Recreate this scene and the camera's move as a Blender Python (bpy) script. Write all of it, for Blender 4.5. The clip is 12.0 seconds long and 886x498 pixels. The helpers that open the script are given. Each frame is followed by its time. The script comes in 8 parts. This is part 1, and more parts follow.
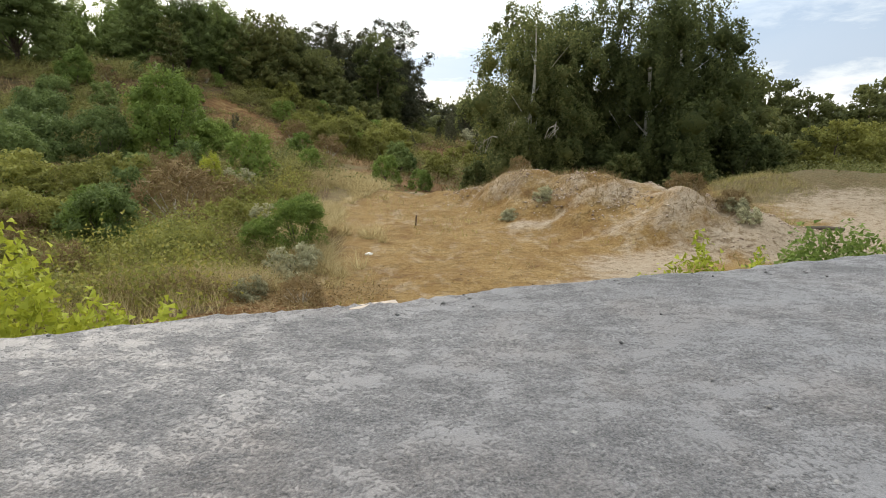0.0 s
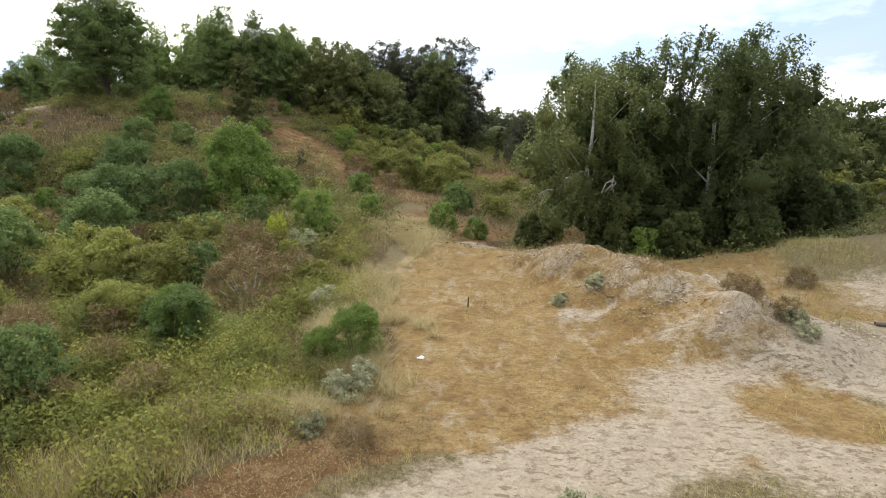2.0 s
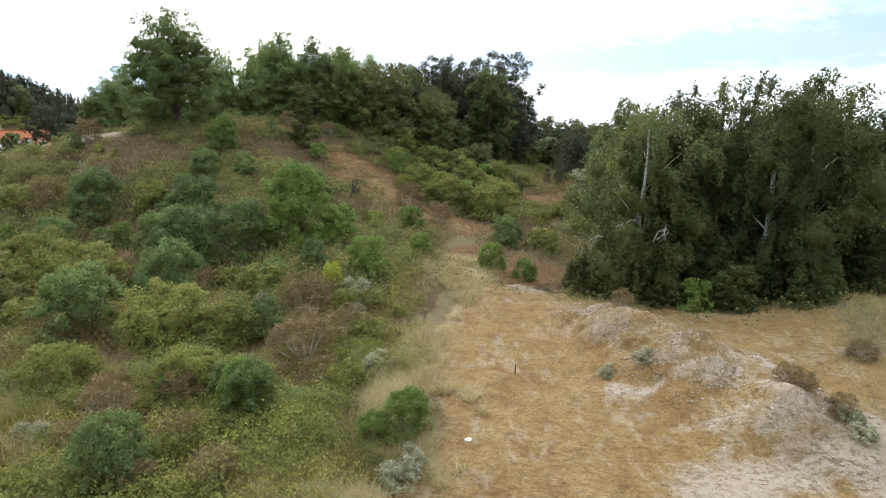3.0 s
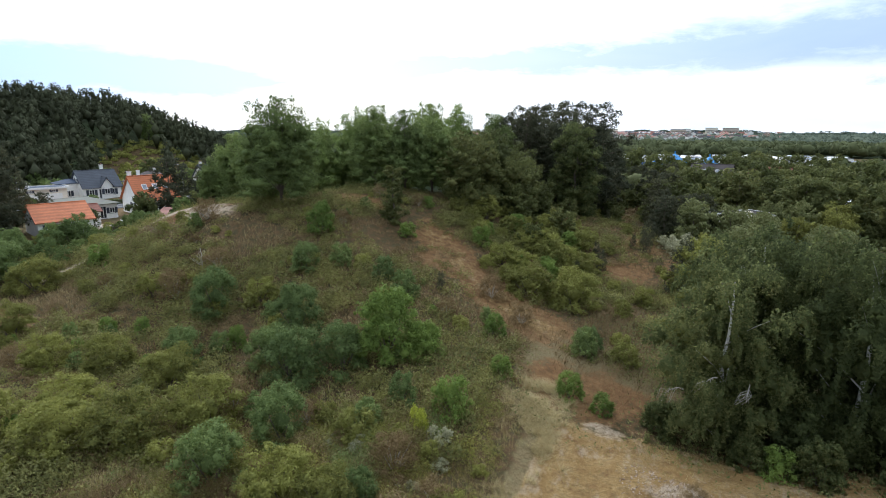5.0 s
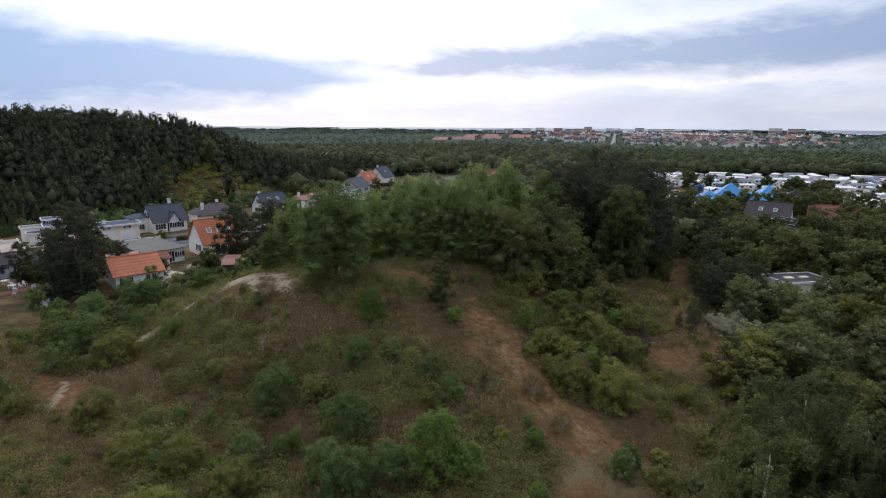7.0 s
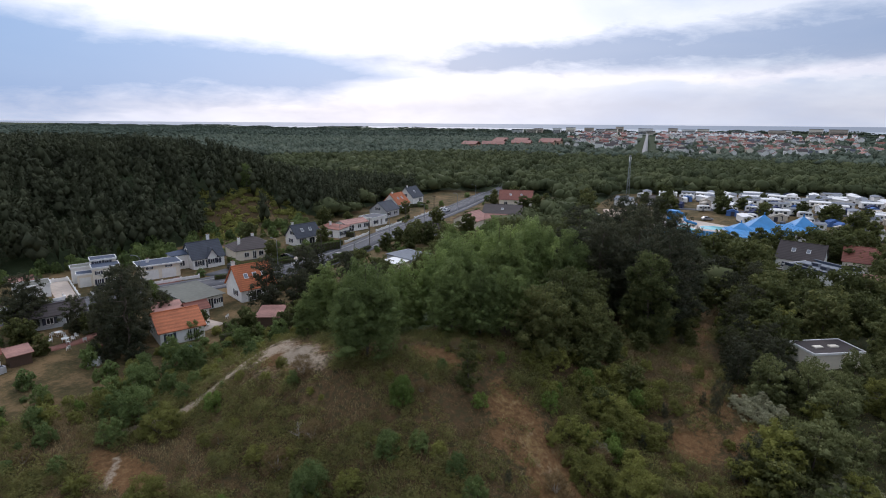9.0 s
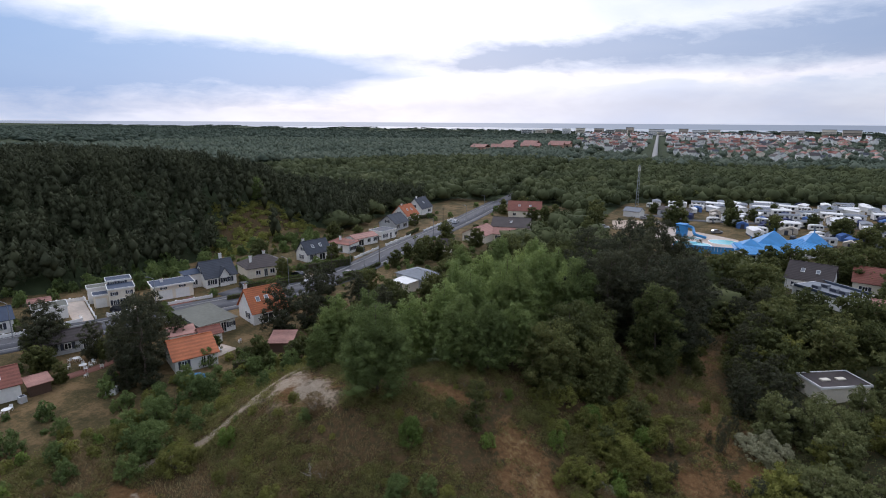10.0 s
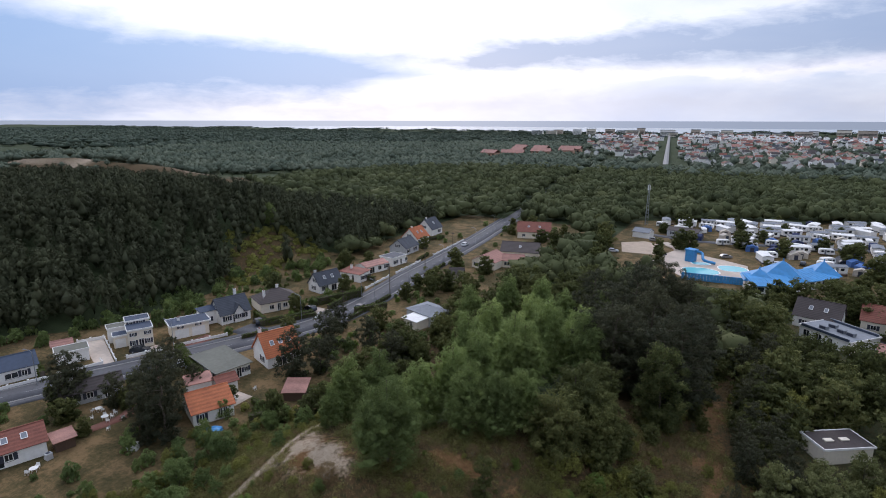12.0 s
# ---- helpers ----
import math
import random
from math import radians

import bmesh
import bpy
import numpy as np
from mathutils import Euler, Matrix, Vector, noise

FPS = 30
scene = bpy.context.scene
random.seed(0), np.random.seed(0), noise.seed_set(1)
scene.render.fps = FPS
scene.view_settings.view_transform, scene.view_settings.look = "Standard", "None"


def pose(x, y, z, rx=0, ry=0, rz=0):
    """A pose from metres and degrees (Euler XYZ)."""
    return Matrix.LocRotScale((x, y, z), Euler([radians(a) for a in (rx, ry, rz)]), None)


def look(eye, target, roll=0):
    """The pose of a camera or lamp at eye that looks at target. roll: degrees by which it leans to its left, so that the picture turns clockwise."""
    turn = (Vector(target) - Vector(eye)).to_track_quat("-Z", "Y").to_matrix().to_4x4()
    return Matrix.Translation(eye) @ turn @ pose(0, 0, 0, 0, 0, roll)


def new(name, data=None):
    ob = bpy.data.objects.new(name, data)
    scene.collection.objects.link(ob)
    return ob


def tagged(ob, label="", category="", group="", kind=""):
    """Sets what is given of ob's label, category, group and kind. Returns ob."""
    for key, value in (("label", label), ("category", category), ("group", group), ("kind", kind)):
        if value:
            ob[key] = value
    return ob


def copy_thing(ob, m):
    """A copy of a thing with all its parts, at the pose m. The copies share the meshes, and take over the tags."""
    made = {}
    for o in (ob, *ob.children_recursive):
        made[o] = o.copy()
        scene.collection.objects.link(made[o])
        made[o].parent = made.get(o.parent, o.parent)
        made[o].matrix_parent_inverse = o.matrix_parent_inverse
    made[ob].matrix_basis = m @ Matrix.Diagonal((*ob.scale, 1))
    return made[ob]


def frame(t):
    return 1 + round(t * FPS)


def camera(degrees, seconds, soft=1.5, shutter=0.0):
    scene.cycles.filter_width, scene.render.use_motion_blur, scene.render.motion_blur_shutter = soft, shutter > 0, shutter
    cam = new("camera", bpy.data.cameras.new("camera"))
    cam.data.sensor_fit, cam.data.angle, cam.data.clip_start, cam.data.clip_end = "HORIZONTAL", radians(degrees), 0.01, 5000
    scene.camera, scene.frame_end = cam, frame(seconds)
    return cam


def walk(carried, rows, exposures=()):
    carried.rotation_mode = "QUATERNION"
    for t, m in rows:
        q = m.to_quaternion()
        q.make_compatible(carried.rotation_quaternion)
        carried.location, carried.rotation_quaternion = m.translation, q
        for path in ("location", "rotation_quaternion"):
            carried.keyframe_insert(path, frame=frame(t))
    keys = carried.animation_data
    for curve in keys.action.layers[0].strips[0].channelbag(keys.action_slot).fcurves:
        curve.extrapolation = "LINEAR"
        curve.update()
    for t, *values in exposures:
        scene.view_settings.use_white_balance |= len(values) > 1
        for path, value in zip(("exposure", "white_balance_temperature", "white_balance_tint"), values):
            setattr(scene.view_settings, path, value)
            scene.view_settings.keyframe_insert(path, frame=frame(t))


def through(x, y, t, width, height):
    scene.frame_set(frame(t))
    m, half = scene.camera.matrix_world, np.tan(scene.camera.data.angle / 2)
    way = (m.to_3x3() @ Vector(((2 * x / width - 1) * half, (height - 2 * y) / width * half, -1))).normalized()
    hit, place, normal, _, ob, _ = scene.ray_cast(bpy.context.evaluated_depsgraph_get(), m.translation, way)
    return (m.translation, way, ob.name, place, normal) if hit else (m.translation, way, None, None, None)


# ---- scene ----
cam = camera(77.6, 12.0, soft=1.0)
METRES, EYE, TILT, LEAN, TURN = 50.0, 3.0, -11.3, -0.25, 0.0
ROWS = [
    (0.0, 0.0, 0.0, 0.0, 0.0, 0.0, -0.0),
    (0.5, 0.0012, -0.0023, 0.0113, 0.72, -0.1, -0.23),
    (1.0, 0.0024, -0.005, 0.0263, 1.98, -0.23, -0.48),
    (1.5, 0.0036, -0.0077, 0.0426, 3.75, -0.25, -0.82),
    (2.0, 0.0036, -0.0113, 0.0595, 5.99, -0.36, -1.22),
    (2.5, 0.0035, -0.0166, 0.0812, 8.47, -0.5, -1.76),
    (3.0, 0.0025, -0.0234, 0.1096, 11.0, -0.64, -2.26),
    (5.0, 0.002, -0.0601, 0.2767, 19.58, -1.43, -3.78),
    (5.5, 0.0028, -0.0709, 0.3218, 21.1, -1.58, -4.12),
    (6.0, 0.0026, -0.0809, 0.3692, 22.33, -1.76, -4.44),
    (6.5, 0.0037, -0.0903, 0.418, 23.55, -2.0, -4.78),
    (7.0, 0.0043, -0.1009, 0.4679, 24.54, -2.18, -4.9),
    (9.0, 0.0028, -0.1433, 0.6765, 27.47, -2.82, -5.48),
    (9.5, 0.0042, -0.1538, 0.727, 28.03, -2.91, -5.52),
    (10.0, 0.0035, -0.1649, 0.7784, 28.41, -2.99, -5.55),
    (10.5, 0.0043, -0.1744, 0.8298, 28.74, -3.07, -5.61),
    (11.0, 0.0051, -0.1843, 0.881, 29.11, -3.18, -5.64),
    (11.5, 0.006, -0.1929, 0.9303, 29.34, -3.22, -5.56),
    (12.0, 0.0064, -0.2026, 0.9789, 29.48, -3.27, -5.49),
]
walk(cam, [(t, pose(0, 0, EYE, TILT, LEAN, TURN) @ pose(METRES * x, METRES * y, METRES * z, 90 + pitch, roll, yaw)) for t, x, y, z, yaw, pitch, roll in ROWS],
     exposures=[(0, 0.16, 7250, 10), (1.5, 0.36, 7000, 10), (3, 0.44, 6400, 10), (5, 0.04, 6150, 10), (5.5, -0.18, 6150, 12), (6, -0.42, 6150, 14), (7, -0.66, 6150, 17), (9, -0.74, 6100, 18), (12, -0.66, 6050, 19)])
# ---- lie of the land ----
def ramp(a, b, v):
    t = np.clip((v - a) / (b - a), 0, 1)
    return t * t * (3 - 2 * t)


def hash2(i, j, seed):
    s = np.sin(i * 127.1 + j * 311.7 + seed * 74.7) * 43758.5453
    return s - np.floor(s)


def wave(x, y, size, seed=0):
    """Smooth value noise, 0 to 1, with bumps of that size."""
    u, v = np.asarray(x, float) / size, np.asarray(y, float) / size
    i, j = np.floor(u), np.floor(v)
    a, b = u - i, v - j
    a, b = a * a * (3 - 2 * a), b * b * (3 - 2 * b)
    return ((hash2(i, j, seed) * (1 - a) + hash2(i + 1, j, seed) * a) * (1 - b)
            + (hash2(i, j + 1, seed) * (1 - a) + hash2(i + 1, j + 1, seed) * a) * b)


# dunes: centre x, y, half-widths, height
DUNES = [(-32, 57, 9, 8, 5.8), (-47, 51, 8, 7, 5.4), (-22, 66, 10, 8, 3.1), (-34, 75, 13, 11, 5.5), (-14, 84, 9, 9, 1.3),
         (-38, 43, 10, 7, 2.6), (-24, 44, 9, 8, 2.6), (2, 74, 7, 7, 1.9), (-14, 48, 8, 9, 0.7), (-12, 33, 7, 7, 1.0),
         (-55, 47, 6, 6, 1.6), (-25, 85, 12, 10, 2.6), (4.6, 22.4, 2.6, 1.8, 0.2),
         (3.9, 18.3, 1.5, 0.9, 0.4), (6.2, 16.0, 1.3, 0.8, 0.5), (18, 26, 5, 3, 1.2), (24, 34, 8, 6, 1.0), (7, 33, 8, 4, -0.7), (-47.6, 48.4, 2.0, 1.5, -1.3), (-55, 60, 5, 6, 3.4),
         (-560, 302, 55, 16, 10), (-450, 294, 45, 13, 9), (-655, 296, 50, 15, 10), (-352, 272, 34, 11, 7)]


BANK = [(0.8, 26.0, 0.5), (2.6, 24.4, 1.05), (3.4, 21.8, 1.45), (5.0, 19.8, 1.5), (6.3, 18.0, 1.4), (7.3, 16.8, 1.2), (8.6, 16.2, 1.0), (10.4, 16.6, 0.55)]   # crest of the spoil bank: x, y, height


def bank(x, y):
    """An eroded bank of sand and rubble, steep in front."""
    best, high = np.full(np.shape(x), 1e9), np.zeros(np.shape(x))
    for (ax, ay, ah), (bx, by, bh) in zip(BANK, BANK[1:]):
        t = np.clip(((x - ax) * (bx - ax) + (y - ay) * (by - ay)) / ((bx - ax) ** 2 + (by - ay) ** 2), 0, 1)
        d = np.hypot(x - ax - t * (bx - ax), y - ay - t * (by - ay))
        h = ah + t * (bh - ah)
        high = np.where(d < best, h, high)
        best = np.minimum(best, d)
    best = best + 0.7 * (wave(x, y, 0.9, 14) - 0.5) + 0.35 * (wave(x, y, 0.35, 15) - 0.5)
    return high * ramp(2.9, 0.2, best) * (0.88 + 0.3 * wave(x, y, 0.8, 16))


def foot(y):
    """x of the foot of the wooded ridge behind the village."""
    return np.interp(y, [-200, 30, 53, 66, 86, 116, 147, 190], [-190, -164, -150, -139, -136, -139, -130, -136])


def land(x, y):
    x, y = np.asarray(x, float), np.asarray(y, float)
    z = 2.0 * np.maximum(ramp(-52, -72, x), ramp(60, 105, y))
    for cx, cy, sx, sy, h in DUNES:
        z = z + h * np.exp(-0.5 * (((x - cx) / sx) ** 2 + ((y - cy) / sy) ** 2))
    z = z + bank(x, y)
    back = foot(y) - x
    z = z + 18 * ramp(0, 52, back) * (1 - ramp(140, 218, y)) * (1 - 0.75 * ramp(150, 260, back)) * (0.85 + 0.3 * wave(x, y, 60, 3))
    far = ramp(300, 500, np.hypot(x, y))
    z = z + far * (4 * wave(x, y, 170, 5) + 3 * wave(x, y, 70, 6) - 2.5)
    z = z + 11 * np.exp(-0.5 * ((y - 1930) / 60) ** 2) * (0.3 + wave(x, y, 130, 8)) - 9 * ramp(1960, 2070, y)
    flat = ramp(-64, -72, x) * ramp(-150, -136, x) * ramp(10, 25, y)
    rough = (1 - far) * (1 - flat) * (1 - ramp(100, 130, y))
    return z + rough * (0.45 * (wave(x, y, 5.5, 1) - 0.5) * ramp(5, 20, np.hypot(x + 30, y - 35) * 0 + np.abs(x - 2) + 3)
                        + 0.14 * (wave(x, y, 1.3, 2) - 0.5))

# ---- sky and sun ----
SUN_YAW, SUN_UP = 33.0, 34.0      # degrees left of +y, degrees above the horizon


def sun_way():
    a, e = radians(SUN_YAW), radians(SUN_UP)
    return Vector((-math.sin(a) * math.cos(e), math.cos(a) * math.cos(e), math.sin(e)))


def node(nt, kind, ins=None, **props):
    n = nt.nodes.new(kind)
    for k, v in props.items():
        if k == "operation":
            n.operation = v
        elif k == "use_clamp":
            n.use_clamp = v
        elif k == "data_type":
            n.data_type = v
        elif k == "blend_type":
            n.blend_type = v
        elif k == "clamp_factor":
            n.clamp_factor = v
        elif k == "attribute_name":
            n.attribute_name = v
        elif k == "clamp":
            n.clamp = v
        elif k == "bands_direction":
            n.bands_direction = v
    for k, v in (ins or {}).items():
        if isinstance(v, bpy.types.NodeSocket):
            nt.links.new(v, n.inputs[k])
        else:
            n.inputs[k].default_value = v
    return n


def calc(nt, op, a, b=0.0, c=0.0, clamp=False):
    return node(nt, "ShaderNodeMath", {0: a, 1: b, 2: c}, operation=op, use_clamp=clamp).outputs[0]


def blend(nt, f, a, b, mode="MIX"):
    n = node(nt, "ShaderNodeMix", data_type="RGBA", blend_type=mode, clamp_factor=True)
    for k, v in ((0, f), (6, a), (7, b)):
        if isinstance(v, bpy.types.NodeSocket):
            nt.links.new(v, n.inputs[k])
        else:
            n.inputs[k].default_value = v if k == 0 else (*v[:3], 1)
    return n.outputs[2]


def stops(nt, f, pairs):
    n = node(nt, "ShaderNodeValToRGB", {0: f})
    e = n.color_ramp.elements
    while len(e) < len(pairs):
        e.new(0.5)
    for k, (p, c) in zip(e, pairs):
        k.position, k.color = p, (*c, 1) if not isinstance(c, float) else (c, c, c, 1)
    return n.outputs[0]


def speckle(nt, size, detail=4.0, rough=0.6, where=None, axis=None):
    """Noise with features of about that size in metres."""
    if where is None:
        where = node(nt, "ShaderNodeTexCoord").outputs["Object"]
    if axis:
        where = node(nt, "ShaderNodeMapping", {0: where, 3: axis}).outputs[0]
    return node(nt, "ShaderNodeTexNoise", {"Vector": where, "Scale": 1 / size, "Detail": detail, "Roughness": rough}).outputs[0]


def make_world():
    w = bpy.data.worlds.new("sky")
    w.use_nodes = True
    nt = w.node_tree
    nt.nodes.clear()
    sky = node(nt, "ShaderNodeTexSky")
    sky.sky_type, sky.sun_disc, sky.sun_elevation, sky.sun_rotation = "NISHITA", False, radians(SUN_UP), radians(-SUN_YAW)
    sky.air_density, sky.dust_density = 1.4, 2.0
    way = node(nt, "ShaderNodeTexCoord").outputs["Generated"]
    x, y, z = node(nt, "ShaderNodeSeparateXYZ", {0: way}).outputs
    az = calc(nt, "ARCTAN2", calc(nt, "MULTIPLY", x, -1), y)      # left of +y, radians
    el = calc(nt, "ARCSINE", z)
    flat = node(nt, "ShaderNodeCombineXYZ", {0: calc(nt, "MULTIPLY", az, 2.2), 1: calc(nt, "MULTIPLY", el, 7.0), 2: 0.0}).outputs[0]
    drift = node(nt, "ShaderNodeTexNoise", {"Vector": flat, "Scale": 1.1, "Detail": 6.0, "Roughness": 0.55, "Distortion": 0.6}).outputs[0]
    wisps = node(nt, "ShaderNodeTexNoise", {"Vector": flat, "Scale": 3.5, "Detail": 6.0, "Roughness": 0.6, "Distortion": 0.3}).outputs[0]
    fleck = node(nt, "ShaderNodeTexNoise", {"Vector": flat, "Scale": 9.0, "Detail": 7.0, "Roughness": 0.65, "Distortion": 0.5}).outputs[0]
    shake = calc(nt, "MULTIPLY", calc(nt, "SUBTRACT", drift, 0.5), 0.12)

    deg_az, deg_el = calc(nt, "MULTIPLY", az, 180 / math.pi), calc(nt, "MULTIPLY", el, 180 / math.pi)

    def bank(c0, c1, h0, h1, a0, a1, soft, ragged):
        """A cloud bank: its height c0 + c1 * azimuth and half-thickness h0 + h1 * azimuth, between two azimuths (degrees)."""
        mid = calc(nt, "MULTIPLY_ADD", deg_az, c1, c0)
        half = calc(nt, "MAXIMUM", calc(nt, "MULTIPLY_ADD", deg_az, h1, h0), 0.25)
        de = calc(nt, "ABSOLUTE", calc(nt, "DIVIDE", calc(nt, "SUBTRACT", calc(nt, "ADD", deg_el, calc(nt, "MULTIPLY", shake, 30.0)), mid), half))
        ends = calc(nt, "MULTIPLY", calc(nt, "DIVIDE", calc(nt, "SUBTRACT", deg_az, a0), 16.0, 0, True), calc(nt, "DIVIDE", calc(nt, "SUBTRACT", a1, deg_az), 16.0, 0, True))
        f = calc(nt, "MULTIPLY_ADD", calc(nt, "SUBTRACT", 1.0, de), soft, calc(nt, "MULTIPLY", calc(nt, "SUBTRACT", calc(nt, "MULTIPLY_ADD", fleck, 0.35, calc(nt, "MULTIPLY", wisps, 0.65)), 0.44), ragged))
        return calc(nt, "MULTIPLY", calc(nt, "MAXIMUM", f, 0.0), ends, 0.0, True)
    right = bank(6.9, -0.036, 2.7, -0.055, -75, 40, 1.2, 3.2)
    left = bank(4.3, 0.005, -2.2, 0.115, 26, 150, 1.5, 1.7)
    haze = bank(1.3, 0.0, 2.0, 0.0, -180, 180, 0.7, 2.0)
    thin = bank(11.5, -0.10, 1.2, 0.0, -60, 20, 0.4, 2.4)
    rim = bank(4.3, -0.012, 0.8, -0.015, -40, 40, 1.0, 5.0)
    s = sun_way()
    near = node(nt, "ShaderNodeVectorMath", {0: way, 1: (-math.sin(radians(38)) * 0.96, math.cos(radians(38)) * 0.96, 0.27)}, operation="DOT_PRODUCT").outputs["Value"]
    glow = calc(nt, "POWER", calc(nt, "MAXIMUM", near, 0.0), 9.0)
    veil = stops(nt, drift, [(0.36, (0.60, 0.73, 0.92)), (0.55, (0.90, 0.98, 1.05)), (0.70, (1.06, 1.07, 1.10))])
    veil = blend(nt, calc(nt, "MULTIPLY", glow, 0.9), veil, (1.38, 1.38, 1.40))
    cloud = blend(nt, calc(nt, "MULTIPLY", thin, 0.6), veil, (0.62, 0.745, 0.92))
    cloud = blend(nt, calc(nt, "MULTIPLY", haze, 0.7), cloud, (0.66, 0.73, 0.84))
    cloud = blend(nt, calc(nt, "MULTIPLY", left, 0.92), cloud, (0.27, 0.47, 0.77))
    cloud = blend(nt, calc(nt, "MULTIPLY", rim, 0.8), cloud, (1.22, 1.20, 1.22))
    cloud = blend(nt, calc(nt, "MULTIPLY", right, 0.85), cloud, (0.31, 0.44, 0.66))
    both = blend(nt, 0.12, cloud, node(nt, "ShaderNodeVectorMath", {0: sky.outputs[0], "Scale": 0.12}, operation="SCALE").outputs[0])
    # sea past the mesh, with the sky's sheen painted in below the glow
    sea = blend(nt, calc(nt, "POWER", calc(nt, "MAXIMUM", near, 0.0), 14.0), (0.36, 0.42, 0.50), (0.80, 0.82, 0.84))
    below = calc(nt, "LESS_THAN", el, radians(-0.12))
    out = blend(nt, below, both, sea)
    ahead = calc(nt, "POWER", calc(nt, "MULTIPLY_ADD", near, 0.5, 0.5, True), 2.0)
    above = node(nt, "ShaderNodeMapRange", {0: z, 1: 0.45, 2: 0.95, 3: 0.0, 4: 1.0}, clamp=True).outputs[0]
    power = calc(nt, "ADD", calc(nt, "MULTIPLY_ADD", ahead, 0.54, 0.70), calc(nt, "MULTIPLY", above, 0.72))
    bg = node(nt, "ShaderNodeBackground", {0: out, 1: calc(nt, "MULTIPLY", SKY_POWER, power)})
    nt.links.new(bg.outputs[0], node(nt, "ShaderNodeOutputWorld").inputs[0])
    scene.world = w


SKY_POWER = 1.3
make_world()
lamp = bpy.data.lights.new("sun", "SUN")
lamp.energy, lamp.angle, lamp.color = 1.1, radians(14), (1.0, 0.95, 0.88)
new("sun", lamp).matrix_world = look(sun_way() * 400, (0, 0, 0))


# ---- materials ----
def surface(name):
    m = bpy.data.materials.new(name)
    m.use_nodes = True
    nt = m.node_tree
    return m, nt, nt.nodes["Principled BSDF"]


def bumped(nt, bsdf, height, strength, distance):
    nt.links.new(node(nt, "ShaderNodeBump", {"Height": height, "Strength": strength, "Distance": distance}).outputs[0], bsdf.inputs["Normal"])


def plain(name, colour, rough=0.8, metal=0.0, grain=0.25, size=0.4, spread=0.18):
    """Paint, plaster, plastic: one colour, weathered at two scales."""
    m, nt, b = surface(name)
    a, c = speckle(nt, size), speckle(nt, size * 7, 3)
    mix = calc(nt, "ADD", calc(nt, "MULTIPLY", a, 0.5), calc(nt, "MULTIPLY", c, 0.5))
    lo, hi = [v * (1 - spread) for v in colour], [min(1, v * (1 + spread)) for v in colour]
    col = stops(nt, mix, [(0.35, tuple(lo)), (0.65, tuple(hi))])
    nt.links.new(col, b.inputs["Base Color"])
    b.inputs["Roughness"].default_value, b.inputs["Metallic"].default_value = rough, metal
    bumped(nt, b, a, grain, 0.01)
    return m


def leaf(name, shades, through=0.38, patch=2.5, gloss=0.15, each=0.34):
    """Foliage: each leaf or clump takes its own shade, and whole boughs differ."""
    m, nt, b = surface(name)
    one = node(nt, "ShaderNodeNewGeometry").outputs["Random Per Island"]
    lump = speckle(nt, patch, 3)
    own = node(nt, "ShaderNodeObjectInfo").outputs["Random"]
    f = calc(nt, "ADD", calc(nt, "MULTIPLY_ADD", one, each, 0.27 - each / 2), calc(nt, "ADD", calc(nt, "MULTIPLY", calc(nt, "SUBTRACT", lump, 0.28), 0.9), calc(nt, "MULTIPLY", calc(nt, "SUBTRACT", own, 0.5), 0.35)))
    n = len(shades)
    shades = [(r * 1.04, g, b * 1.15) if g > r else (r, g, b) for r, g, b in shades]      # green shades get slightly more red and blue
    col = stops(nt, f, [(i / (n - 1) * 0.9 + 0.05, c) for i, c in enumerate(shades)])
    nt.links.new(col, b.inputs["Base Color"])
    b.inputs["Roughness"].default_value = 0.7
    b.inputs["Specular IOR Level"].default_value = gloss
    t = node(nt, "ShaderNodeBsdfTranslucent", {0: col})
    mix = node(nt, "ShaderNodeMixShader", {0: through, 1: b.outputs[0], 2: t.outputs[0]})
    nt.links.new(mix.outputs[0], nt.nodes["Material Output"].inputs[0])
    return m


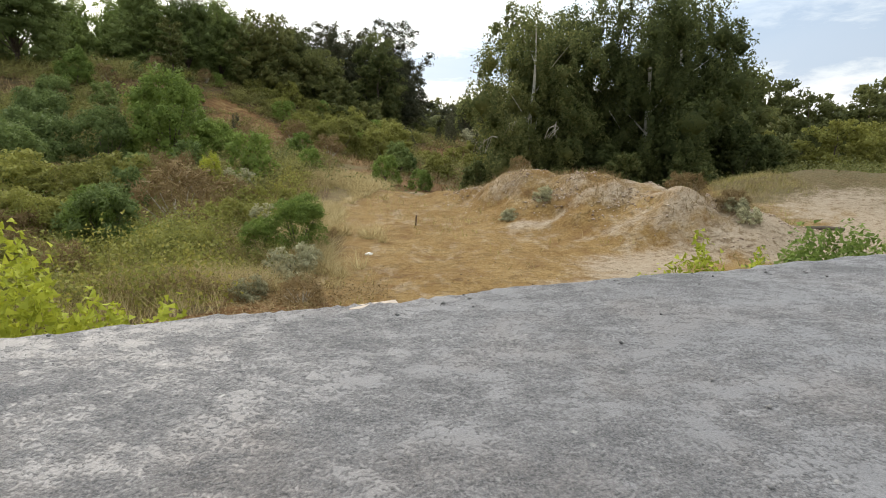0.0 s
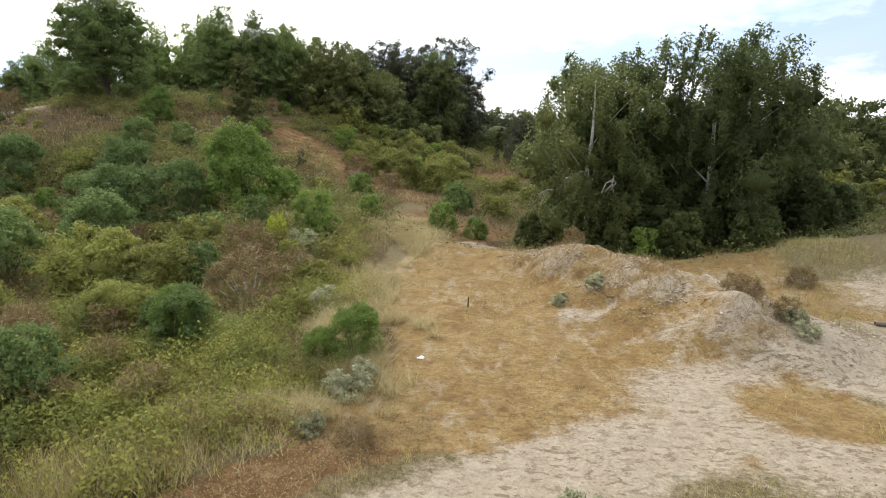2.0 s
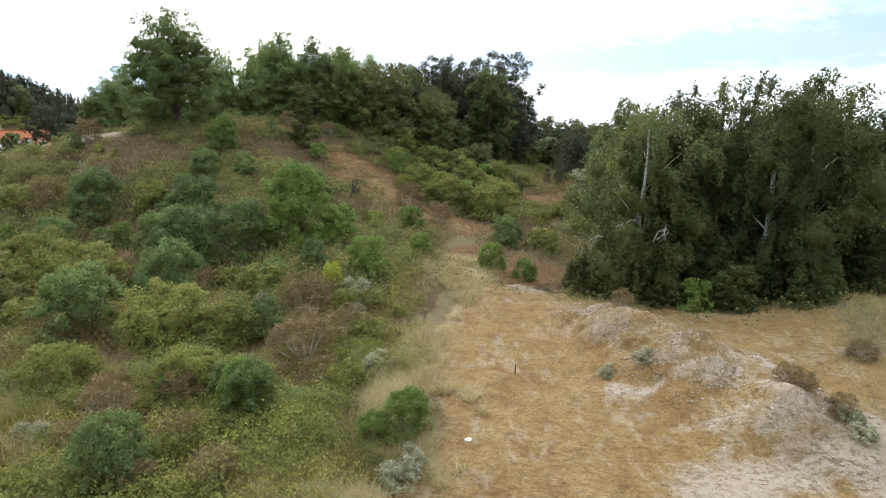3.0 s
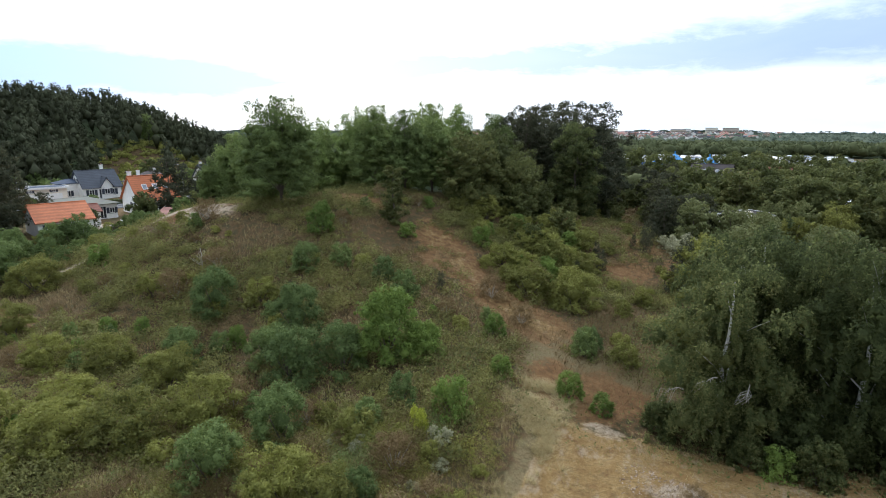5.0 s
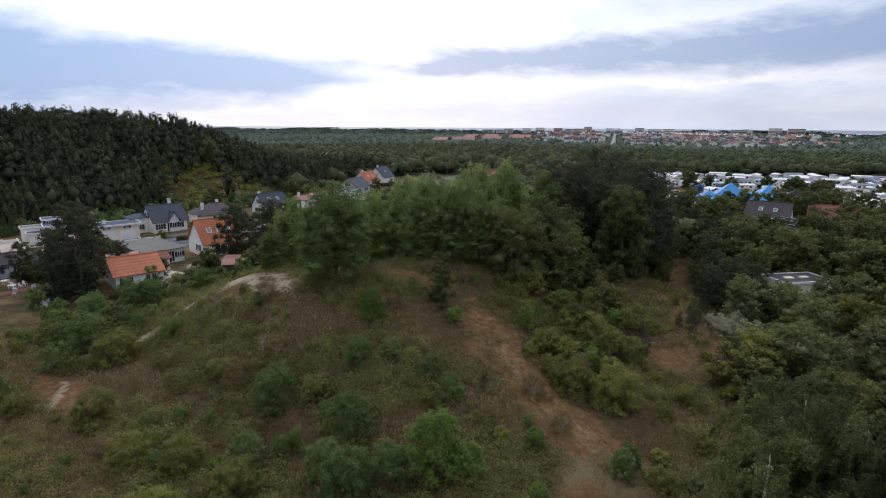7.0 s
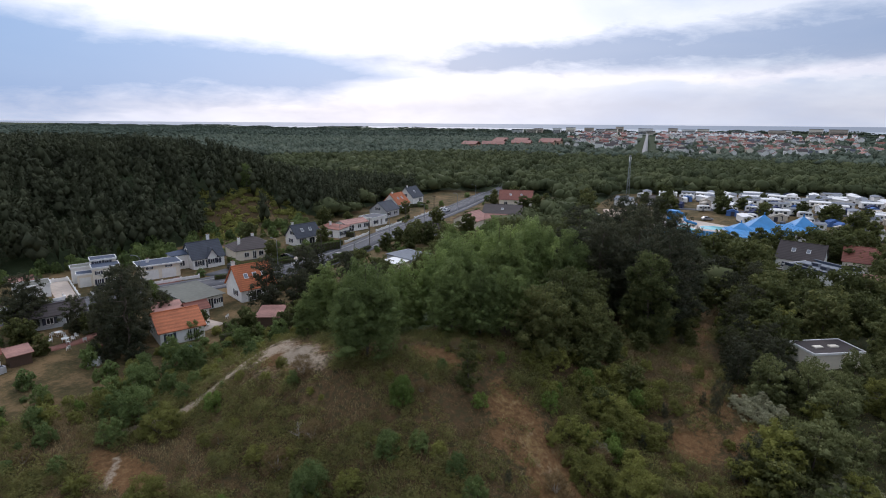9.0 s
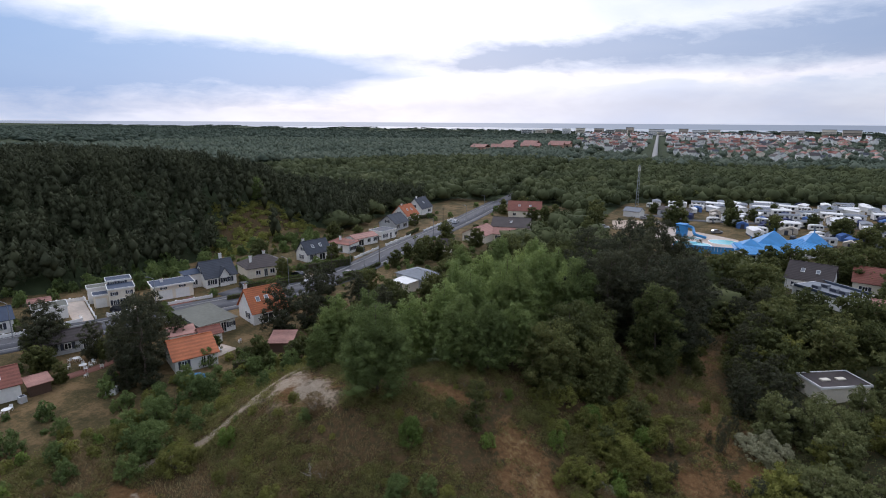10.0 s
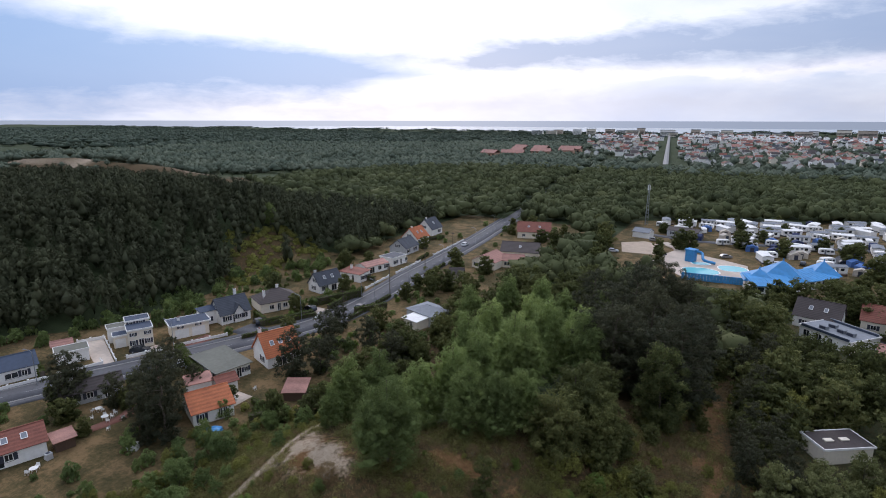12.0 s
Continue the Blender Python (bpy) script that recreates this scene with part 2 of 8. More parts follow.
def ground_material():
    m, nt, b = surface("ground")
    pos = node(nt, "ShaderNodeTexCoord").outputs["Object"]

    def mask(name):
        return node(nt, "ShaderNodeAttribute", attribute_name=name).outputs["Fac"]
    fine, mid, big = speckle(nt, 0.08, 6, 0.75, pos), speckle(nt, 0.6, 5, 0.65, pos), speckle(nt, 5.0, 4, 0.6, pos)
    tuft = node(nt, "ShaderNodeTexVoronoi", {"Vector": pos, "Scale": 5.0, "Randomness": 1.0}).outputs["Distance"]

    def edge(v, lo=0.40, hi=0.60, k=0.9):
        """A mask, frayed."""
        f = calc(nt, "ADD", v, calc(nt, "MULTIPLY", calc(nt, "SUBTRACT", mid, 0.5), k))
        f = calc(nt, "ADD", f, calc(nt, "MULTIPLY", calc(nt, "SUBTRACT", fine, 0.5), 0.5))
        return node(nt, "ShaderNodeMapRange", {0: f, 1: lo, 2: hi}, clamp=True).outputs[0]
    grass = stops(nt, fine, [(0.30, (0.10, 0.075, 0.035)), (0.5, (0.22, 0.17, 0.085)), (0.72, (0.36, 0.30, 0.17))])
    scrub = stops(nt, mid, [(0.28, (0.034, 0.034, 0.014)), (0.42, (0.066, 0.054, 0.023)), (0.55, (0.108, 0.066, 0.031)), (0.75, (0.180, 0.116, 0.060))])
    moss = stops(nt, calc(nt, "ADD", calc(nt, "MULTIPLY", fine, 0.5), calc(nt, "ADD", calc(nt, "MULTIPLY", mid, 0.3), calc(nt, "MULTIPLY", speckle(nt, 2.2, 5, 0.65, pos), 0.2))), [(0.34, (0.130, 0.070, 0.026)), (0.45, (0.230, 0.138, 0.052)), (0.54, (0.305, 0.203, 0.085)), (0.66, (0.410, 0.305, 0.165))])
    sand = stops(nt, calc(nt, "ADD", calc(nt, "MULTIPLY", fine, 0.6), calc(nt, "MULTIPLY", mid, 0.4)), [(0.30, (0.21, 0.150, 0.095)), (0.46, (0.355, 0.278, 0.196)), (0.66, (0.490, 0.402, 0.298))])
    soil = stops(nt, mid, [(0.3, (0.100, 0.052, 0.021)), (0.55, (0.195, 0.106, 0.045)), (0.75, (0.300, 0.180, 0.088))])
    lawn = stops(nt, calc(nt, "ADD", calc(nt, "MULTIPLY", big, 0.6), calc(nt, "MULTIPLY", mid, 0.4)), [(0.36, (0.052, 0.047, 0.019)), (0.48, (0.105, 0.080, 0.034)), (0.60, (0.215, 0.140, 0.068))])
    wood = stops(nt, big, [(0.3, (0.030, 0.042, 0.018)), (0.6, (0.050, 0.066, 0.028)), (0.8, (0.085, 0.085, 0.04))])
    streak = speckle(nt, 0.5, 6, 0.7, pos, (1.0, 0.45, 1.0))
    scuff = node(nt, "ShaderNodeMapRange", {0: calc(nt, "ADD", streak, calc(nt, "MULTIPLY", calc(nt, "SUBTRACT", speckle(nt, 3.0, 3, 0.5, pos), 0.5), 0.5)), 1: 0.54, 2: 0.66}, clamp=True).outputs[0]
    rust = node(nt, "ShaderNodeMapRange", {0: calc(nt, "ADD", speckle(nt, 0.9, 5, 0.7, pos), calc(nt, "MULTIPLY", calc(nt, "SUBTRACT", fine, 0.5), 0.4)), 1: 0.52, 2: 0.66}, clamp=True).outputs[0]
    moss = blend(nt, calc(nt, "MULTIPLY", rust, 0.75), moss, (0.17, 0.092, 0.038))
    moss = blend(nt, calc(nt, "MULTIPLY", scuff, 0.5), moss, (0.40, 0.32, 0.225))
    patchy = node(nt, "ShaderNodeMapRange", {0: speckle(nt, 1.1, 5, 0.65, pos), 1: 0.36, 2: 0.54}, clamp=True).outputs[0]
    litter = node(nt, "ShaderNodeMapRange", {0: calc(nt, "ADD", speckle(nt, 0.15, 5, 0.7, pos, (0.6, 1.0, 1.0)), calc(nt, "MULTIPLY", calc(nt, "SUBTRACT", mid, 0.5), 0.35)), 1: 0.53, 2: 0.60}, clamp=True).outputs[0]
    col = blend(nt, calc(nt, "MULTIPLY", big, 0.7), grass, scrub)
    col = blend(nt, edge(mask("scrub")), col, scrub)
    col = blend(nt, edge(mask("soil")), col, soil)
    col = blend(nt, edge(mask("moss")), col, moss)
    col = blend(nt, calc(nt, "MULTIPLY", litter, 0.35), col, (0.10, 0.066, 0.032))
    col = blend(nt, edge(mask("lawn"), 0.35, 0.65), col, lawn)
    sandy = edge(mask("sand"), 0.30, 0.72, 1.3)
    col = blend(nt, sandy, col, blend(nt, calc(nt, "MULTIPLY", calc(nt, "MULTIPLY", litter, patchy), 0.8), sand, (0.21, 0.145, 0.085)))
    col = blend(nt, edge(mask("wood"), 0.45, 0.55, 0.5), col, wood)
    nt.links.new(col, b.inputs["Base Color"])
    b.inputs["Roughness"].default_value = 0.95
    b.inputs["Specular IOR Level"].default_value = 0.15
    h = calc(nt, "ADD", calc(nt, "MULTIPLY", fine, 0.6), calc(nt, "ADD", mid, calc(nt, "MULTIPLY", litter, 0.25)))
    bumped(nt, b, h, 0.75, 0.12)
    return m


def slab_material():
    m, nt, b = surface("weathered_concrete")
    pos = node(nt, "ShaderNodeTexCoord").outputs["Object"]
    grit, grain = speckle(nt, 0.011, 4, 0.6, pos), speckle(nt, 0.005, 3, 0.6, pos)
    patch, wide = speckle(nt, 0.10, 7, 0.72, pos, (1.0, 1.6, 1.0)), speckle(nt, 0.45, 6, 0.68, pos, (1.0, 1.5, 1.0))
    rough = calc(nt, "ADD", calc(nt, "MULTIPLY", patch, 0.55), calc(nt, "MULTIPLY", wide, 0.6))      # how far the skin has worn off
    thick = calc(nt, "ADD", grit, calc(nt, "MULTIPLY", calc(nt, "SUBTRACT", rough, 0.595), 1.9))
    pit = node(nt, "ShaderNodeMapRange", {0: thick, 1: 0.38, 2: 0.78}, clamp=True).outputs[0]
    skin = stops(nt, calc(nt, "ADD", calc(nt, "MULTIPLY", grain, 0.6), calc(nt, "MULTIPLY", wide, 0.4)), [(0.36, (0.142, 0.139, 0.143)), (0.5, (0.190, 0.186, 0.190)), (0.62, (0.270, 0.263, 0.264))])
    warm = stops(nt, speckle(nt, 0.55, 4, 0.55, pos), [(0.5, 0.0), (0.75, 0.4)])
    skin = blend(nt, warm, skin, (0.22, 0.175, 0.145))
    stone = stops(nt, grain, [(0.38, (0.045, 0.046, 0.050)), (0.52, (0.100, 0.101, 0.107)), (0.68, (0.22, 0.22, 0.225))])
    col = blend(nt, calc(nt, "MULTIPLY", pit, 0.74), skin, stone)
    chips = node(nt, "ShaderNodeTexVoronoi", {"Vector": pos, "Scale": 9.0}).outputs["Distance"]
    col = blend(nt, stops(nt, chips, [(0.05, 0.7), (0.09, 0.0)]), col, (0.40, 0.385, 0.37))
    nt.links.new(col, b.inputs["Base Color"])
    nt.links.new(calc(nt, "ADD", 0.42, calc(nt, "MULTIPLY", pit, 0.45)), b.inputs["Roughness"])
    h = calc(nt, "ADD", calc(nt, "MULTIPLY", grit, calc(nt, "MULTIPLY", pit, 1.0)), calc(nt, "MULTIPLY", grain, 0.18))
    bumped(nt, b, h, 1.0, 0.014)
    return m


def roofing(name, colour, courses=0.33, spread=0.3):
    """Tiles or slates in courses."""
    m, nt, b = surface(name)
    pos = node(nt, "ShaderNodeTexCoord").outputs["Object"]
    rows = node(nt, "ShaderNodeTexWave", {"Vector": pos, "Scale": 0.31 / courses, "Distortion": 0.6}, bands_direction="Z").outputs[1]
    a, c = speckle(nt, 0.25, 4, 0.7, pos), speckle(nt, 2.0, 4, 0.6, pos)
    f = calc(nt, "ADD", calc(nt, "MULTIPLY", a, 0.45), calc(nt, "ADD", calc(nt, "MULTIPLY", c, 0.4), calc(nt, "MULTIPLY", rows, 0.15)))
    col = stops(nt, f, [(0.33, tuple(v * (1 - spread) for v in colour)), (0.62, tuple(v * (1 + spread) for v in colour))])
    nt.links.new(col, b.inputs["Base Color"])
    b.inputs["Roughness"].default_value = 0.75
    bumped(nt, b, rows, 0.5, 0.03)
    return m


def glass_material():
    m, nt, b = surface("window_glass")
    b.inputs["Base Color"].default_value = (0.02, 0.025, 0.03, 1)
    b.inputs["Roughness"].default_value = 0.08
    b.inputs["Specular IOR Level"].default_value = 0.7
    return m


def water_material(name, colour, rough, size):
    m, nt, b = surface(name)
    b.inputs["Base Color"].default_value = (*colour, 1)
    b.inputs["Roughness"].default_value = rough
    bumped(nt, b, speckle(nt, size, 4), 0.25, size * 0.05)
    return m


GROUND, SLAB, GLASS = ground_material(), slab_material(), glass_material()
ASPHALT = plain("asphalt", (0.088, 0.088, 0.095), 0.85, grain=0.4, size=0.5, spread=0.25)
LINE = plain("road_paint", (0.28, 0.28, 0.275), 0.8, grain=0.5)
KERB = plain("kerb_concrete", (0.27, 0.26, 0.245), 0.85)
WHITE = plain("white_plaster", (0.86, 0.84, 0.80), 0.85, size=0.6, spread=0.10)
CREAM = plain("cream_plaster", (0.82, 0.74, 0.61), 0.85, size=0.6, spread=0.10)
GREYWALL = plain("grey_plaster", (0.50, 0.50, 0.50), 0.85, size=0.6, spread=0.12)
ORANGE = roofing("orange_tiles", (0.42, 0.125, 0.045))
RED = roofing("red_tiles", (0.21, 0.070, 0.045))
PINK = roofing("faded_tiles", (0.36, 0.18, 0.14))
BROWN = roofing("brown_tiles", (0.060, 0.046, 0.042))
SLATE = roofing("slates", (0.058, 0.064, 0.078))
FELT = plain("roofing_felt", (0.155, 0.155, 0.125), 0.9, size=0.7, spread=0.2)
BLUEFELT = plain("blue_roof_sheet", (0.050, 0.068, 0.105), 0.8, size=0.7)
GREYSHEET = plain("grey_roof_sheet", (0.22, 0.235, 0.255), 0.8, size=0.8)
BLUE = plain("blue_painted_metal", (0.045, 0.26, 0.55), 0.5, size=1.5, spread=0.2)
WOODBROWN = plain("dark_timber", (0.10, 0.06, 0.04), 0.7)
SHUTTER = plain("dark_shutter", (0.035, 0.04, 0.06), 0.6)
METAL = plain("galvanised_steel", (0.36, 0.38, 0.40), 0.45, 0.8)
BARK = plain("bark", (0.12, 0.095, 0.072), 0.95, grain=0.8, size=0.08, spread=0.35)
BIRCHBARK = plain("birch_bark", (0.50, 0.48, 0.44), 0.85, grain=0.6, size=0.12, spread=0.5)
DEADWOOD = plain("dead_wood", (0.42, 0.38, 0.32), 0.9, grain=0.6, size=0.08)
PAVING = plain("pale_paving", (0.52, 0.43, 0.35), 0.85, size=0.7)
REDPAVE = plain("red_gravel", (0.24, 0.105, 0.075), 0.95, grain=0.6, size=0.2)
HEDGE = leaf("hedge_leaves", [(0.034, 0.053, 0.011), (0.074, 0.107, 0.019), (0.139, 0.168, 0.032)])
POPLAR = leaf("poplar_leaves", [(0.096, 0.133, 0.04), (0.183, 0.243, 0.071), (0.321, 0.396, 0.114)], 0.46)
# brightened copy of POPLAR: the back rows' brighter look is put into colour
PALEPOPLAR = leaf("pale_poplar_leaves", [(0.136, 0.186, 0.056), (0.26, 0.34, 0.099), (0.456, 0.554, 0.16)], 0.46)
BIRCH = leaf("birch_leaves", [(0.052, 0.073, 0.026), (0.128, 0.156, 0.05), (0.338, 0.348, 0.116)], 0.66, 1.6)
OAK = leaf("oak_leaves", [(0.057, 0.072, 0.023), (0.119, 0.137, 0.04), (0.221, 0.224, 0.069)], 0.42)
PINE = leaf("pine_needles", [(0.042, 0.051, 0.026), (0.083, 0.090, 0.044), (0.136, 0.134, 0.066)], 0.4)
RIDGEPINE = leaf("ridge_pine_needles", [(0.038, 0.043, 0.024), (0.058, 0.067, 0.034), (0.094, 0.106, 0.049)], 0.1, 14, 0.03, 0.12)
WILLOW = leaf("silver_leaves", [(0.099, 0.114, 0.039), (0.181, 0.202, 0.069), (0.326, 0.346, 0.134)], 0.4)
SLOPEGREEN = leaf("slope_leaves", [(0.087, 0.093, 0.03), (0.192, 0.196, 0.059), (0.373, 0.342, 0.109)], 0.45, 1.5)
GREEN = leaf("bright_leaves", [(0.095, 0.150, 0.032), (0.200, 0.285, 0.058), (0.350, 0.450, 0.098)], 0.45)
DEEP = leaf("deep_leaves", [(0.086, 0.129, 0.04), (0.184, 0.25, 0.072), (0.353, 0.42, 0.122)], 0.42)
OLIVE = leaf("olive_leaves", [(0.125, 0.133, 0.034), (0.261, 0.272, 0.063), (0.438, 0.43, 0.116)], 0.48)
YELLOW = leaf("yellow_leaves", [(0.202, 0.248, 0.031), (0.419, 0.465, 0.054), (0.651, 0.651, 0.093)])
SILVER = leaf("grey_leaves", [(0.23, 0.225, 0.125), (0.43, 0.415, 0.26), (0.66, 0.625, 0.42)], 0.35)
HEATH = leaf("dry_twigs", [(0.130, 0.086, 0.038), (0.235, 0.163, 0.076), (0.370, 0.275, 0.145)], 0.2)
STRAW = leaf("dry_grass", [(0.235, 0.175, 0.078), (0.440, 0.350, 0.170), (0.660, 0.555, 0.315)], 0.2)
REED = leaf("green_grass", [(0.135, 0.136, 0.032), (0.289, 0.272, 0.064), (0.559, 0.457, 0.127)], 0.25)
BRAMBLE = leaf("bramble_leaves", [(0.114, 0.131, 0.031), (0.288, 0.285, 0.071), (0.578, 0.458, 0.116)], 0.45, 1.6, 0.15, 0.38)
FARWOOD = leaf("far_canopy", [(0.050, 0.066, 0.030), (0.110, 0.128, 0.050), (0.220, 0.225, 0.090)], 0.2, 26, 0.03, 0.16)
# distance haze is put into these shades as a pale bluish cast
HAZEDWOOD = leaf("haze_tinted_canopy", [(0.052, 0.076, 0.051), (0.108, 0.139, 0.087), (0.205, 0.233, 0.141)], 0.2, 60, 0.03, 0.12)


# ---- building tools ----
def mesh_of(name, verts, faces, mats, which=None, smooth=False):
    """A mesh from arrays: n x 3 places (n x 6 with the shading normals), and faces that all have the same number of corners."""
    verts, faces = np.asarray(verts, np.float32), np.asarray(faces, np.int32)
    soft = verts[:, 3:] if verts.shape[1] == 6 else None
    verts = np.ascontiguousarray(verts[:, :3])
    me = bpy.data.meshes.new(name)
    k = faces.shape[1]
    me.vertices.add(len(verts))
    me.vertices.foreach_set("co", verts.ravel())
    me.loops.add(faces.size)
    me.loops.foreach_set("vertex_index", faces.ravel())
    me.polygons.add(len(faces))
    me.polygons.foreach_set("loop_start", np.arange(len(faces), dtype=np.int32) * k)
    me.polygons.foreach_set("loop_total", np.full(len(faces), k, np.int32))
    if which is not None:
        me.polygons.foreach_set("material_index", np.asarray(which, np.int32))
    if smooth:
        me.polygons.foreach_set("use_smooth", np.ones(len(faces), bool))
    for m in mats:
        me.materials.append(m)
    me.update(calc_edges=True)
    if soft is not None:
        me.polygons.foreach_set("use_smooth", np.ones(len(faces), bool))
        me.attributes.new("custom_normal", "FLOAT_VECTOR", "POINT").data.foreach_set("vector", np.ascontiguousarray(soft).ravel())
    return me


def child(name, me, parent, label=""):
    ob = new(name, me)
    ob.parent = parent
    return tagged(ob, label)


def part(name, bm, material, parent, label=""):
    me = bpy.data.meshes.new(name)
    bm.to_mesh(me)
    bm.free()
    me.materials.append(material)
    return child(name, me, parent, label)


def thing(name, m, label, category, group="", kind=""):
    ob = new(name)
    ob.matrix_basis = m
    return tagged(ob, label, category, group, kind)


def box(bm, x0, y0, z0, x1, y1, z1, bevel=0.0):
    r = bmesh.ops.create_cube(bm, size=1, matrix=Matrix.Translation(((x0 + x1) / 2, (y0 + y1) / 2, (z0 + z1) / 2)) @ Matrix.Diagonal((x1 - x0, y1 - y0, z1 - z0, 1)))
    if bevel:
        edges = list({e for v in r["verts"] for e in v.link_edges})
        bmesh.ops.bevel(bm, geom=edges, offset=bevel, segments=1, affect="EDGES")
    return bm


def boxes(*rows, bevel=0.0):
    bm = bmesh.new()
    for r in rows:
        box(bm, *r, bevel=bevel)
    return bm


def prism(points, y0, y1):
    """An outline in x and z, drawn out from y0 to y1."""
    bm = bmesh.new()
    a, b = [bm.verts.new((x, y0, z)) for x, z in points], [bm.verts.new((x, y1, z)) for x, z in points]
    bm.faces.new(a)
    bm.faces.new(b[::-1])
    for i in range(len(a)):
        j = (i + 1) % len(a)
        bm.faces.new((a[j], a[i], b[i], b[j]))
    bmesh.ops.recalc_face_normals(bm, faces=bm.faces)
    return bm


def tube(paths, sides=6):
    """Tapered tubes: each path is rows of x, y, z, radius. Returns places and four-cornered faces."""
    V, F, n = [], [], 0
    ang = np.linspace(0, 2 * np.pi, sides, endpoint=False)
    for p in paths:
        p = np.asarray(p, float)
        d = np.gradient(p[:, :3], axis=0)
        d /= np.linalg.norm(d, axis=1)[:, None] + 1e-9
        u = np.cross(d, (0.31, 0.92, 0.24))
        u /= np.linalg.norm(u, axis=1)[:, None] + 1e-9
        v = np.cross(d, u)
        ring = p[:, None, :3] + p[:, None, 3:4] * (np.cos(ang)[None, :, None] * u[:, None] + np.sin(ang)[None, :, None] * v[:, None])
        V.append(ring.reshape(-1, 3))
        for i in range(len(p) - 1):
            for k in range(sides):
                F.append((n + i * sides + k, n + i * sides + (k + 1) % sides, n + (i + 1) * sides + (k + 1) % sides, n + (i + 1) * sides + k))
        n += len(p) * sides
    return np.concatenate(V), np.array(F)


SOFT = 0.65      # how far a leaf is shaded as a piece of its bough's skin


def leaves(rng, at, out, size, thin=0.6, lie=0.5, hang=0.0, whole=False):
    """Leaf clumps at those places, turned partly outwards: folded diamonds where whole, else slips of three corners."""
    n = len(at)
    nrm = out * lie + rng.normal(size=(n, 3)) * (1 - lie) * 0.8
    nrm /= np.linalg.norm(nrm, axis=1)[:, None] + 1e-9
    nrm *= np.where((nrm * out).sum(1) < 0, -1.0, 1.0)[:, None]
    along = rng.normal(size=(n, 3)) * (1 - hang) + np.array((0, 0, -1.0)) * hang * 1.5
    along -= nrm * (along * nrm).sum(1)[:, None]
    along /= np.linalg.norm(along, axis=1)[:, None] + 1e-9
    side = np.cross(nrm, along)
    s = (size * (0.6 + 0.8 * rng.random(n)))[:, None]
    a, b = at + along * s * 0.5, at - along * s * 0.5
    fold = nrm * s * 0.12
    soft = out * SOFT + nrm * (1 - SOFT)
    soft /= np.linalg.norm(soft, axis=1)[:, None] + 1e-9
    if not whole:
        V = np.stack((a + along * s * 0.12, b + side * s * 0.62 * thin, b - side * s * 0.62 * thin), 1).reshape(-1, 3)
        return np.concatenate((V, np.repeat(soft, 3, 0)), 1), np.arange(3 * n).reshape(n, 3)
    c, d = at + side * s * 0.5 * thin - fold, at - side * s * 0.5 * thin - fold
    V = np.stack((a, c, b, d), 1).reshape(-1, 3)
    return np.concatenate((V, np.repeat(soft, 4, 0)), 1), np.arange(4 * n).reshape(n, 4)


def blobs(rng, lobes, count, size, thin=0.6, lie=0.5, hang=0.0, skin=0.35, whole=False, core=0.74, twigs=0):
    """Leaves over lobes (x, y, z, rx, ry, rz), most of them near the lobes' skins; the number on each goes by its surface."""
    boughs_only = lobes = np.asarray(lobes, float)
    if twigs:      # smaller clumps out on the skin of each bough
        k = np.repeat(np.arange(len(lobes)), twigs)
        d = rng.normal(size=(len(k), 3)) + (0, 0, 0.35)
        d /= np.linalg.norm(d, axis=1)[:, None]
        small = lobes[k, 3:] * rng.uniform(0.28, 0.52, (len(k), 1))
        lobes = np.concatenate((lobes, np.concatenate((lobes[k, :3] + lobes[k, 3:] * d * rng.uniform(0.75, 1.15, (len(k), 1)), small), 1)))
    w = lobes[:, 3] * lobes[:, 5] + lobes[:, 4] * lobes[:, 5]
    pick = rng.choice(len(lobes), count, p=w / w.sum())
    d = rng.normal(size=(count, 3))
    d /= np.linalg.norm(d, axis=1)[:, None]
    d[:, 2] = np.where(d[:, 2] < -0.75, -d[:, 2], d[:, 2])
    r = 1 - skin * rng.random(count) ** 1.5 + 0.15 * rng.normal(size=count)
    at = lobes[pick, :3] + lobes[pick, 3:] * d * r[:, None]
    d = d + (0, 0, 0.15)
    skin_leaves = leaves(rng, at, d / np.linalg.norm(d, axis=1)[:, None], size, thin, lie, hang, whole)
    return skin_leaves if whole or not core else joined(skin_leaves, cores(rng, boughs_only[boughs_only[:, 2] < 0.8 * boughs_only[:, 2].max()], core))


def ball():
    """Eighteen corners and 32 three-cornered faces on a unit ball."""
    v = [Vector(q) for q in ((1, 0, 0), (-1, 0, 0), (0, 1, 0), (0, -1, 0), (0, 0, 1), (0, 0, -1))]
    f, mid, out = [(0, 2, 4), (2, 1, 4), (1, 3, 4), (3, 0, 4), (2, 0, 5), (1, 2, 5), (3, 1, 5), (0, 3, 5)], {}, []

    def half(a, b):
        k = (min(a, b), max(a, b))
        if k not in mid:
            mid[k] = len(v)
            v.append(((v[a] + v[b]) / 2).normalized())
        return mid[k]
    for a, b, c in f:
        ab, bc, ca = half(a, b), half(b, c), half(c, a)
        out += [(a, ab, ca), (ab, b, bc), (ca, bc, c), (ab, bc, ca)]
    return np.array(v), np.array(out)


BALL = ball()


EIGHT = (np.array([(1, 0, 0), (-1, 0, 0), (0, 1, 0), (0, -1, 0), (0, 0, 1), (0, 0, -1)], float) * 1.2, np.array([(0, 2, 4), (2, 1, 4), (1, 3, 4), (3, 0, 4), (2, 0, 5), (1, 2, 5), (3, 1, 5), (0, 3, 5)]))


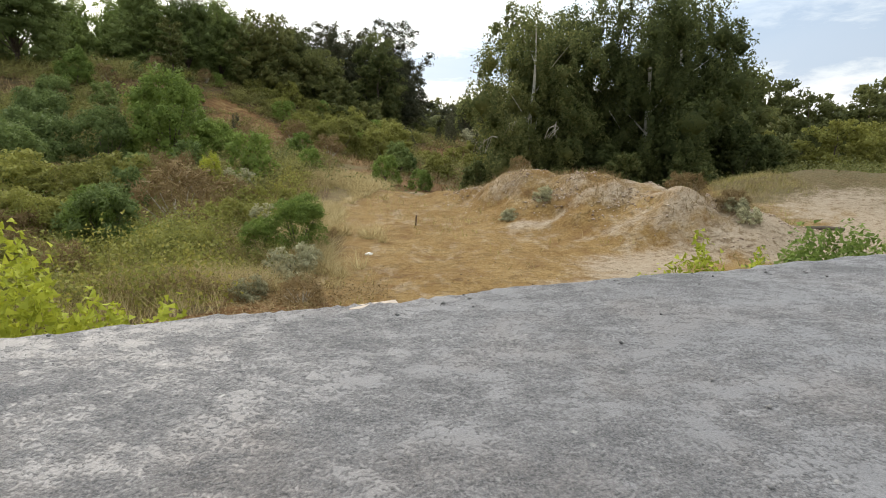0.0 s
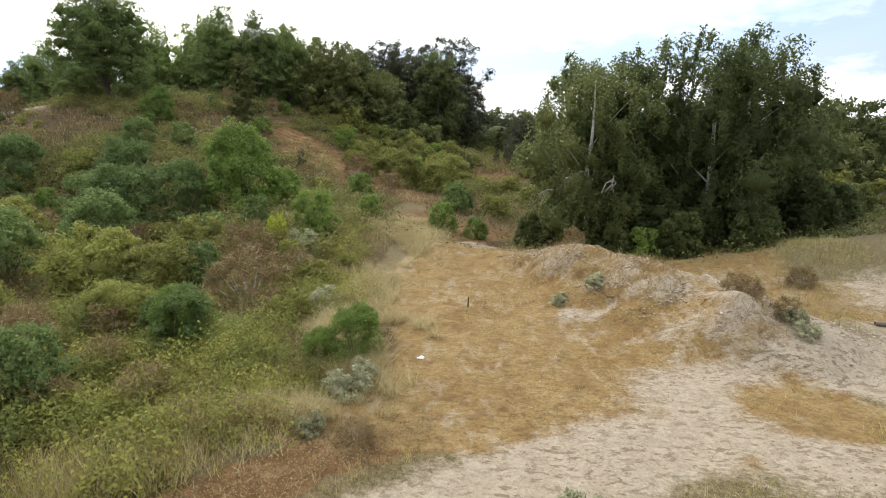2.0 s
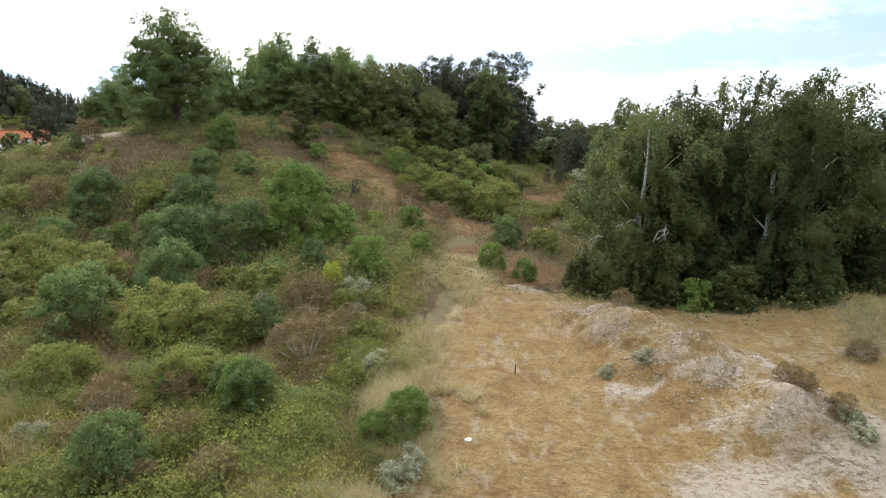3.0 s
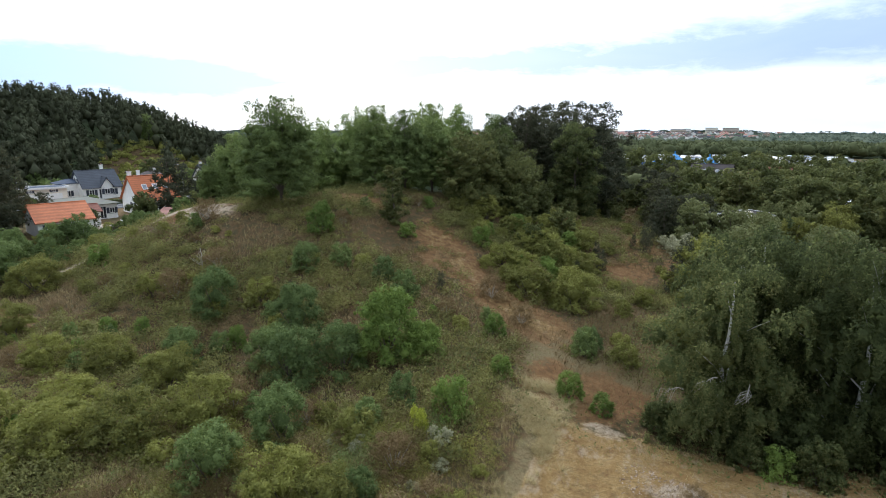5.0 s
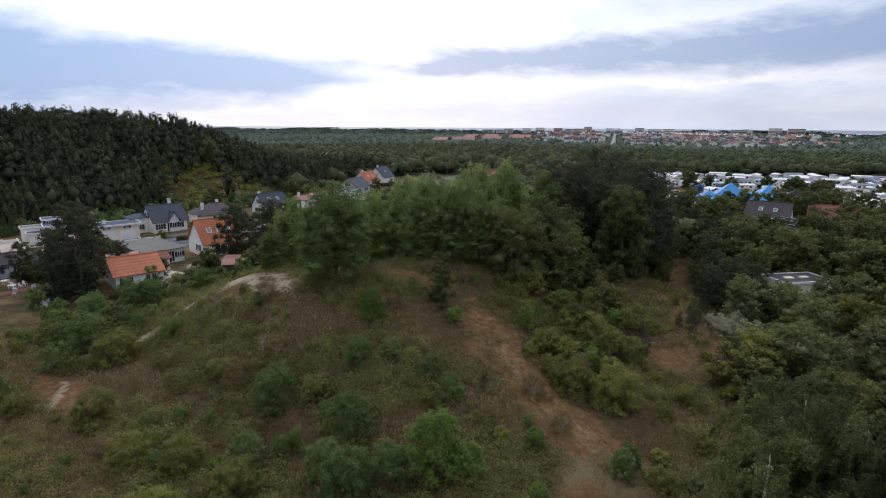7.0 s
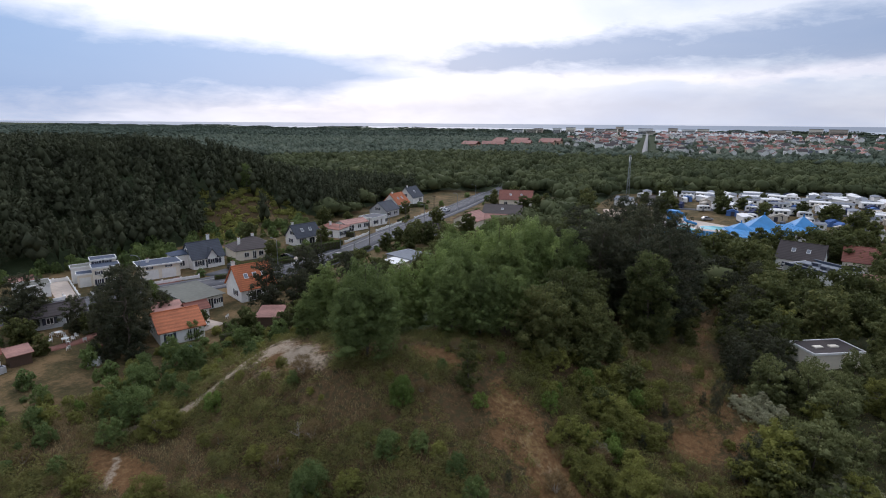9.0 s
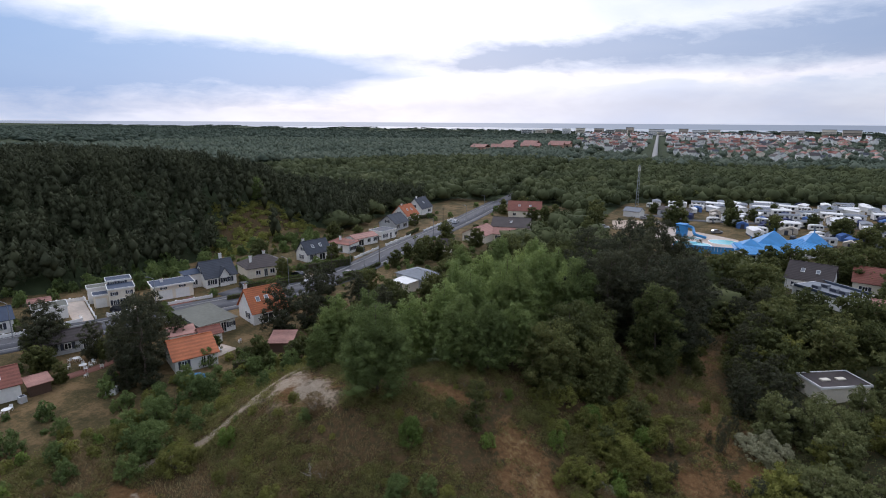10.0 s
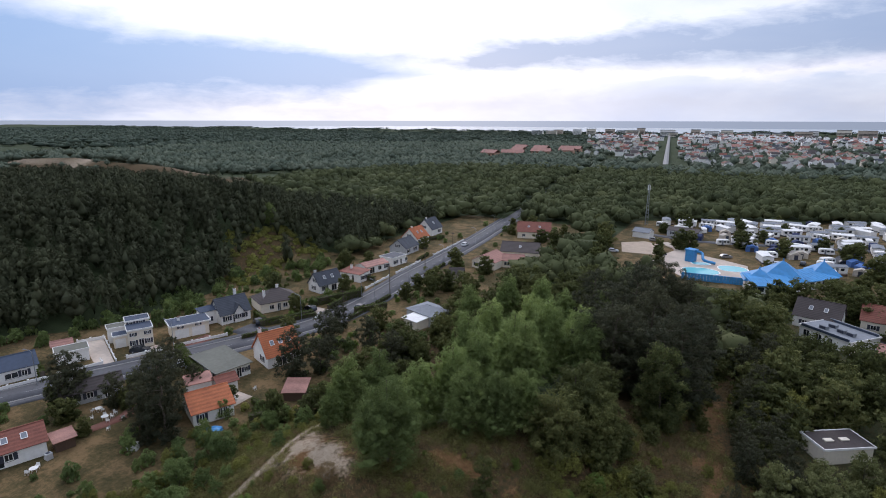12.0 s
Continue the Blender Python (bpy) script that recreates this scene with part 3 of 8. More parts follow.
def cores(rng, lobes, k=0.75, uneven=0.12, shape=EIGHT):
    """The leafy inside of boughs: an uneven mass within each lobe (x, y, z, rx, ry, rz)."""
    lobes = np.asarray(lobes, float)
    n, (v, f) = len(lobes), shape
    V = lobes[:, None, :3] + v[None] * lobes[:, None, 3:] * k * (1 + uneven * rng.normal(size=(n, len(v), 1)))
    N = np.broadcast_to(v[None] / np.linalg.norm(v[0]), V.shape)
    F = (np.arange(n)[:, None, None] * len(v) + f[None]).reshape(-1, 3)
    return np.concatenate((V.reshape(-1, 3), N.reshape(-1, 3)), 1), F


def joined(*pieces):
    V, F, n = [], [], 0
    for v, f in pieces:
        V.append(v)
        F.append(f + n)
        n += len(v)
    return np.concatenate(V), np.concatenate(F)


def blades(rng, at, height, width, lean=0.35):
    """Grass blades: slender triangles."""
    n = len(at)
    a = rng.random(n) * 2 * np.pi
    side = np.stack((np.cos(a), np.sin(a), np.zeros(n)), 1)
    h = (height * (0.5 + rng.random(n)))[:, None]
    tip = at + np.concatenate((rng.normal(size=(n, 2)) * lean, np.ones((n, 1))), 1) * h
    a, b = at - side * width / 2, at + side * width / 2
    nrm = np.cross(b - a, tip - a)
    turn = nrm[:, 2] < 0      # the upper face outwards
    a[turn], b[turn] = b[turn], a[turn].copy()
    nrm[turn] *= -1
    soft = nrm / (np.linalg.norm(nrm, axis=1)[:, None] + 1e-9) + (0, 0, 0.7)
    soft /= np.linalg.norm(soft, axis=1)[:, None]
    V = np.concatenate((np.stack((a, b, tip), 1).reshape(-1, 3), np.repeat(soft, 3, 0)), 1)
    return V, np.arange(3 * n).reshape(n, 3)


def up(x, y):
    return float(land(x, y))


# ---- ground, sea, road ----
def axis(rows):
    """Grid lines: from each start onwards with that spacing."""
    out = []
    for (a, s), (b, _) in zip(rows, rows[1:]):
        n = max(1, round((b - a) / s))
        out += [a + (b - a) * i / n for i in range(n)]
    return np.array(out + [rows[-1][0]])


def track(x, y, line, half):
    """1 on a way along a line of points, falling to 0 beside it."""
    best = np.full(np.shape(x), 1e9)
    for (ax, ay), (bx, by) in zip(line, line[1:]):
        t = np.clip(((x - ax) * (bx - ax) + (y - ay) * (by - ay)) / ((bx - ax) ** 2 + (by - ay) ** 2), 0, 1)
        best = np.minimum(best, np.hypot(x - ax - t * (bx - ax), y - ay - t * (by - ay)))
    return np.clip(1.5 - best / half, 0, 1)


def spot(x, y, cx, cy, rx, ry, k=1.0):
    return k * np.clip(1.6 - np.hypot((x - cx) / rx, (y - cy) / ry), 0, 1)


SAND_WAY = [(-3.6, 3.6), (-2.6, 5.4), (-1.0, 7.6), (0.8, 8.9), (3.2, 10.4), (7.5, 12.4), (12.5, 15.8), (15, 19), (18, 21), (26, 22)]
ROAD = [(-136, 8), (-120, 37), (-115.5, 48), (-108, 64), (-101, 81), (-94.5, 97), (-93.2, 110), (-95, 130), (-97.5, 145), (-100, 172), (-104, 210), (-112, 265), (-136, 420)]
DUNE_WAY = [(-61, 34.5), (-58.8, 38), (-56.9, 42.4), (-56.0, 47.6), (-56.4, 52), (-56, 57)]
SLOPE_WAY = [(-20.5, 54.5), (-17.0, 52.5), (-14.0, 49.5), (-11.5, 46.8), (-8.5, 44.2), (-5.8, 42.2)]


def CLEARINGS(x, y):
    """Pale open dunes in the far wood."""
    return np.maximum.reduce([spot(x, y, -550, 285, 70, 32), spot(x, y, -440, 280, 60, 26), spot(x, y, -640, 282, 60, 30), spot(x, y, -345, 262, 45, 20), spot(x, y, -560, 252, 110, 34), spot(x, y, -430, 262, 70, 26), spot(x, y, -380, 300, 50, 18)]) * ramp(0.15, 0.4, wave(x, y, 28, 49))


def masks(x, y):
    m = {}
    sand = np.maximum.reduce([track(x, y, SAND_WAY, 1.25), spot(x, y, 8.0, 11.0, 3.4, 2.2), spot(x, y, 6.2, 12.6, 2.6, 2.0), spot(x, y, 10.6, 13.8, 3.4, 2.2), spot(x, y, 14, 17, 3, 2.0, 0.8), spot(x, y, 3.4, 17.9, 1.5, 0.5, 0.7) * (0.3 + wave(x, y, 0.8, 57)), spot(x, y, 6.3, 15.7, 1.9, 0.6, 0.8) * (0.4 + 0.9 * wave(x, y, 0.8, 58)), track(x, y, DUNE_WAY, 0.75),
                              np.maximum.reduce([spot(x, y, -55, 54.5, 2.6, 3.2), spot(x, y, -52.5, 51.5, 3.0, 2.6), spot(x, y, -48.5, 50.5, 3.0, 2.2), spot(x, y, -45, 48.5, 3.0, 2.0), spot(x, y, -54, 48, 2.0, 2.6, 0.7), spot(x, y, -49.5, 46.5, 2.6, 1.8, 0.6)]) * (0.25 + 0.85 * wave(x, y, 1.5, 47)), spot(x, y, -1.0, 30.5, 1.3, 0.7, 0.6), track(x, y, [(-57.5, 31), (-56, 29.4), (-54.6, 27.6)], 0.45) * 0.7,
                              np.clip(bank(x, y) * 0.9 - 0.12, 0, 0.8) * (0.25 + 1.0 * wave(x, y, 1.1, 17)) * (0.75 + 0.35 * ramp(5.2, 7.0, x)),
                              0.75 * spot(x, y, 18, 21.5, 6, 2.2) * (0.5 + 0.7 * wave(x, y, 2.0, 51)), 0.7 * CLEARINGS(x, y) * ramp(0.4, 0.8, wave(x, y, 22, 48))])
    m["sand"] = np.clip(sand - spot(x, y, 7.4, 12.3, 1.5, 1.15, 1.3), 0, 1)
    brown = np.clip(bank(x, y), 0, 1) * (0.2 + 0.7 * wave(x, y, 0.9, 18))
    fray = 2.6 * (wave(x, y, 3.1, 37) - 0.5) + 0.8 * (wave(x, y, 0.8, 36) - 0.5)
    inside = ramp(-4.9, -3.1, x + 0.05 * (y - 12) + fray) * ramp(10, 7, x - 0.3 * (y - 12)) * ramp(8.8, 10.5, y) * ramp(34, 27, y)
    m["moss"] = np.clip(np.maximum.reduce([inside, spot(x, y, 7.4, 12.3, 1.6, 1.25), spot(x, y, 4.5, 17.2, 3, 1.3), spot(x, y, 13, 20.5, 5, 2.5, 0.7), 0.5 * track(x, y, SLOPE_WAY, 2.3) * (0.6 + 0.6 * wave(x, y, 2.4, 53)), spot(x, y, -1, 6, 3, 1.2, 0.6)]), 0, 1)
    left = ramp(-3.5, -6.5, x + 0.1 * (y - 14) + fray) * ramp(4, 9, y)
    m["scrub"] = np.clip(left * (0.60 + 0.5 * wave(x, y, 7, 11)) + 0.85 * ramp(-14, -8, x) * ramp(40, 46, y) * ramp(190, 150, y) + spot(x, y, 6, 32, 12, 4, 0.8) + ramp(14, 24, x) * ramp(26, 34, y) * 0.6, 0, 1)
    m["soil"] = np.clip(np.maximum.reduce([track(x, y, SLOPE_WAY, 3.5) * (0.5 + 0.6 * wave(x, y, 2.6, 27)), spot(x, y, -2.5, 34.5, 4.5, 4.5, 0.8) * (0.5 + 0.6 * wave(x, y, 1.8, 59)), track(x, y, [(-3, 128), (-2, 112), (-2.6, 98), (-3, 88), (-2, 80), (0, 72), (-1, 64)], 3.2) * (0.05 + 0.9 * wave(x, y, 3.4, 56)) * ramp(140, 96, y), spot(x, y, 4, 79, 5, 2.4, 0.8) * (0.3 + 0.8 * wave(x, y, 2.0, 60)), spot(x, y, -30.5, 55.5, 3.6, 1.3),
                                           spot(x, y, -17, 50, 4.5, 3.4, 0.85) * (0.5 + 0.6 * wave(x, y, 1.8, 50)), spot(x, y, -24, 47, 8, 6, 0.3), spot(x, y, -33, 47, 9, 6, 0.25), spot(x, y, -50, 50, 6.5, 4.0, 0.85) * (0.4 + 0.7 * wave(x, y, 1.7, 61)), spot(x, y, -55, 30, 6, 2.2, 0.8), spot(x, y, -130, 120, 8, 8, 1.1), spot(x, y, -36, 42, 7, 6, 0.2),
                                           track(x, y, [(-7.5, 5.2), (-5, 7.4), (-3.4, 9.0), (-1.8, 10.2), (1.0, 11.0), (4.5, 12.6)], 0.8) * 0.9, track(x, y, [(7, 72), (4, 66)], 2.0) * 0.8, brown]), 0, 1)
    village = ramp(-64, -70, x) * ramp(-150, -140, x) * ramp(15, 25, y) * ramp(280, 250, y)
    camp = ramp(-58, -50, x) * ramp(180, 190, y) * ramp(6, -2, y - 316 - 0.42 * x)
    m["lawn"] = np.clip(np.maximum(village * 0.8, camp * 0.9), 0, 1)
    ridge = ramp(0, 4, foot(y) - x)
    far = np.maximum(ramp(150, 170, np.hypot(x, y)) * (1 - village) * (1 - camp), ridge)
    clear = np.maximum.reduce([spot(x, y, -150, 136, 9, 14), spot(x, y, -143, 122, 6, 13), spot(x, y, -136, 146, 7, 12), CLEARINGS(x, y)])
    # wood floor under the trees; along the gully its darkness stands in for shade
    under = np.maximum(0.5 * ramp(3, 9, x) * ramp(42, 52, y), 0.52 * ramp(-9, -4, x) * ramp(84, 98, y)) * ramp(190, 150, y) + spot(x, y, -36, 85, 16, 26, 0.7)
    m["wood"] = np.clip(np.maximum(far, under) - clear - 0.6 * m["soil"], 0, 1)
    return m


def build_ground():
    gx = axis([(-4700, 300), (-2000, 90), (-600, 30), (-200, 6), (-150, 2.5), (-64, 0.7), (-20, 0.3), (0, 0.2), (11, 0.3), (16, 0.6), (40, 3), (100, 15), (300, 60), (900, 250), (3500, 1)])
    gy = axis([(-600, 100), (-100, 20), (-20, 2), (2, 0.3), (13, 0.2), (25, 0.3), (36, 0.6), (100, 2), (190, 5), (300, 15), (600, 40), (1700, 25), (2100, 1)])
    X, Y = np.meshgrid(gx, gy)
    Z = land(X, Y)
    nx, ny = len(gx), len(gy)
    i = (np.arange(ny - 1)[:, None] * nx + np.arange(nx - 1)[None]).ravel()
    F = np.stack((i, i + 1, i + 1 + nx, i + nx), 1)
    me = mesh_of("ground", np.stack((X, Y, Z), -1).reshape(-1, 3), F, [GROUND], smooth=True)
    for k, v in masks(X, Y).items():
        me.attributes.new(k, "FLOAT", "POINT").data.foreach_set("value", v.astype(np.float32).ravel())
    tagged(new("ground", me), "dunes of dry grass, moss, scrub and pale sand", "ground", kind="structure")


def strip(name, line, half, z, mat, label, category, lift=0.0, kind="structure", smooth_line=True):
    """A way along a line, as a thin bed."""
    p = np.array(line, float)
    if smooth_line:
        t = np.arange(len(p))
        tt = np.linspace(0, len(p) - 1, len(p) * 6)
        p = np.stack([np.interp(tt, t, p[:, k]) for k in (0, 1)], 1)
        for _ in range(3):
            p[1:-1] = (p[:-2] + 2 * p[1:-1] + p[2:]) / 4
    d = np.gradient(p, axis=0)
    d /= np.linalg.norm(d, axis=1)[:, None]
    nrm = np.stack((-d[:, 1], d[:, 0]), 1)
    V, F = [], []
    for (x, y), (a, b) in zip(p, nrm):
        for k, h in ((-half, -0.3), (-half, 0), (half, 0), (half, -0.3)):
            V.append((x + a * k, y + b * k, z(x, y) + lift + h))
    for i in range(len(p) - 1):
        for k in range(3):
            F.append((4 * i + k, 4 * i + k + 1, 4 * i + 5 + k, 4 * i + 4 + k))
    me = mesh_of(name, V, np.array(F)[:, ::-1], [mat])
    return tagged(new(name, me), label, category, kind=kind)


def beside(line, off):
    p = np.array(line, float)
    d = np.gradient(p, axis=0)
    d /= np.linalg.norm(d, axis=1)[:, None]
    return [tuple(q) for q in p + np.stack((-d[:, 1], d[:, 0]), 1) * off]


def build_road():
    flat = lambda x, y: max(up(x, y), 2.0) + 0.05
    strip("road", ROAD, 3.1, flat, ASPHALT, "grey asphalt village road with faded markings", "road")
    for s in (3.3, -3.3):
        strip("kerb", beside(ROAD[:12], s), 0.2, flat, KERB, "pale concrete kerb along the road", "kerb", 0.09)
        strip("pavement", beside(ROAD[:12], s * 1.35), 0.9, flat, ASPHALT, "dark asphalt pavement beside the road", "pavement", 0.06)
    p = np.array(ROAD[:12], float)
    t = np.concatenate(([0], np.cumsum(np.hypot(*np.diff(p, axis=0).T))))
    bm = bmesh.new()
    for s in np.arange(4, t[-1] - 4, 6.0):
        a, b = [(np.interp(q, t, p[:, 0]), np.interp(q, t, p[:, 1])) for q in (s, s + 2.6)]
        L = math.hypot(b[0] - a[0], b[1] - a[1])
        nx_, ny_ = -(b[1] - a[1]) / L * 0.07, (b[0] - a[0]) / L * 0.07
        z = flat(*a) + 0.012
        bm.faces.new([bm.verts.new(v) for v in ((a[0] - nx_, a[1] - ny_, z), (b[0] - nx_, b[1] - ny_, z), (b[0] + nx_, b[1] + ny_, z), (a[0] + nx_, a[1] + ny_, z))])
    me = bpy.data.meshes.new("road_marking")
    bm.to_mesh(me)
    me.materials.append(LINE)
    tagged(new("road_marking", me), "worn white dashes along the middle of the road", "road marking", kind="structure")
    strip("far_road", [(-88, 617), (-154, 1090), (-220, 1564), (-286, 2037)], 2.8, lambda x, y: 8.0, KERB, "pale straight avenue leading to the sea", "road", smooth_line=True)


build_ground()
sea = mesh_of("sea", [(-4700, 1990, 0), (3500, 1990, 0), (3500, 4000, 0), (-2600, 4000, 0)], [(0, 1, 2, 3)], [water_material("sea_water", (0.30, 0.34, 0.36), 0.3, 30)])
tagged(new("sea", sea), "calm grey sea on the horizon", "sea", kind="structure")
build_road()


def build_slab():
    """The flat roof of an old bunker, from which the camera rises."""
    top, rng = 2.33, np.random.default_rng(4)
    edge = [(-7.0, -0.6), (-4.0, 0.7), (-1.5, 1.80), (-0.8, 2.06), (-0.45, 2.16), (-0.10, 2.27), (0.4, 2.50), (1.4, 2.82), (2.7, 3.28), (6.0, 4.4)]
    p = np.array(edge)
    tt = np.linspace(0, len(p) - 1, 150)
    x, y = np.interp(tt, range(len(p)), p[:, 0]), np.interp(tt, range(len(p)), p[:, 1])
    y = y + rng.normal(size=150) * 0.012 + 0.05 * (wave(x, y, 0.35, 4) - 0.5)
    back = np.linspace(0, 1, 60) ** 1.5
    V, F = [], []
    for i in range(150):
        V.append((x[i], y[i] + 0.02, 0.0 - 0.3))
        V.append((x[i], y[i] + 0.03, top - 0.09))
        for b in back:
            yy = y[i] - 6.0 * b
            V.append((x[i] + 1.5 * b, yy, top - 0.02 * (b == 0) + 0.012 * (float(wave(x[i], yy, 0.5, 9)) - 0.5) + 0.006 * (float(wave(x[i], yy, 0.09, 9)) - 0.5)))
    n = 62
    for i in range(149):
        for k in range(n - 1):
            F.append((i * n + k, (i + 1) * n + k, (i + 1) * n + k + 1, i * n + k + 1))
    me = mesh_of("bunker_roof", V, F, [SLAB], smooth=True)
    tagged(new("bunker_roof", me), "weathered grey concrete bunker roof with worn gritty patches", "concrete roof", kind="structure")


build_slab()


# ---- plants ----
def boughs(rng, n, height, rx, low, belly=0.4, rise=0.5, size=0.16, along=3, droop=0.0, tip=1.0):
    """Boughs from a trunk to the skin of a crown: lobes of leaves along their outer halves, and the boughs themselves."""
    lobes, paths = [], []
    for i in range(n):
        f = (i + rng.random()) / n
        a = i * 2.39996 + rng.normal() * 0.5
        u = f / belly if f < belly else (1 - f) / (1 - belly)
        w = rx * (0.30 + 0.70 * math.sqrt(max(0.0, 1 - (1 - u) ** 2))) * rng.uniform(0.62, 1.08) * (1 if f < 0.9 else tip)
        z1 = height * (low + (1 - low) * f)
        z0 = max(height * 0.02, z1 - w * rise * rng.uniform(0.8, 1.6))
        path = []
        for s in (0.0, 0.35, 0.7, 1.0):
            path.append((math.cos(a) * w * s, math.sin(a) * w * s, z0 + (z1 - z0) * s ** 0.8, 0.05 * (height / 10) * (1.05 - 0.9 * s) * (1.1 - 0.6 * f)))
        paths.append(path)
        for k in range(along):
            s = 1.0 - 0.62 * k / max(1, along - 1) * rng.uniform(0.7, 1.1) if along > 1 else 1.0
            r = rx * size * rng.uniform(0.65, 1.3) * (1.15 - 0.35 * f)
            x, y, z = math.cos(a) * w * s, math.sin(a) * w * s, z0 + (z1 - z0) * s ** 0.8
            lobes.append((x + rng.normal() * r * 0.5, y + rng.normal() * r * 0.5, z - droop * r * 0.7, r, r, r * (0.75 + droop)))
    return lobes, paths


def flames(rng, n, height, rx):
    """Steep boughs side by side, each a flame of leaves that tapers upwards; the outer ones start and end lower."""
    lobes, paths = [], []
    for i in range(n):
        q = math.sqrt((i + 0.5) / n)
        a = i * 2.39996 + rng.normal() * 0.25
        x, y = math.cos(a) * q * rx * 0.76, math.sin(a) * q * rx * 0.76
        top = height * (1 - 0.48 * q ** 2.2) * rng.uniform(0.82, 1.0)
        low = max(0.04 * height, top - height * rng.uniform(0.34, 0.5) - 0.1 * height * (1 - q)) if q < 0.75 else height * rng.uniform(0.03, 0.18)
        w = rx * rng.uniform(0.20, 0.33)
        k = 5
        for j in range(k):
            f = (j + 0.5) / k
            r = w * (0.95, 1.1, 1.05, 0.9, 0.6)[j] * rng.uniform(0.85, 1.15)
            h = (top - low) / k
            lobes.append((x * (0.9 + 0.12 * f) + rng.normal() * w * 0.4, y * (0.9 + 0.12 * f) + rng.normal() * w * 0.4, low + (top - low) * f, r, r, h * rng.uniform(0.55, 0.75)))
        paths.append([(x * s, y * s, height * 0.1 + (top * 0.95 - height * 0.1) * s ** 1.2, 0.05 * (height / 10) * (1.05 - 0.95 * s)) for s in (0.0, 0.35, 0.7, 1.0)])
    return lobes, paths


def strands(rng, tips, n, long, count, size, floor=0.15):
    """Hanging twigs of leaves below the tips of boughs."""
    tips = np.asarray(tips)
    k = rng.integers(0, len(tips), n)
    top = tips[k, :3] + rng.normal(size=(n, 3)) * tips[k, 3:4] * 0.75
    out = top[:, :2] / (np.linalg.norm(top[:, :2], axis=1)[:, None] + 0.3)
    L = np.minimum(long * rng.uniform(0.35, 1.25, n), np.maximum(0.3, top[:, 2] - floor))
    i = rng.integers(0, n, count)
    s = rng.random(count) ** 1.15
    at = top[i] + np.stack((out[i, 0] * 0.25 * np.sin(s * 2), out[i, 1] * 0.25 * np.sin(s * 2), -L[i] * s), 1) + rng.normal(size=(count, 3)) * (0.10 * (1 - 0.5 * s))[:, None]
    d = np.concatenate((out[i], np.full((count, 1), 0.5)), 1)
    return leaves(rng, at, d / np.linalg.norm(d, axis=1)[:, None], size, 0.6, 0.45, 0.4)


def mounds(rng, at, r0, r1, flat, count, size, thin=0.6, lie=0.45):
    """Low domes of leaves over the places given, no two alike."""
    n = len(at)
    r = r0 + (r1 - r0) * rng.random(n) ** 1.6
    k = rng.choice(n, count, p=r ** 2 / (r ** 2).sum())
    d = rng.normal(size=(count, 3))
    d /= np.linalg.norm(d, axis=1)[:, None]
    d[:, 2] = np.abs(d[:, 2])
    a = np.arctan2(d[:, 1], d[:, 0])
    ph = rng.random((n, 2)) * 6.28
    lump = 1 + 0.25 * np.sin(3 * a + ph[k, 0]) + 0.18 * np.sin(5 * a + ph[k, 1]) + 0.14 * rng.normal(size=count)
    R = (r[k] * lump * (1 - 0.35 * rng.random(count) ** 2))[:, None]
    h = (flat * rng.uniform(0.6, 1.4, n))[k]
    p = at[k] + d * R * np.stack((np.ones(count), np.ones(count), h), 1)
    p[:, 2] = np.maximum(p[:, 2], land(p[:, 0], p[:, 1]) + 0.02)
    return leaves(rng, p, d, size, thin, lie)


def stem_paths(rng, height, radius, limbs, reach, low=0.3, rise=0.7):
    wob = rng.normal(size=(7, 2)) * radius * 0.8
    wob[0] = 0
    main = [(wob[i, 0], wob[i, 1], height * i / 6 - 0.15 * (i == 0), radius * (1 - 0.85 * i / 6) + 0.01) for i in range(7)]
    paths = [main]
    for _ in range(limbs):
        f, a = rng.uniform(low, 0.9), rng.random() * 2 * np.pi
        L = reach * (1.15 - f) * rng.uniform(0.7, 1.1)
        z, r = height * f, radius * (1 - 0.85 * f) * 0.55
        i = f * 6
        x0, y0 = np.interp(i, range(7), wob[:, 0]), np.interp(i, range(7), wob[:, 1])
        paths.append([(x0 + math.cos(a) * L * s, y0 + math.sin(a) * L * s, z + L * rise * (s ** 1.4), r * (1 - 0.8 * s) + 0.006) for s in (0, 0.3, 0.65, 1)])
    return paths


def plant(name, m, label, category, crown, stems, leafmat, bark, group="", crown_name="crown", stem_name="trunk"):
    root = thing(name, m, label, category, group)
    child(crown_name, mesh_of(crown_name, *crown, [leafmat]), root)
    child(stem_name, mesh_of(stem_name, *tube(stems, 6), [bark], smooth=True), root)
    return root


def place(x, y, rz=0.0, s=1.0, tall=1.0, sink=0.08):
    return pose(x, y, up(x, y) - sink, 0, 0, rz) @ Matrix.Diagonal((s, s, s * tall, 1))


def scatter(first, spots, seed, tall=0.15, labels=None):
    """Puts a plant at its first spot, and copies of it at the others. Spots: x, y, size."""
    rng = np.random.default_rng(seed)
    for k, (x, y, s) in enumerate(spots):
        m = place(x, y, rng.random() * 360, s, 1 + tall * rng.normal())
        if k == 0:
            first.matrix_basis = m
        else:
            copy_thing_at(first, m)


def copy_thing_at(ob, m):
    c = copy_thing(ob, Matrix.Identity(4))
    c.matrix_basis = m
    return c


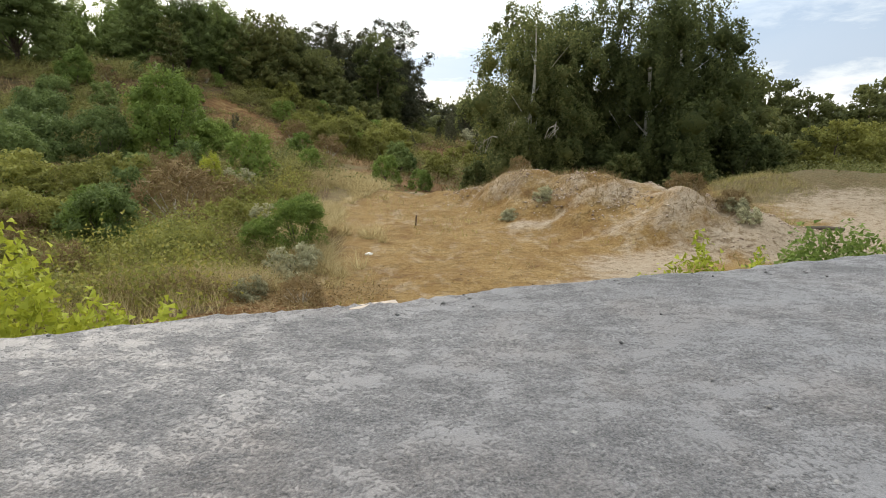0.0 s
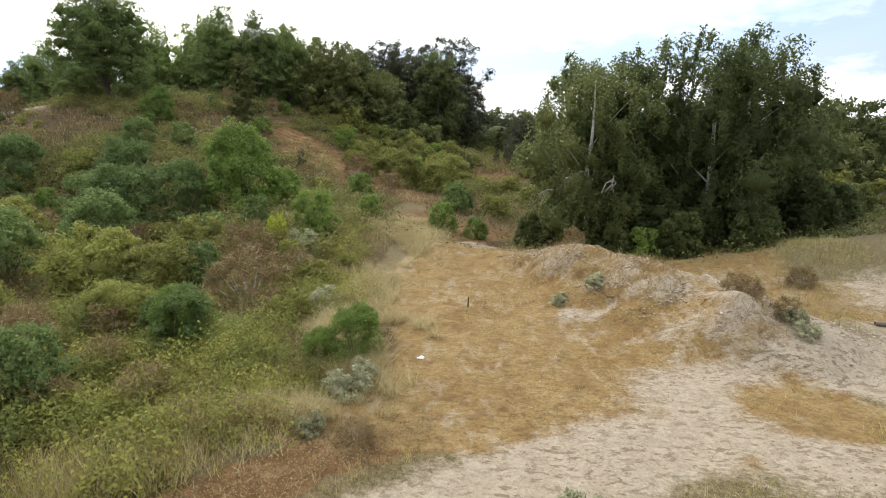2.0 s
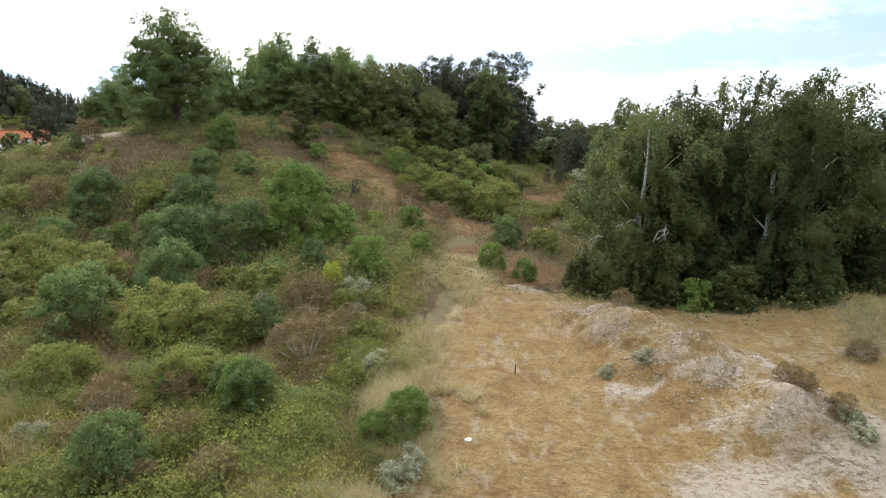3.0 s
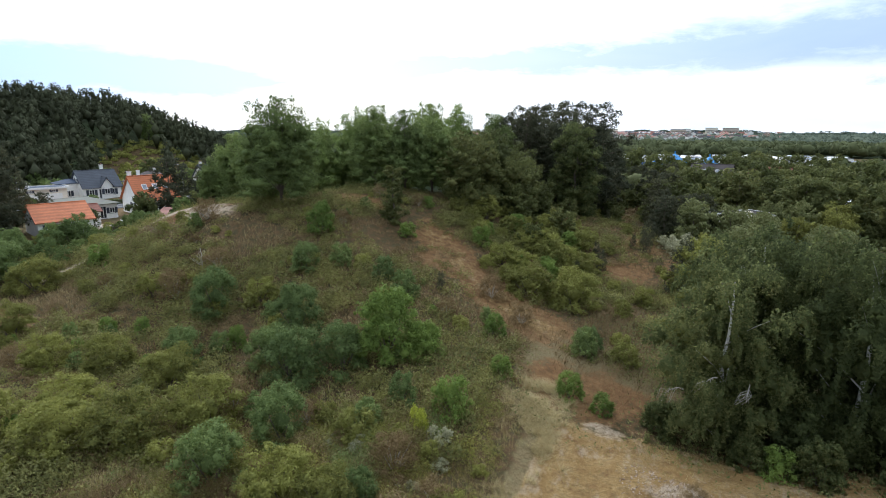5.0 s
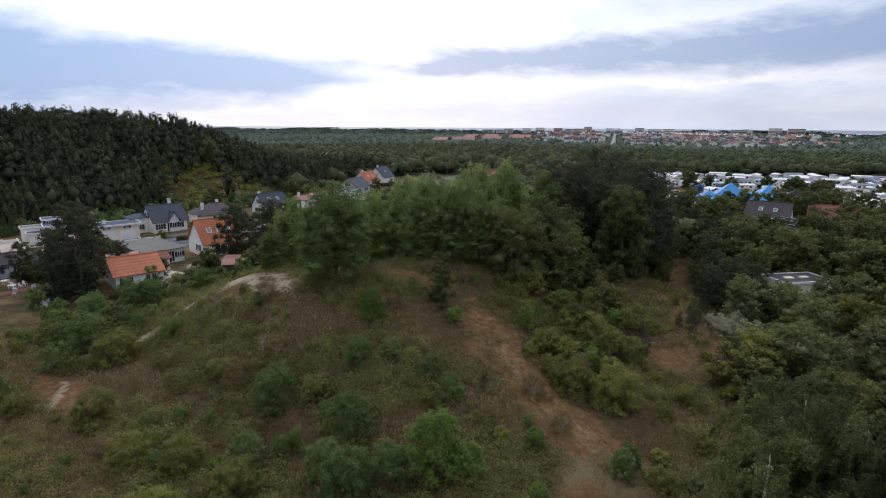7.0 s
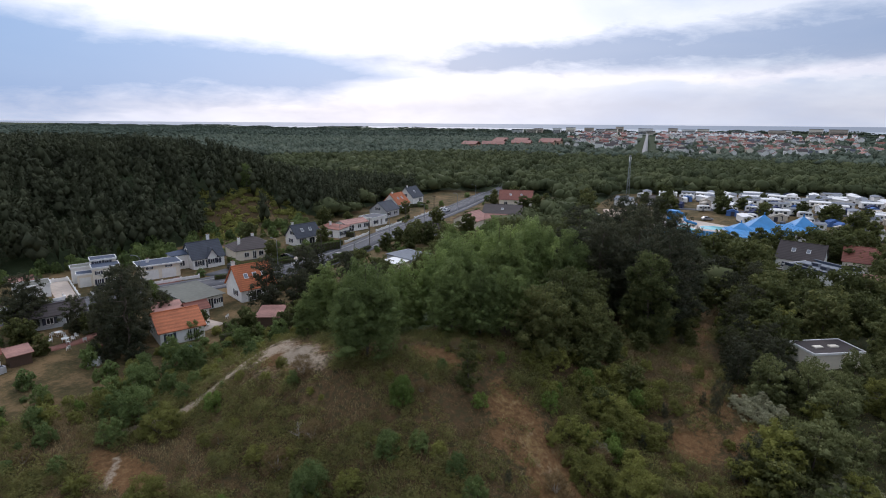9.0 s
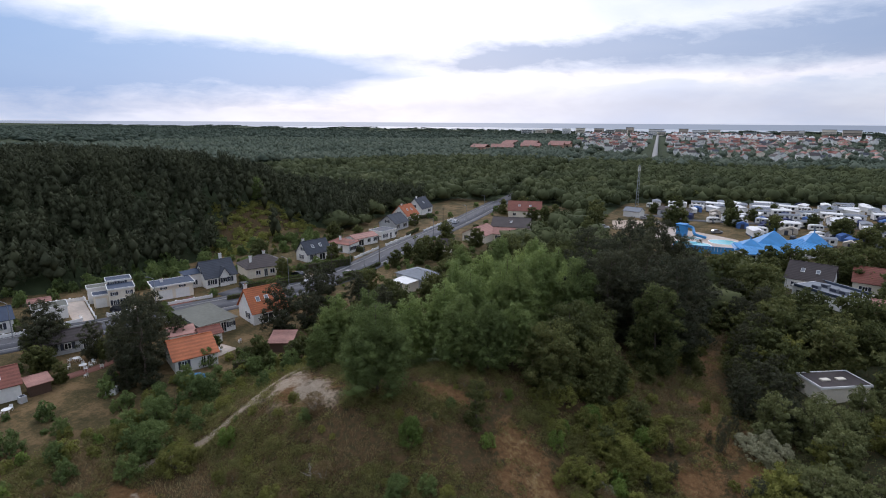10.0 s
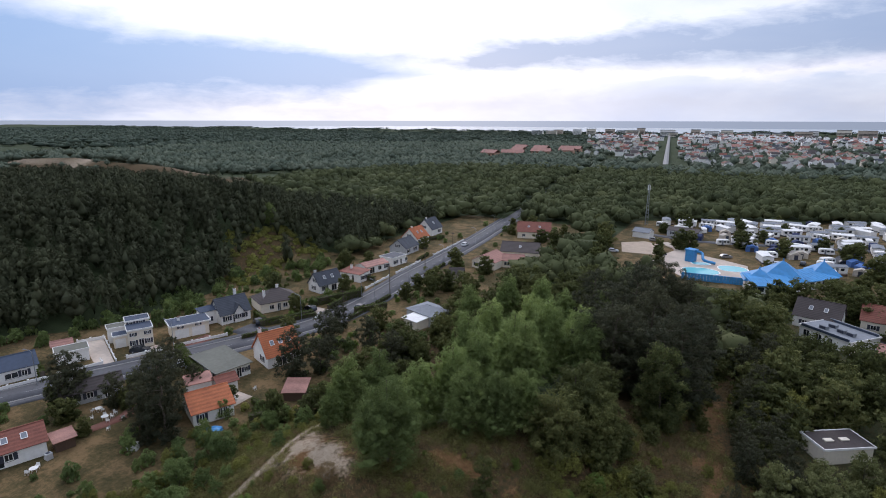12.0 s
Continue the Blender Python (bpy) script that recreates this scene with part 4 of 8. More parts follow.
def shrub(name, seed, label, leafmat, count, size, rx=0.5, rz=0.45, n=14, thin=0.6, lie=0.55, stems=7, category="shrub", group="", bark=None, skin=0.3, core=0.5):
    """A bush one metre across, with stems from the ground."""
    rng = np.random.default_rng(seed)
    lobes = [(0, 0, rz * 0.75, rx * 0.5, rx * 0.5, rz * 0.7)]
    for i in range(n * 4):       # a dome of small boughs down to the ground
        a, u = rng.random() * 2 * np.pi, rng.random() ** 1.5
        r, q = math.cos(u * 1.45) ** 0.55 * rng.uniform(0.7, 1.0), rng.uniform(0.11, 0.24)
        lobes.append((math.cos(a) * r * rx * 0.85, math.sin(a) * r * rx * 0.85, 0.06 + math.sin(u * 1.5) * rz * 1.7 * rng.uniform(0.8, 1.05), rx * q, rx * q, rz * q * rng.uniform(0.8, 1.3)))
    paths = []
    for _ in range(stems):
        a, r = rng.random() * 2 * np.pi, rng.uniform(0.2, 0.8) * rx
        h = rng.uniform(0.4, 0.75) * 2 * rz
        paths.append([(math.cos(a) * r * s * 0.9, math.sin(a) * r * s * 0.9, -0.05 + h * s, 0.016 * (1 - 0.8 * s)) for s in (0, 0.4, 0.75, 1)])
    return plant(name, Matrix.Identity(4), label, category, blobs(rng, lobes, count, size, thin, lie, 0, skin, core=core if thin > 0.3 else 0.0, twigs=2), paths, leafmat, bark or BARK, group, "foliage", "stem")


def tree(name, seed, label, leafmat, height, rx, count, size, low=0.15, n=16, limbs=12, bark=None, kind="round", category="tree", group="", thin=0.6):
    rng = np.random.default_rng(seed)
    rz = height * (1 - low) / 2
    extra = []
    if kind == "cone":       # narrower towards the top
        lobes, extra = boughs(rng, n, height, rx, low, 0.24, 0.5, 0.20, 4)
        crown = blobs(rng, lobes, count, size, thin, 0.5, 0, 0.5, core=0.55, twigs=3)
    elif kind == "pine":     # clumps of needles on bare limbs
        lobes, extra = boughs(rng, n, height, rx, low, 0.45, 0.25, 0.20, 2)
        crown = blobs(rng, lobes, count, size, 0.3, 0.4, 0, 0.6, core=0.4)
    elif kind == "weeping":  # boughs that hang in curtains
        lobes, extra = boughs(rng, n, height, rx, low, 0.55, 0.9, 0.24, 2, 0.25, 0.95)
        crown = joined(blobs(rng, lobes, count // 2, size, thin, 0.45, 0.3, 0.4, core=0.5), strands(rng, [q[:4] for q in lobes], n * 7, height * 0.15, count - count // 2, size))
    elif kind == "poplar":   # steep boughs, feathery at the top
        lobes, extra = flames(rng, n, height, rx)
        crown = blobs(rng, lobes, count, size, thin, 0.5, 0, 0.45, core=0.52, twigs=4)
    else:
        lobes, extra = boughs(rng, n, height, rx, low, 0.42, 0.6, 0.24, 3)
        crown = blobs(rng, lobes, count, size, thin, 0.55, 0, 0.5, core=0.6, twigs=3)
    return plant(name, Matrix.Identity(4), label, category, crown, stem_paths(rng, height * 0.93, height * 0.013 + 0.03, 2, rx * 0.4, 0.5, 0.6) + extra[::max(1, len(extra) // max(1, limbs))], leafmat, bark or BARK, group)


def wild(seed, n, x0, x1, y0, y1, want, s0, s1, gap=0.0):
    """About n chance spots in a box, by the density want(x, y), none closer than the gap: x, y, size."""
    rng = np.random.default_rng(seed)
    out, gap = [], gap or 1.2 * s1
    for _ in range(n * 12):
        x, y = rng.uniform(x0, x1), rng.uniform(y0, y1)
        if len(out) < n and rng.random() < float(want(x, y)) and all(math.hypot(x - a, y - b) > gap for a, b, _ in out):
            out.append((round(x, 2), round(y, 2), rng.uniform(s0, s1)))
    return out


def hollow(x, y):
    """Where trees stand in the hollow: off the paths, the blockhouse, the yards and the campsite."""
    if 10 < x < 24 and 86 < y < 104 or 9 < x < 31 and 134 < y < 166 or math.hypot(x - 33, y - 120) < 8:
        return 0.0
    return (1 - float(open_sand(x, y))) * (1.0 if x > 3 or y > 104 else 0.25)


def hollow_side(x, y):
    return 1.0 - min(1.0, 1.5 * float(open_sand(x, y)))


def slope(x, y):
    """Where bushes grow wild on the dune."""
    return float(ramp(-5, -9, x) * (1 - open_sand(x, y)) * ramp(0.25, 0.6, wave(x, y, 6, 41)))


def build_trees():
    sp = "weeping birches beside the clearing"
    a = tree("birch_tree", 1, "weeping silver birch with grey-green drooping foliage", BIRCH, 10.4, 3.5, 50000, 0.13, 0.10, 36, 9, BIRCHBARK, "weeping", group=sp)
    scatter(a, [(5.2, 32.6, 1.06), (7.6, 38.4, 1.08), (15.9, 38.6, 0.98)], 3, 0.02)
    b = tree("birch_tree", 2, "tall leafy birch with a broad green crown", BIRCH, 11.4, 4.3, 60000, 0.135, 0.14, 40, 9, BIRCHBARK, "weeping", group=sp)
    scatter(b, [(12.2, 33.6, 1.05), (6.6, 36.6, 0.92), (15.0, 36.8, 0.98)], 4, 0.02)
    u = shrub("elder_bush", 49, "dark leafy bush growing under the birches", BIRCH, 6500, 0.05, 0.55, 0.5, n=16, group="bushes under the birches")
    scatter(u, [(8.6, 31.6, 3.4), (2.2, 32.2, 2.4), (6.4, 32.0, 2.6), (17.6, 33.4, 3.2), (20.4, 35.5, 2.6), (14.6, 31.8, 1.8), (11.2, 31.2, 2.4), (23.0, 38.5, 2.8), (9.4, 29.2, 2.4), (12.6, 28.8, 2.2), (13.8, 30.6, 2.4), (6.4, 30.0, 2.0)], 50, 0.08)
    pop = "poplars on the dune"
    p1 = tree("poplar_tree", 5, "grey-green poplar with a dense rounded crown", POPLAR, 11.8, 3.9, 32000, 0.17, 0.0, 24, 10, kind="poplar", group=pop)
    scatter(p1, [(-53.0, 61.9, 0.92), (-31.9, 62.5, 0.92), (-52.4, 56.9, 0.55), (-49.5, 65.4, 1.06), (-28.2, 63.8, 0.86), (-25.9, 67.3, 0.88), (-57, 112, 1.1), (-28.5, 122, 1.1), (-23.8, 92, 1.18), (-30.4, 79.6, 1.04)], 6, 0.04)
    p2 = tree("poplar_tree", 7, "pale green poplar standing among others on the dune", PALEPOPLAR, 12.8, 3.7, 32000, 0.17, 0.0, 24, 10, kind="poplar", group=pop)
    scatter(p2, [(-40.4, 62.9, 0.98), (-37.2, 67.3, 1.02), (-36.2, 74.7, 1.0), (-33.3, 81.9, 1.07), (-31, 92, 1.26), (-44.9, 97.8, 1.2), (-43.5, 124, 1.06), (-44.1, 86.2, 1.1), (-51.5, 122, 1.05), (-36, 120, 1.05), (-39, 106, 1.2), (-28, 103, 1.15), (-161, 147, 0.75)], 8, 0.04)
    p3 = tree("poplar_tree", 4, "tall poplar on the crest with a thin feathery top", POPLAR, 12.2, 4.7, 42000, 0.155, 0.0, 30, 14, kind="poplar", group=pop)
    scatter(p3, [(-38.2, 51.8, 1.04)], 5, 0.0)
    o = tree("oak_tree", 9, "dark green broadleaf tree on the dune slope", OAK, 9.5, 4.0, 14000, 0.26, 0.0, 54, 9)
    scatter(o, [(-20.3, 66.5, 1.0), (-15.6, 71.5, 0.78), (-20.4, 75, 0.97), (-16.8, 75.5, 0.75), (-13.6, 75, 0.55), (-19, 82, 0.9)], 10, 0.06)
    c = tree("ash_tree", 11, "slender green tree with a tapering crown", BIRCH, 13.0, 4.2, 20000, 0.23, 0.0, 60, 9, kind="cone")
    scatter(c, [(-9.9, 87.2, 1.05)], 12, 0.03)
    sl = tree("slender_tree", 111, "small dark slender tree on the crest of the dune", OAK, 6.2, 1.45, 7000, 0.16, 0.0, 34, 6, kind="cone")
    scatter(sl, [(-24.9, 53.0, 1.0)], 112, 0.0)
    pn = tree("pine_tree", 13, "dark maritime pine with an open crown", PINE, 15.8, 4.4, 10000, 0.36, 0.12, 60, 30, kind="pine", group="pines round the dune")
    dark = lambda x, y: 1.0 - float(open_sand(x, y))
    scatter(pn, [(-8.4, 94, 1.24), (-14, 96, 1.12), (-21, 122, 1.2), (-16.5, 131, 1.2), (-10.4, 129, 1.1), (-20, 102, 1.1), (-15.2, 108, 1.1), (-18.9, 94, 1.05), (-11, 104, 0.9), (-24, 113, 1.15), (-30, 122, 1.1)] + wild(63, 16, -24, -7.5, 93, 136, dark, 0.75, 1.05, 4.0), 14, 0.06)
    pv = tree("pine_tree", 15, "dark pine beside the village gardens", PINE, 9.5, 3.3, 6000, 0.40, 0.04, 54, 12, kind="pine", group="pines in the gardens")
    scatter(pv, [(-85.0, 50.5, 1.3), (-90.5, 50.6, 0.9), (-97, 49, 0.7), (-106.8, 46.2, 0.95), (-104.0, 44.0, 0.8), (-76.5, 73, 1.15), (-79.5, 86, 1.1), (-100, 62, 0.8), (-72, 92, 0.85), (-86, 98, 0.8), (-106, 47, 0.7), (-90, 60.5, 0.55), (3.2, 81, 0.62), (8, 86, 0.72), (5.6, 91, 0.66), (2.8, 86.5, 0.62), (8.6, 80, 0.6), (1.8, 91, 0.5), (7.4, 95.5, 0.6), (3.4, 96, 0.6), (2.6, 103, 0.7), (4.6, 109, 0.8), (1.8, 118, 0.8), (5.2, 124, 0.9), (-6.4, 101, 0.8), (-7.2, 112, 0.9), (-6.2, 124, 0.9), (-0.5, 132, 0.9), (-74, 78, 0.75), (-63, 88, 0.9)], 16, 0.06)
    tall = tree("pine_tree", 16, "tall narrow dark pine beside the orange-roofed bungalow", PINE, 14.0, 2.9, 7000, 0.36, 0.04, 60, 12, kind="pine", group="pines in the gardens")
    scatter(tall, [(-78.6, 46.6, 1.0), (-82.4, 45.4, 0.74), (-80.4, 44.6, 0.6)], 19, 0.04)
    wl = tree("willow_tree", 17, "silvery green tree below the blockhouse", WILLOW, 6.5, 2.9, 5500, 0.26, 0.0, 40, 8)
    scatter(wl, [(12.5, 85.5, 0.85), (8.2, 66, 0.85), (14.5, 66.5, 0.75), (20, 72, 0.9), (17.5, 88.5, 0.75), (22, 92, 0.8)] + wild(71, 13, 6, 36, 46, 100, hollow, 0.7, 1.2, 4.6), 18, 0.08)
    r = tree("maple_tree", 19, "bushy green tree in the hollow", OAK, 8.0, 3.8, 3200, 0.50, 0.0, 34, 4, group="trees in the hollow")
    scatter(r, [(-3, 145, 1.2), (4, 140, 1.2), (7.5, 116, 1.1), (10.3, 111, 0.8), (9.0, 98.5, 0.75), (24, 100, 1.0), (8, 141, 0.75), (12.5, 138, 0.6), (17, 135, 0.55), (22, 131, 0.6), (6, 150, 0.8), (8.5, 168, 0.55), (0, 160, 0.7), (-6, 168, 0.6), (-13, 172, 0.6), (2.5, 171, 0.6), (24, 139, 0.5), (28, 128, 0.8), (12, 53, 0.8), (19, 55, 0.95), (25, 50, 1.0), (10.5, 47, 0.75),
                (-66, 83, 0.7), (-62, 92, 0.85), (-97, 92, 0.5), (-99, 42.6, 0.42), (-96.4, 50.4, 0.38), (-101.4, 55.2, 0.4), (-69, 100, 0.75), (-78, 104, 0.7), (-84, 140, 0.8), (-72, 138, 0.9), (28, 60, 1.0), (31, 75, 1.1), (1.4, 97, 0.45), (-4.8, 106, 0.6), (2.6, 112, 0.75), (0.4, 121, 0.8), (-2.8, 116, 0.5), (1.8, 104.5, 0.5), (3.4, 94, 0.5), (-5.0, 96, 0.4), (-1.2, 128, 0.8), (4.0, 90.0, 0.42), (3.0, 100.5, 0.5), (-3.6, 92.5, 0.3), (4.4, 107.0, 0.6)] + wild(23, 50, 4.5, 44, 100, 178, hollow, 0.7, 1.15, 4.2)
            + wild(24, 20, -66, -40, 98, 165, lambda x, y: 1.0 if x > -60 or y < 120 else 0.2, 0.7, 1.1, 4.5) + wild(28, 5, -15, -9, 62, 84, hollow_side, 0.35, 0.6, 3.0) + wild(29, 5, 5, 10, 58, 96, hollow_side, 0.4, 0.7, 3.0) + wild(25, 10, -44, 2, 134, 152, lambda x, y: 1.0, 0.7, 1.0, 4.0), 20, 0.08)
    far = tree("hornbeam_tree", 26, "dark green tree in the row across the field", OAK, 10, 4.4, 4200, 0.46, 0.0, 24, 7, group="trees across the field")
    scatter(far, [(40, 70, 0.95), (47, 73, 0.9), (54, 72, 1.0), (62, 76, 1.05), (36, 62, 0.7), (70, 74, 1.1), (33, 92, 1.0), (42, 96, 1.0)], 27, 0.06)
    rs = tree("hazel_tree", 21, "yellow-green bushy tree by the field edge", OLIVE, 6.0, 3.0, 5000, 0.28, 0.0, 20, 7)
    scatter(rs, [(30.5, 43.5, 0.8), (24.5, 43.5, 0.6), (27.2, 44.5, 0.5), (33.8, 44.5, 0.55), (36, 47, 0.7), (9.5, 103, 0.9), (4.2, 99.5, 0.7), (-60, 78, 0.6), (-58, 66, 0.45), (42, 52, 0.9)] + wild(76, 14, 5, 34, 48, 98, hollow, 0.55, 1.0, 4.2), 22, 0.08)


def build_shrubs():
    g = "shrubs on the dune"
    s = shrub("green_shrub", 31, "rounded bright green shrub on the slope", GREEN, 3600, 0.042, group=g)
    scatter(s, [(-9.4, 27.6, 2.7), (-3.4, 33.4, 2.0), (-22.9, 52, 2.2), (7.7, 29.4, 2.0), (-1.3, 32.6, 1.7), (-9.9, 39.0, 2.1), (-53.3, 40.8, 2.7), (-42.0, 54, 3.0), (-8.0, 33.6, 1.7)] + wild(51, 18, -66, -6, 10, 60, slope, 0.7, 1.7) + wild(75, 9, -19, -7, 56, 70, lambda x, y: 1 - float(open_sand(x, y)), 1.8, 3.0, 2.2), 32, 0.1)
    s = shrub("leafy_bush", 30, "large bright green leafy bush on the slope", GREEN, 15000, 0.024, n=22, group=g)
    scatter(s, [(-16.0, 32.8, 5.6), (-30.3, 47.2, 3.4), (-13.3, 33.6, 3.0)], 32, 0.05)
    s = shrub("deep_green_shrub", 33, "dense deep green shrub on the dune", DEEP, 3600, 0.042, group=g)
    scatter(s, [(-13.7, 25.2, 2.2), (-12.8, 28.0, 2.0), (-20.9, 42.2, 2.6), (-18.1, 40.6, 2.7), (-2.9, 41.6, 2.2), (-3.2, 40.0, 2.5), (-25.5, 42.9, 2.5), (-20.3, 24.4, 2.2)]
            + wild(52, 40, -70, -6, 10, 64, slope, 0.7, 1.9, 1.9) + wild(72, 26, -78, -57, 26, 62, lambda x, y: 1 - float(open_sand(x, y)), 2.0, 4.0, 2.6) + wild(55, 10, -58, -42, 62, 100, lambda x, y: 1, 1.5, 3), 34, 0.1)
    s = shrub("deep_green_bush", 28, "broad deep green bush among dry grass", DEEP, 10000, 0.026, n=20, group=g)
    scatter(s, [(-20.9, 28.6, 4.6), (-18.2, 30.2, 3.8), (-23.4, 29.6, 3.6), (-30.2, 28.4, 3.2), (-18.8, 18.6, 3.8), (-24.0, 33.6, 4.2), (-28, 41, 3.2), (-62, 36.5, 5.5), (-67, 40.5, 5.0), (-67.1, 48.2, 5.0), (-32.5, 34.5, 4.4), (-66, 57, 3.8), (-10.2, 10.2, 2.1), (-8.7, 14.2, 2.0), (-17.6, 22.6, 3.6)], 34, 0.08)
    s = shrub("olive_shrub", 35, "sprawling olive-green shrub in dry grass", OLIVE, 2300, 0.046, 0.55, 0.36, group=g)
    scatter(s, [(-13.6, 23.8, 2.7), (-9.2, 15.0, 2.0), (-29.6, 36.6, 3.0), (-11.6, 51.6, 3.0), (-41, 36, 3.0)] + wild(53, 80, -70, -6, 10, 64, slope, 0.7, 2.0, 1.8) + wild(73, 22, -78, -56, 24, 62, lambda x, y: 1 - float(open_sand(x, y)), 1.6, 3.4, 2.6) + wild(74, 26, -21, -6, 54, 71, lambda x, y: 1 - float(open_sand(x, y)), 2.0, 3.8, 1.8) + wild(56, 30, -14, 3, 40, 112, lambda x, y: 1 - float(open_sand(x, y)), 1.2, 2.6) + wild(58, 18, -18, -5.5, 9, 26, slope, 0.8, 1.9), 36, 0.1)
    s = shrub("olive_bush", 29, "wide olive-green bush with yellowing leaves", OLIVE, 9000, 0.026, 0.55, 0.36, n=20, group=g)
    scatter(s, [(-14.8, 18.6, 3.8), (-12.5, 18.8, 3.2), (-15.9, 14.4, 2.6), (-11.6, 15.4, 2.4), (-22.7, 22.6, 4.4), (-25.4, 19.8, 4.4), (-28.5, 18, 4.6), (-31.7, 21, 3.8), (-5.2, 61.6, 3.8), (-9.0, 60.4, 4.6), (-9.4, 50, 4.6), (-5.2, 50.6, 5.4), (-10.4, 62.6, 5.0), (-12.0, 62, 3.8), (-48, 28, 4.2), (-35, 26.4, 3.6), (-39.4, 25, 3.4),
                (-56.8, 36.2, 5.0), (-28.7, 25.6, 4.0), (-33.2, 17.4, 4.2)], 36, 0.08)
    s = shrub("yellow_shrub", 37, "yellow-green leafy bush below the roof edge", YELLOW, 9000, 0.034, 0.5, 0.93, n=20, core=0.0, group="bushes under the roof edge")
    scatter(s, [(1.35, 3.75, 1.12), (1.9, 4.0, 1.2), (2.4, 4.25, 1.1), (-1.85, 3.1, 1.15), (-2.35, 3.0, 1.3), (-2.9, 2.9, 1.36), (-3.5, 2.7, 1.3), (-2.5, 3.7, 1.05), (-3.2, 3.6, 1.15), (-10.4, 25.2, 1.0), (-11.0, 25.8, 0.8)], 38, 0.04)
    s = shrub("light_green_shrub", 39, "pale green weedy bush by the sand", GREEN, 9000, 0.032, 0.5, 0.90, n=20, core=0.0, group="bushes under the roof edge")
    scatter(s, [(2.95, 4.55, 1.3), (3.5, 4.8, 1.35), (4.1, 5.1, 1.3), (4.8, 5.4, 1.25), (-3.9, 3.2, 1.2), (5.6, 5.8, 1.2), (6.6, 6.3, 1.1)], 40, 0.04)
    s = shrub("broom_bush", 41, "dense fine-leaved bright green broom bush", GREEN, 14000, 0.05, 0.5, 0.5, thin=0.16, lie=0.15, group=g)
    scatter(s, [(-3.65, 13.7, 1.75), (-4.5, 13.2, 1.15), (-9.0, 14.2, 1.9)], 42, 0.02)
    s = shrub("silver_shrub", 43, "low shrub with pale silver leaves", SILVER, 3000, 0.045, 0.55, 0.32, group=g)
    scatter(s, [(-3.4, 11.9, 1.2), (-3.2, 12.6, 0.9), (-3.7, 10.1, 0.75), (3.44, 18.95, 0.85), (2.36, 18.95, 0.75), (1.6, 8.0, 0.9), (8.5, 15.2, 0.7), (-5.8, 17.9, 1.3), (-5.5, 13.4, 0.9), (-9.2, 24.8, 1.6), (4.7, 72, 3.2), (3.4, 73.6, 2.6), (5.6, 75.0, 3.0), (7.4, 74.2, 3.2), (6.6, 71.4, 2.6), (12.8, 62.5, 3.4), (14.4, 63.6, 3.8), (15.6, 61.8, 3.2), (-10.0, 56, 2.4), (11.5, 69, 3.0), (8.4, 15.7, 0.7), (-13.0, 23.0, 1.4)] + wild(59, 9, -16, -4.5, 9, 24, slope, 0.6, 1.2), 44, 0.1)
    s = shrub("buckthorn_bush", 42, "grey-leaved thorny bush below the roof edge", SILVER, 6500, 0.034, 0.42, 0.85, n=18, thin=0.35, core=0.0, group="bushes under the roof edge")
    scatter(s, [(0.85, 3.9, 1.15), (1.2, 4.35, 1.05)], 47, 0.04)
    s = shrub("dry_shrub", 45, "grey-brown twiggy shrub, half dead", HEATH, 2000, 0.12, 0.55, 0.38, thin=0.07, lie=0.1, stems=12, bark=DEADWOOD, group=g)
    scatter(s, [(7.2, 16.9, 0.85), (7.5, 16.5, 0.8), (8.4, 16.1, 0.85), (8.2, 15.8, 0.6), (-10.8, 22.4, 2.6), (-8.7, 18.0, 2.9), (-7.4, 16.4, 1.8), (-12.4, 12.6, 1.8), (-7.9, 20.6, 2.2), (-22.6, 24.6, 2.6), (-2.6, 9.8, 0.9), (-3.1, 14.9, 0.8), (-37, 40, 3.0), (-9.6, 54, 2.8), (-12.2, 46.6, 2.6), (1.3, 7.3, 0.9), (-44, 46.5, 3.0), (3.2, 23.2, 1.0), (12, 22.5, 1.2),
                (-8.7, 43, 2.5), (-38.4, 36, 3.2)] + wild(54, 24, -66, -6, 10, 62, slope, 0.8, 2.2) + wild(57, 9, -17, -5.5, 9, 25, slope, 0.8, 1.7), 46, 0.1)
    s = shrub("young_pine", 47, "small dark young conifer on the slope", PINE, 1500, 0.07, 0.36, 0.7, thin=0.25, group=g)
    scatter(s, [(-16.3, 44.4, 1.2), (0.9, 70.5, 2.0), (-6.0, 60.0, 1.6), (2.2, 76, 1.9), (-4.6, 67, 1.4), (4.5, 60, 4.6), (1.0, 72.8, 2.6), (-0.6, 71.6, 1.3), (4.8, 80.5, 2.2), (6.2, 79.6, 2.6), (-3.8, 63.4, 2.0), (-4.8, 90, 1.8)], 48, 0.1)


def stuff(name, pieces, mat, label, category):
    V, F, n = [], [], 0
    for v, f in pieces:
        V.append(v)
        F.append(f + n)
        n += len(v)
    tagged(new(name, mesh_of(name, np.concatenate(V), np.concatenate(F), [mat])), label, category, kind="stuff")


def strewn(rng, n, x0, x1, y0, y1, want):
    """About n places on the land within a box, thinned by the density want(x, y)."""
    x, y = rng.uniform(x0, x1, n), rng.uniform(y0, y1, n)
    keep = rng.random(n) < want(x, y)
    x, y = x[keep], y[keep]
    return np.stack((x, y, land(x, y)), 1)


def open_sand(x, y):
    m = masks(x, y)
    return np.clip(np.maximum(m["sand"], 0.8 * m["soil"]) * 1.6, 0, 1)


